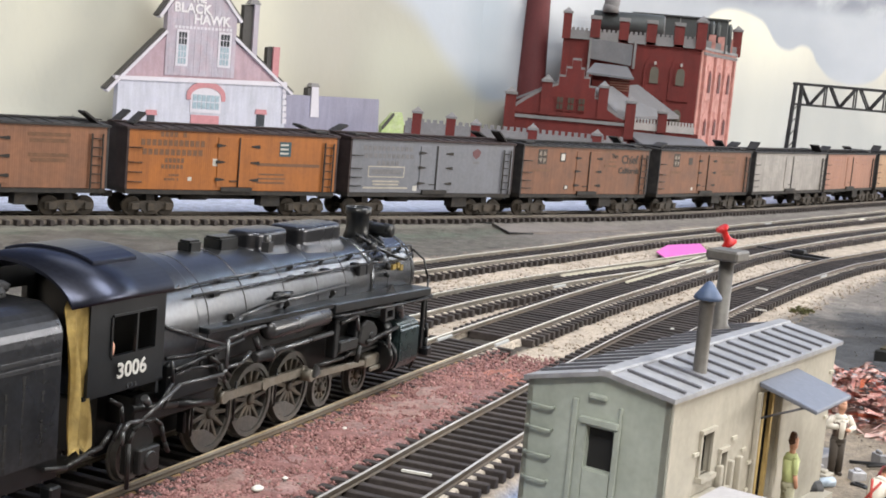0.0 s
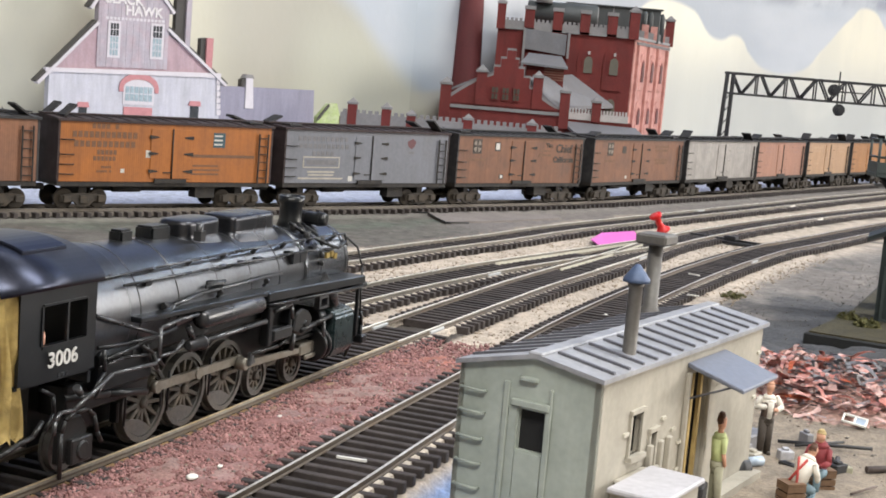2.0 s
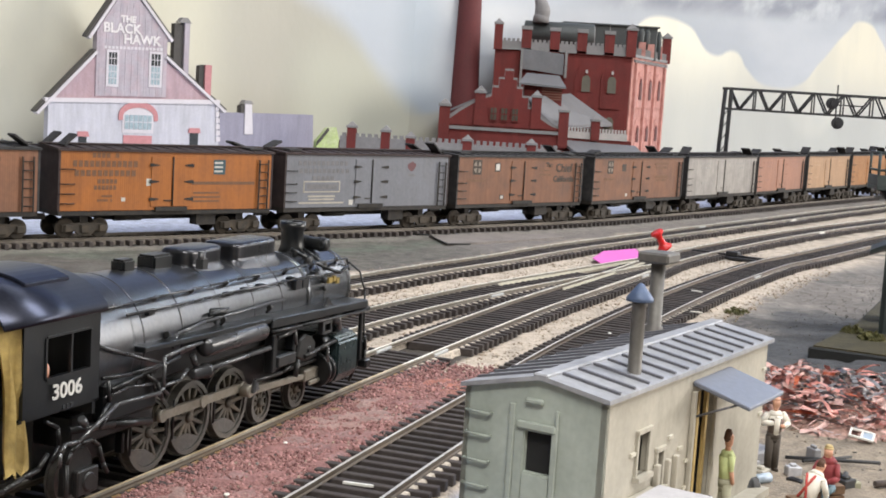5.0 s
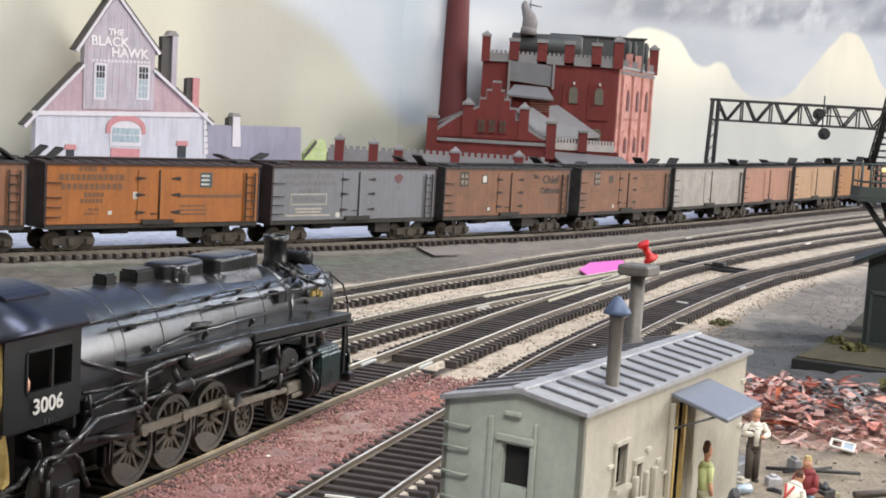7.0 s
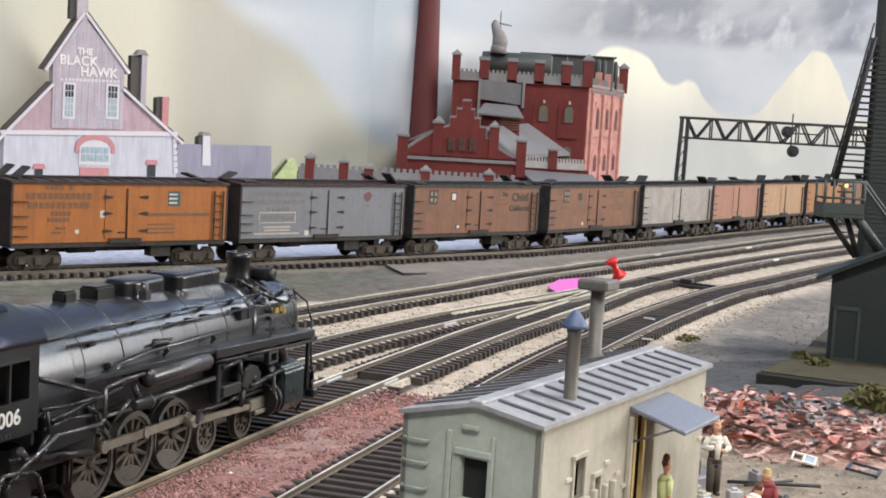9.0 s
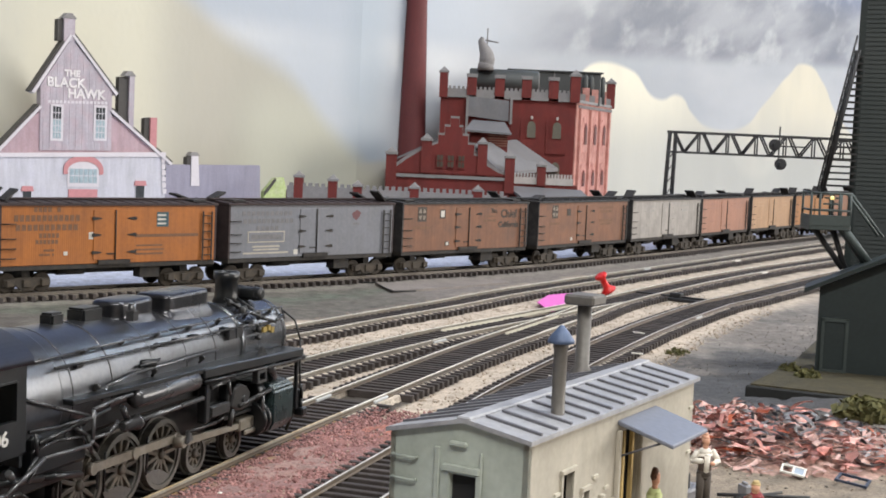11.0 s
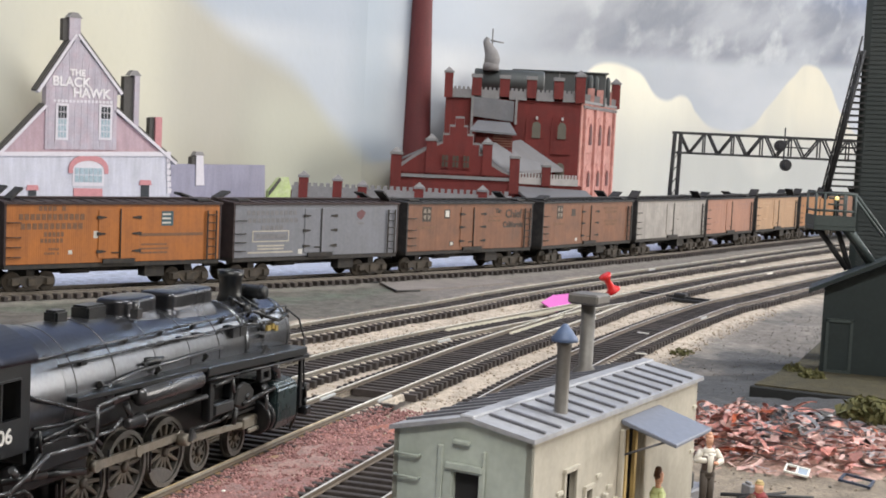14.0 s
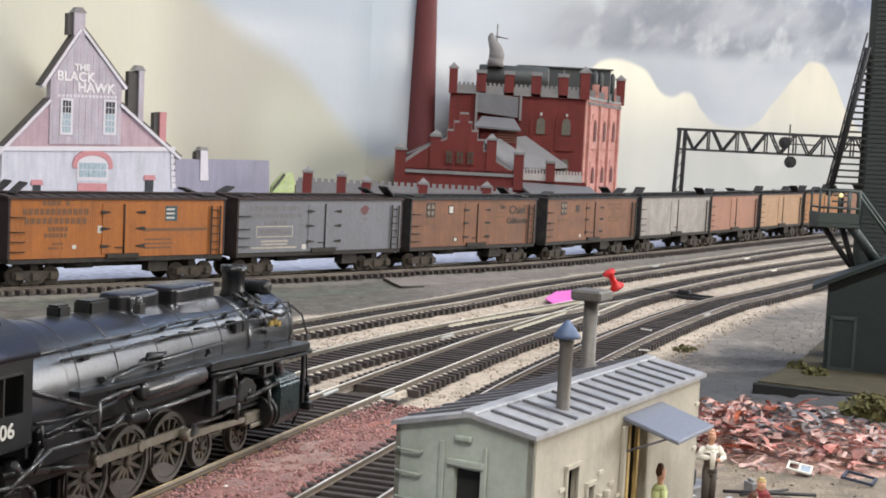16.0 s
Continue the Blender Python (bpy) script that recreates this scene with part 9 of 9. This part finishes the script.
    solid("plaster_patch", bm, mat("plaster_patch", (0.20, 0.175, 0.16), 0.9, 0, 0.3, 60, 700, 0.3), "thin grey plaster patch on the board", "patch")
    bm = bmesh.new()
    wire(bm, [(-0.049, 0.850, -0.0034), (-0.036, 0.845, -0.0030), (-0.030, 0.822, -0.0030), (-0.0235, 0.803, -0.0032), (-0.010, 0.812, -0.0034)], 0.0005, 5)
    solid("crack_edge", bm, SLABM, "brown cracked edge of the plaster patch", "crack")


odd_things()

# ---- foliage tufts by the tower and the siding ----
LEAF = mat("dry_olive_foliage", (0.10, 0.10, 0.038), 0.9, 0, 0.45, 300, 1500, 0.3, 0.0003, (0.20, 0.175, 0.07), 0.6)


def tuft(x, y, z, radius, n, seed, label):
    r = np.random.RandomState(seed)
    d = r.normal(size=(n, 3))
    d[:, 2] = np.abs(d[:, 2]) * 0.8
    p = d / np.linalg.norm(d, axis=1)[:, None] * radius * r.uniform(0.3, 1.0, (n, 1)) * np.array((1.2, 1.0, 0.8))
    a, b = r.normal(size=(n, 3)) * radius * 0.12, r.normal(size=(n, 3)) * radius * 0.12
    V = np.stack([p - a, p + b, p + a, p - b], 1).reshape(-1, 3) + (x, y, z)
    F = np.arange(4 * n).reshape(n, 4)
    tagged(new("foliage_tuft", big_mesh("foliage_tuft", V, F, LEAF)), label, "foliage", kind="stuff")


tuft(0.1500, 0.5330, 0.0002, 0.0046, 500, 1, "olive foliage tuft at the hut wall")
tuft(0.1470, 0.5480, 0.0006, 0.0040, 260, 2, "small olive foliage tuft on the plinth")
tuft(0.1500, 0.4580, -0.0010, 0.0095, 900, 3, "olive foliage clump beside the scrap")
tuft(0.1110, 0.6120, -0.0050, 0.0040, 220, 4, "low brown tuft beside the siding")
tuft(0.1160, 0.6180, -0.0050, 0.0030, 160, 5, "low brown tuft beside the siding")

# ---- unseen ceiling fixtures and daylight window; last fixture and two windows added for boiler sheen ----
for x, y in ((-0.5, 0.9), (0.9, 0.5), (0.2, -0.9), (1.75, 2.6)):
    e = thing("ceiling_lamp", pose(x, y, 1.45), "unseen white fluorescent ceiling fixture", "lamp", "ceiling lamps")
    box_part("housing", (-0.62, 0.62, -0.10, 0.10, -0.06, 0), FRAMEW, e, bev=0.005)
e = tagged(new("window_1"), "bright daylight window in the side wall", "window", kind="structure")
for dims in ((3.16, 3.20, 0.30, 0.35, 0.16, 1.16), (3.16, 3.20, 1.55, 1.60, 0.16, 1.16), (3.16, 3.20, 0.35, 1.55, 0.16, 0.21), (3.16, 3.20, 0.35, 1.55, 1.11, 1.16)):
    box_part("window_frame", dims, FRAMEW, e)
e = tagged(new("sheen_window_2"), "added unseen window in the end wall, for the boiler's sheen", "window", kind="structure")
for dims in ((1.25, 1.30, 2.96, 3.0, 0.74, 1.42), (3.08, 3.13, 2.96, 3.0, 0.74, 1.42), (1.30, 3.08, 2.96, 3.0, 0.74, 0.79), (1.30, 3.08, 2.96, 3.0, 1.38, 1.42)):
    box_part("window_frame", dims, FRAMEW, e)
e = tagged(new("sheen_window_3"), "added unseen window at the far end of the side wall, for the boiler's sheen", "window", kind="structure")
for dims in ((3.16, 3.20, 1.65, 1.69, 0.18, 1.42), (3.16, 3.20, 2.91, 2.95, 0.18, 1.42), (3.16, 3.20, 1.69, 2.91, 0.18, 0.23), (3.16, 3.20, 1.69, 2.91, 1.38, 1.42)):
    box_part("window_frame", dims, FRAMEW, e)
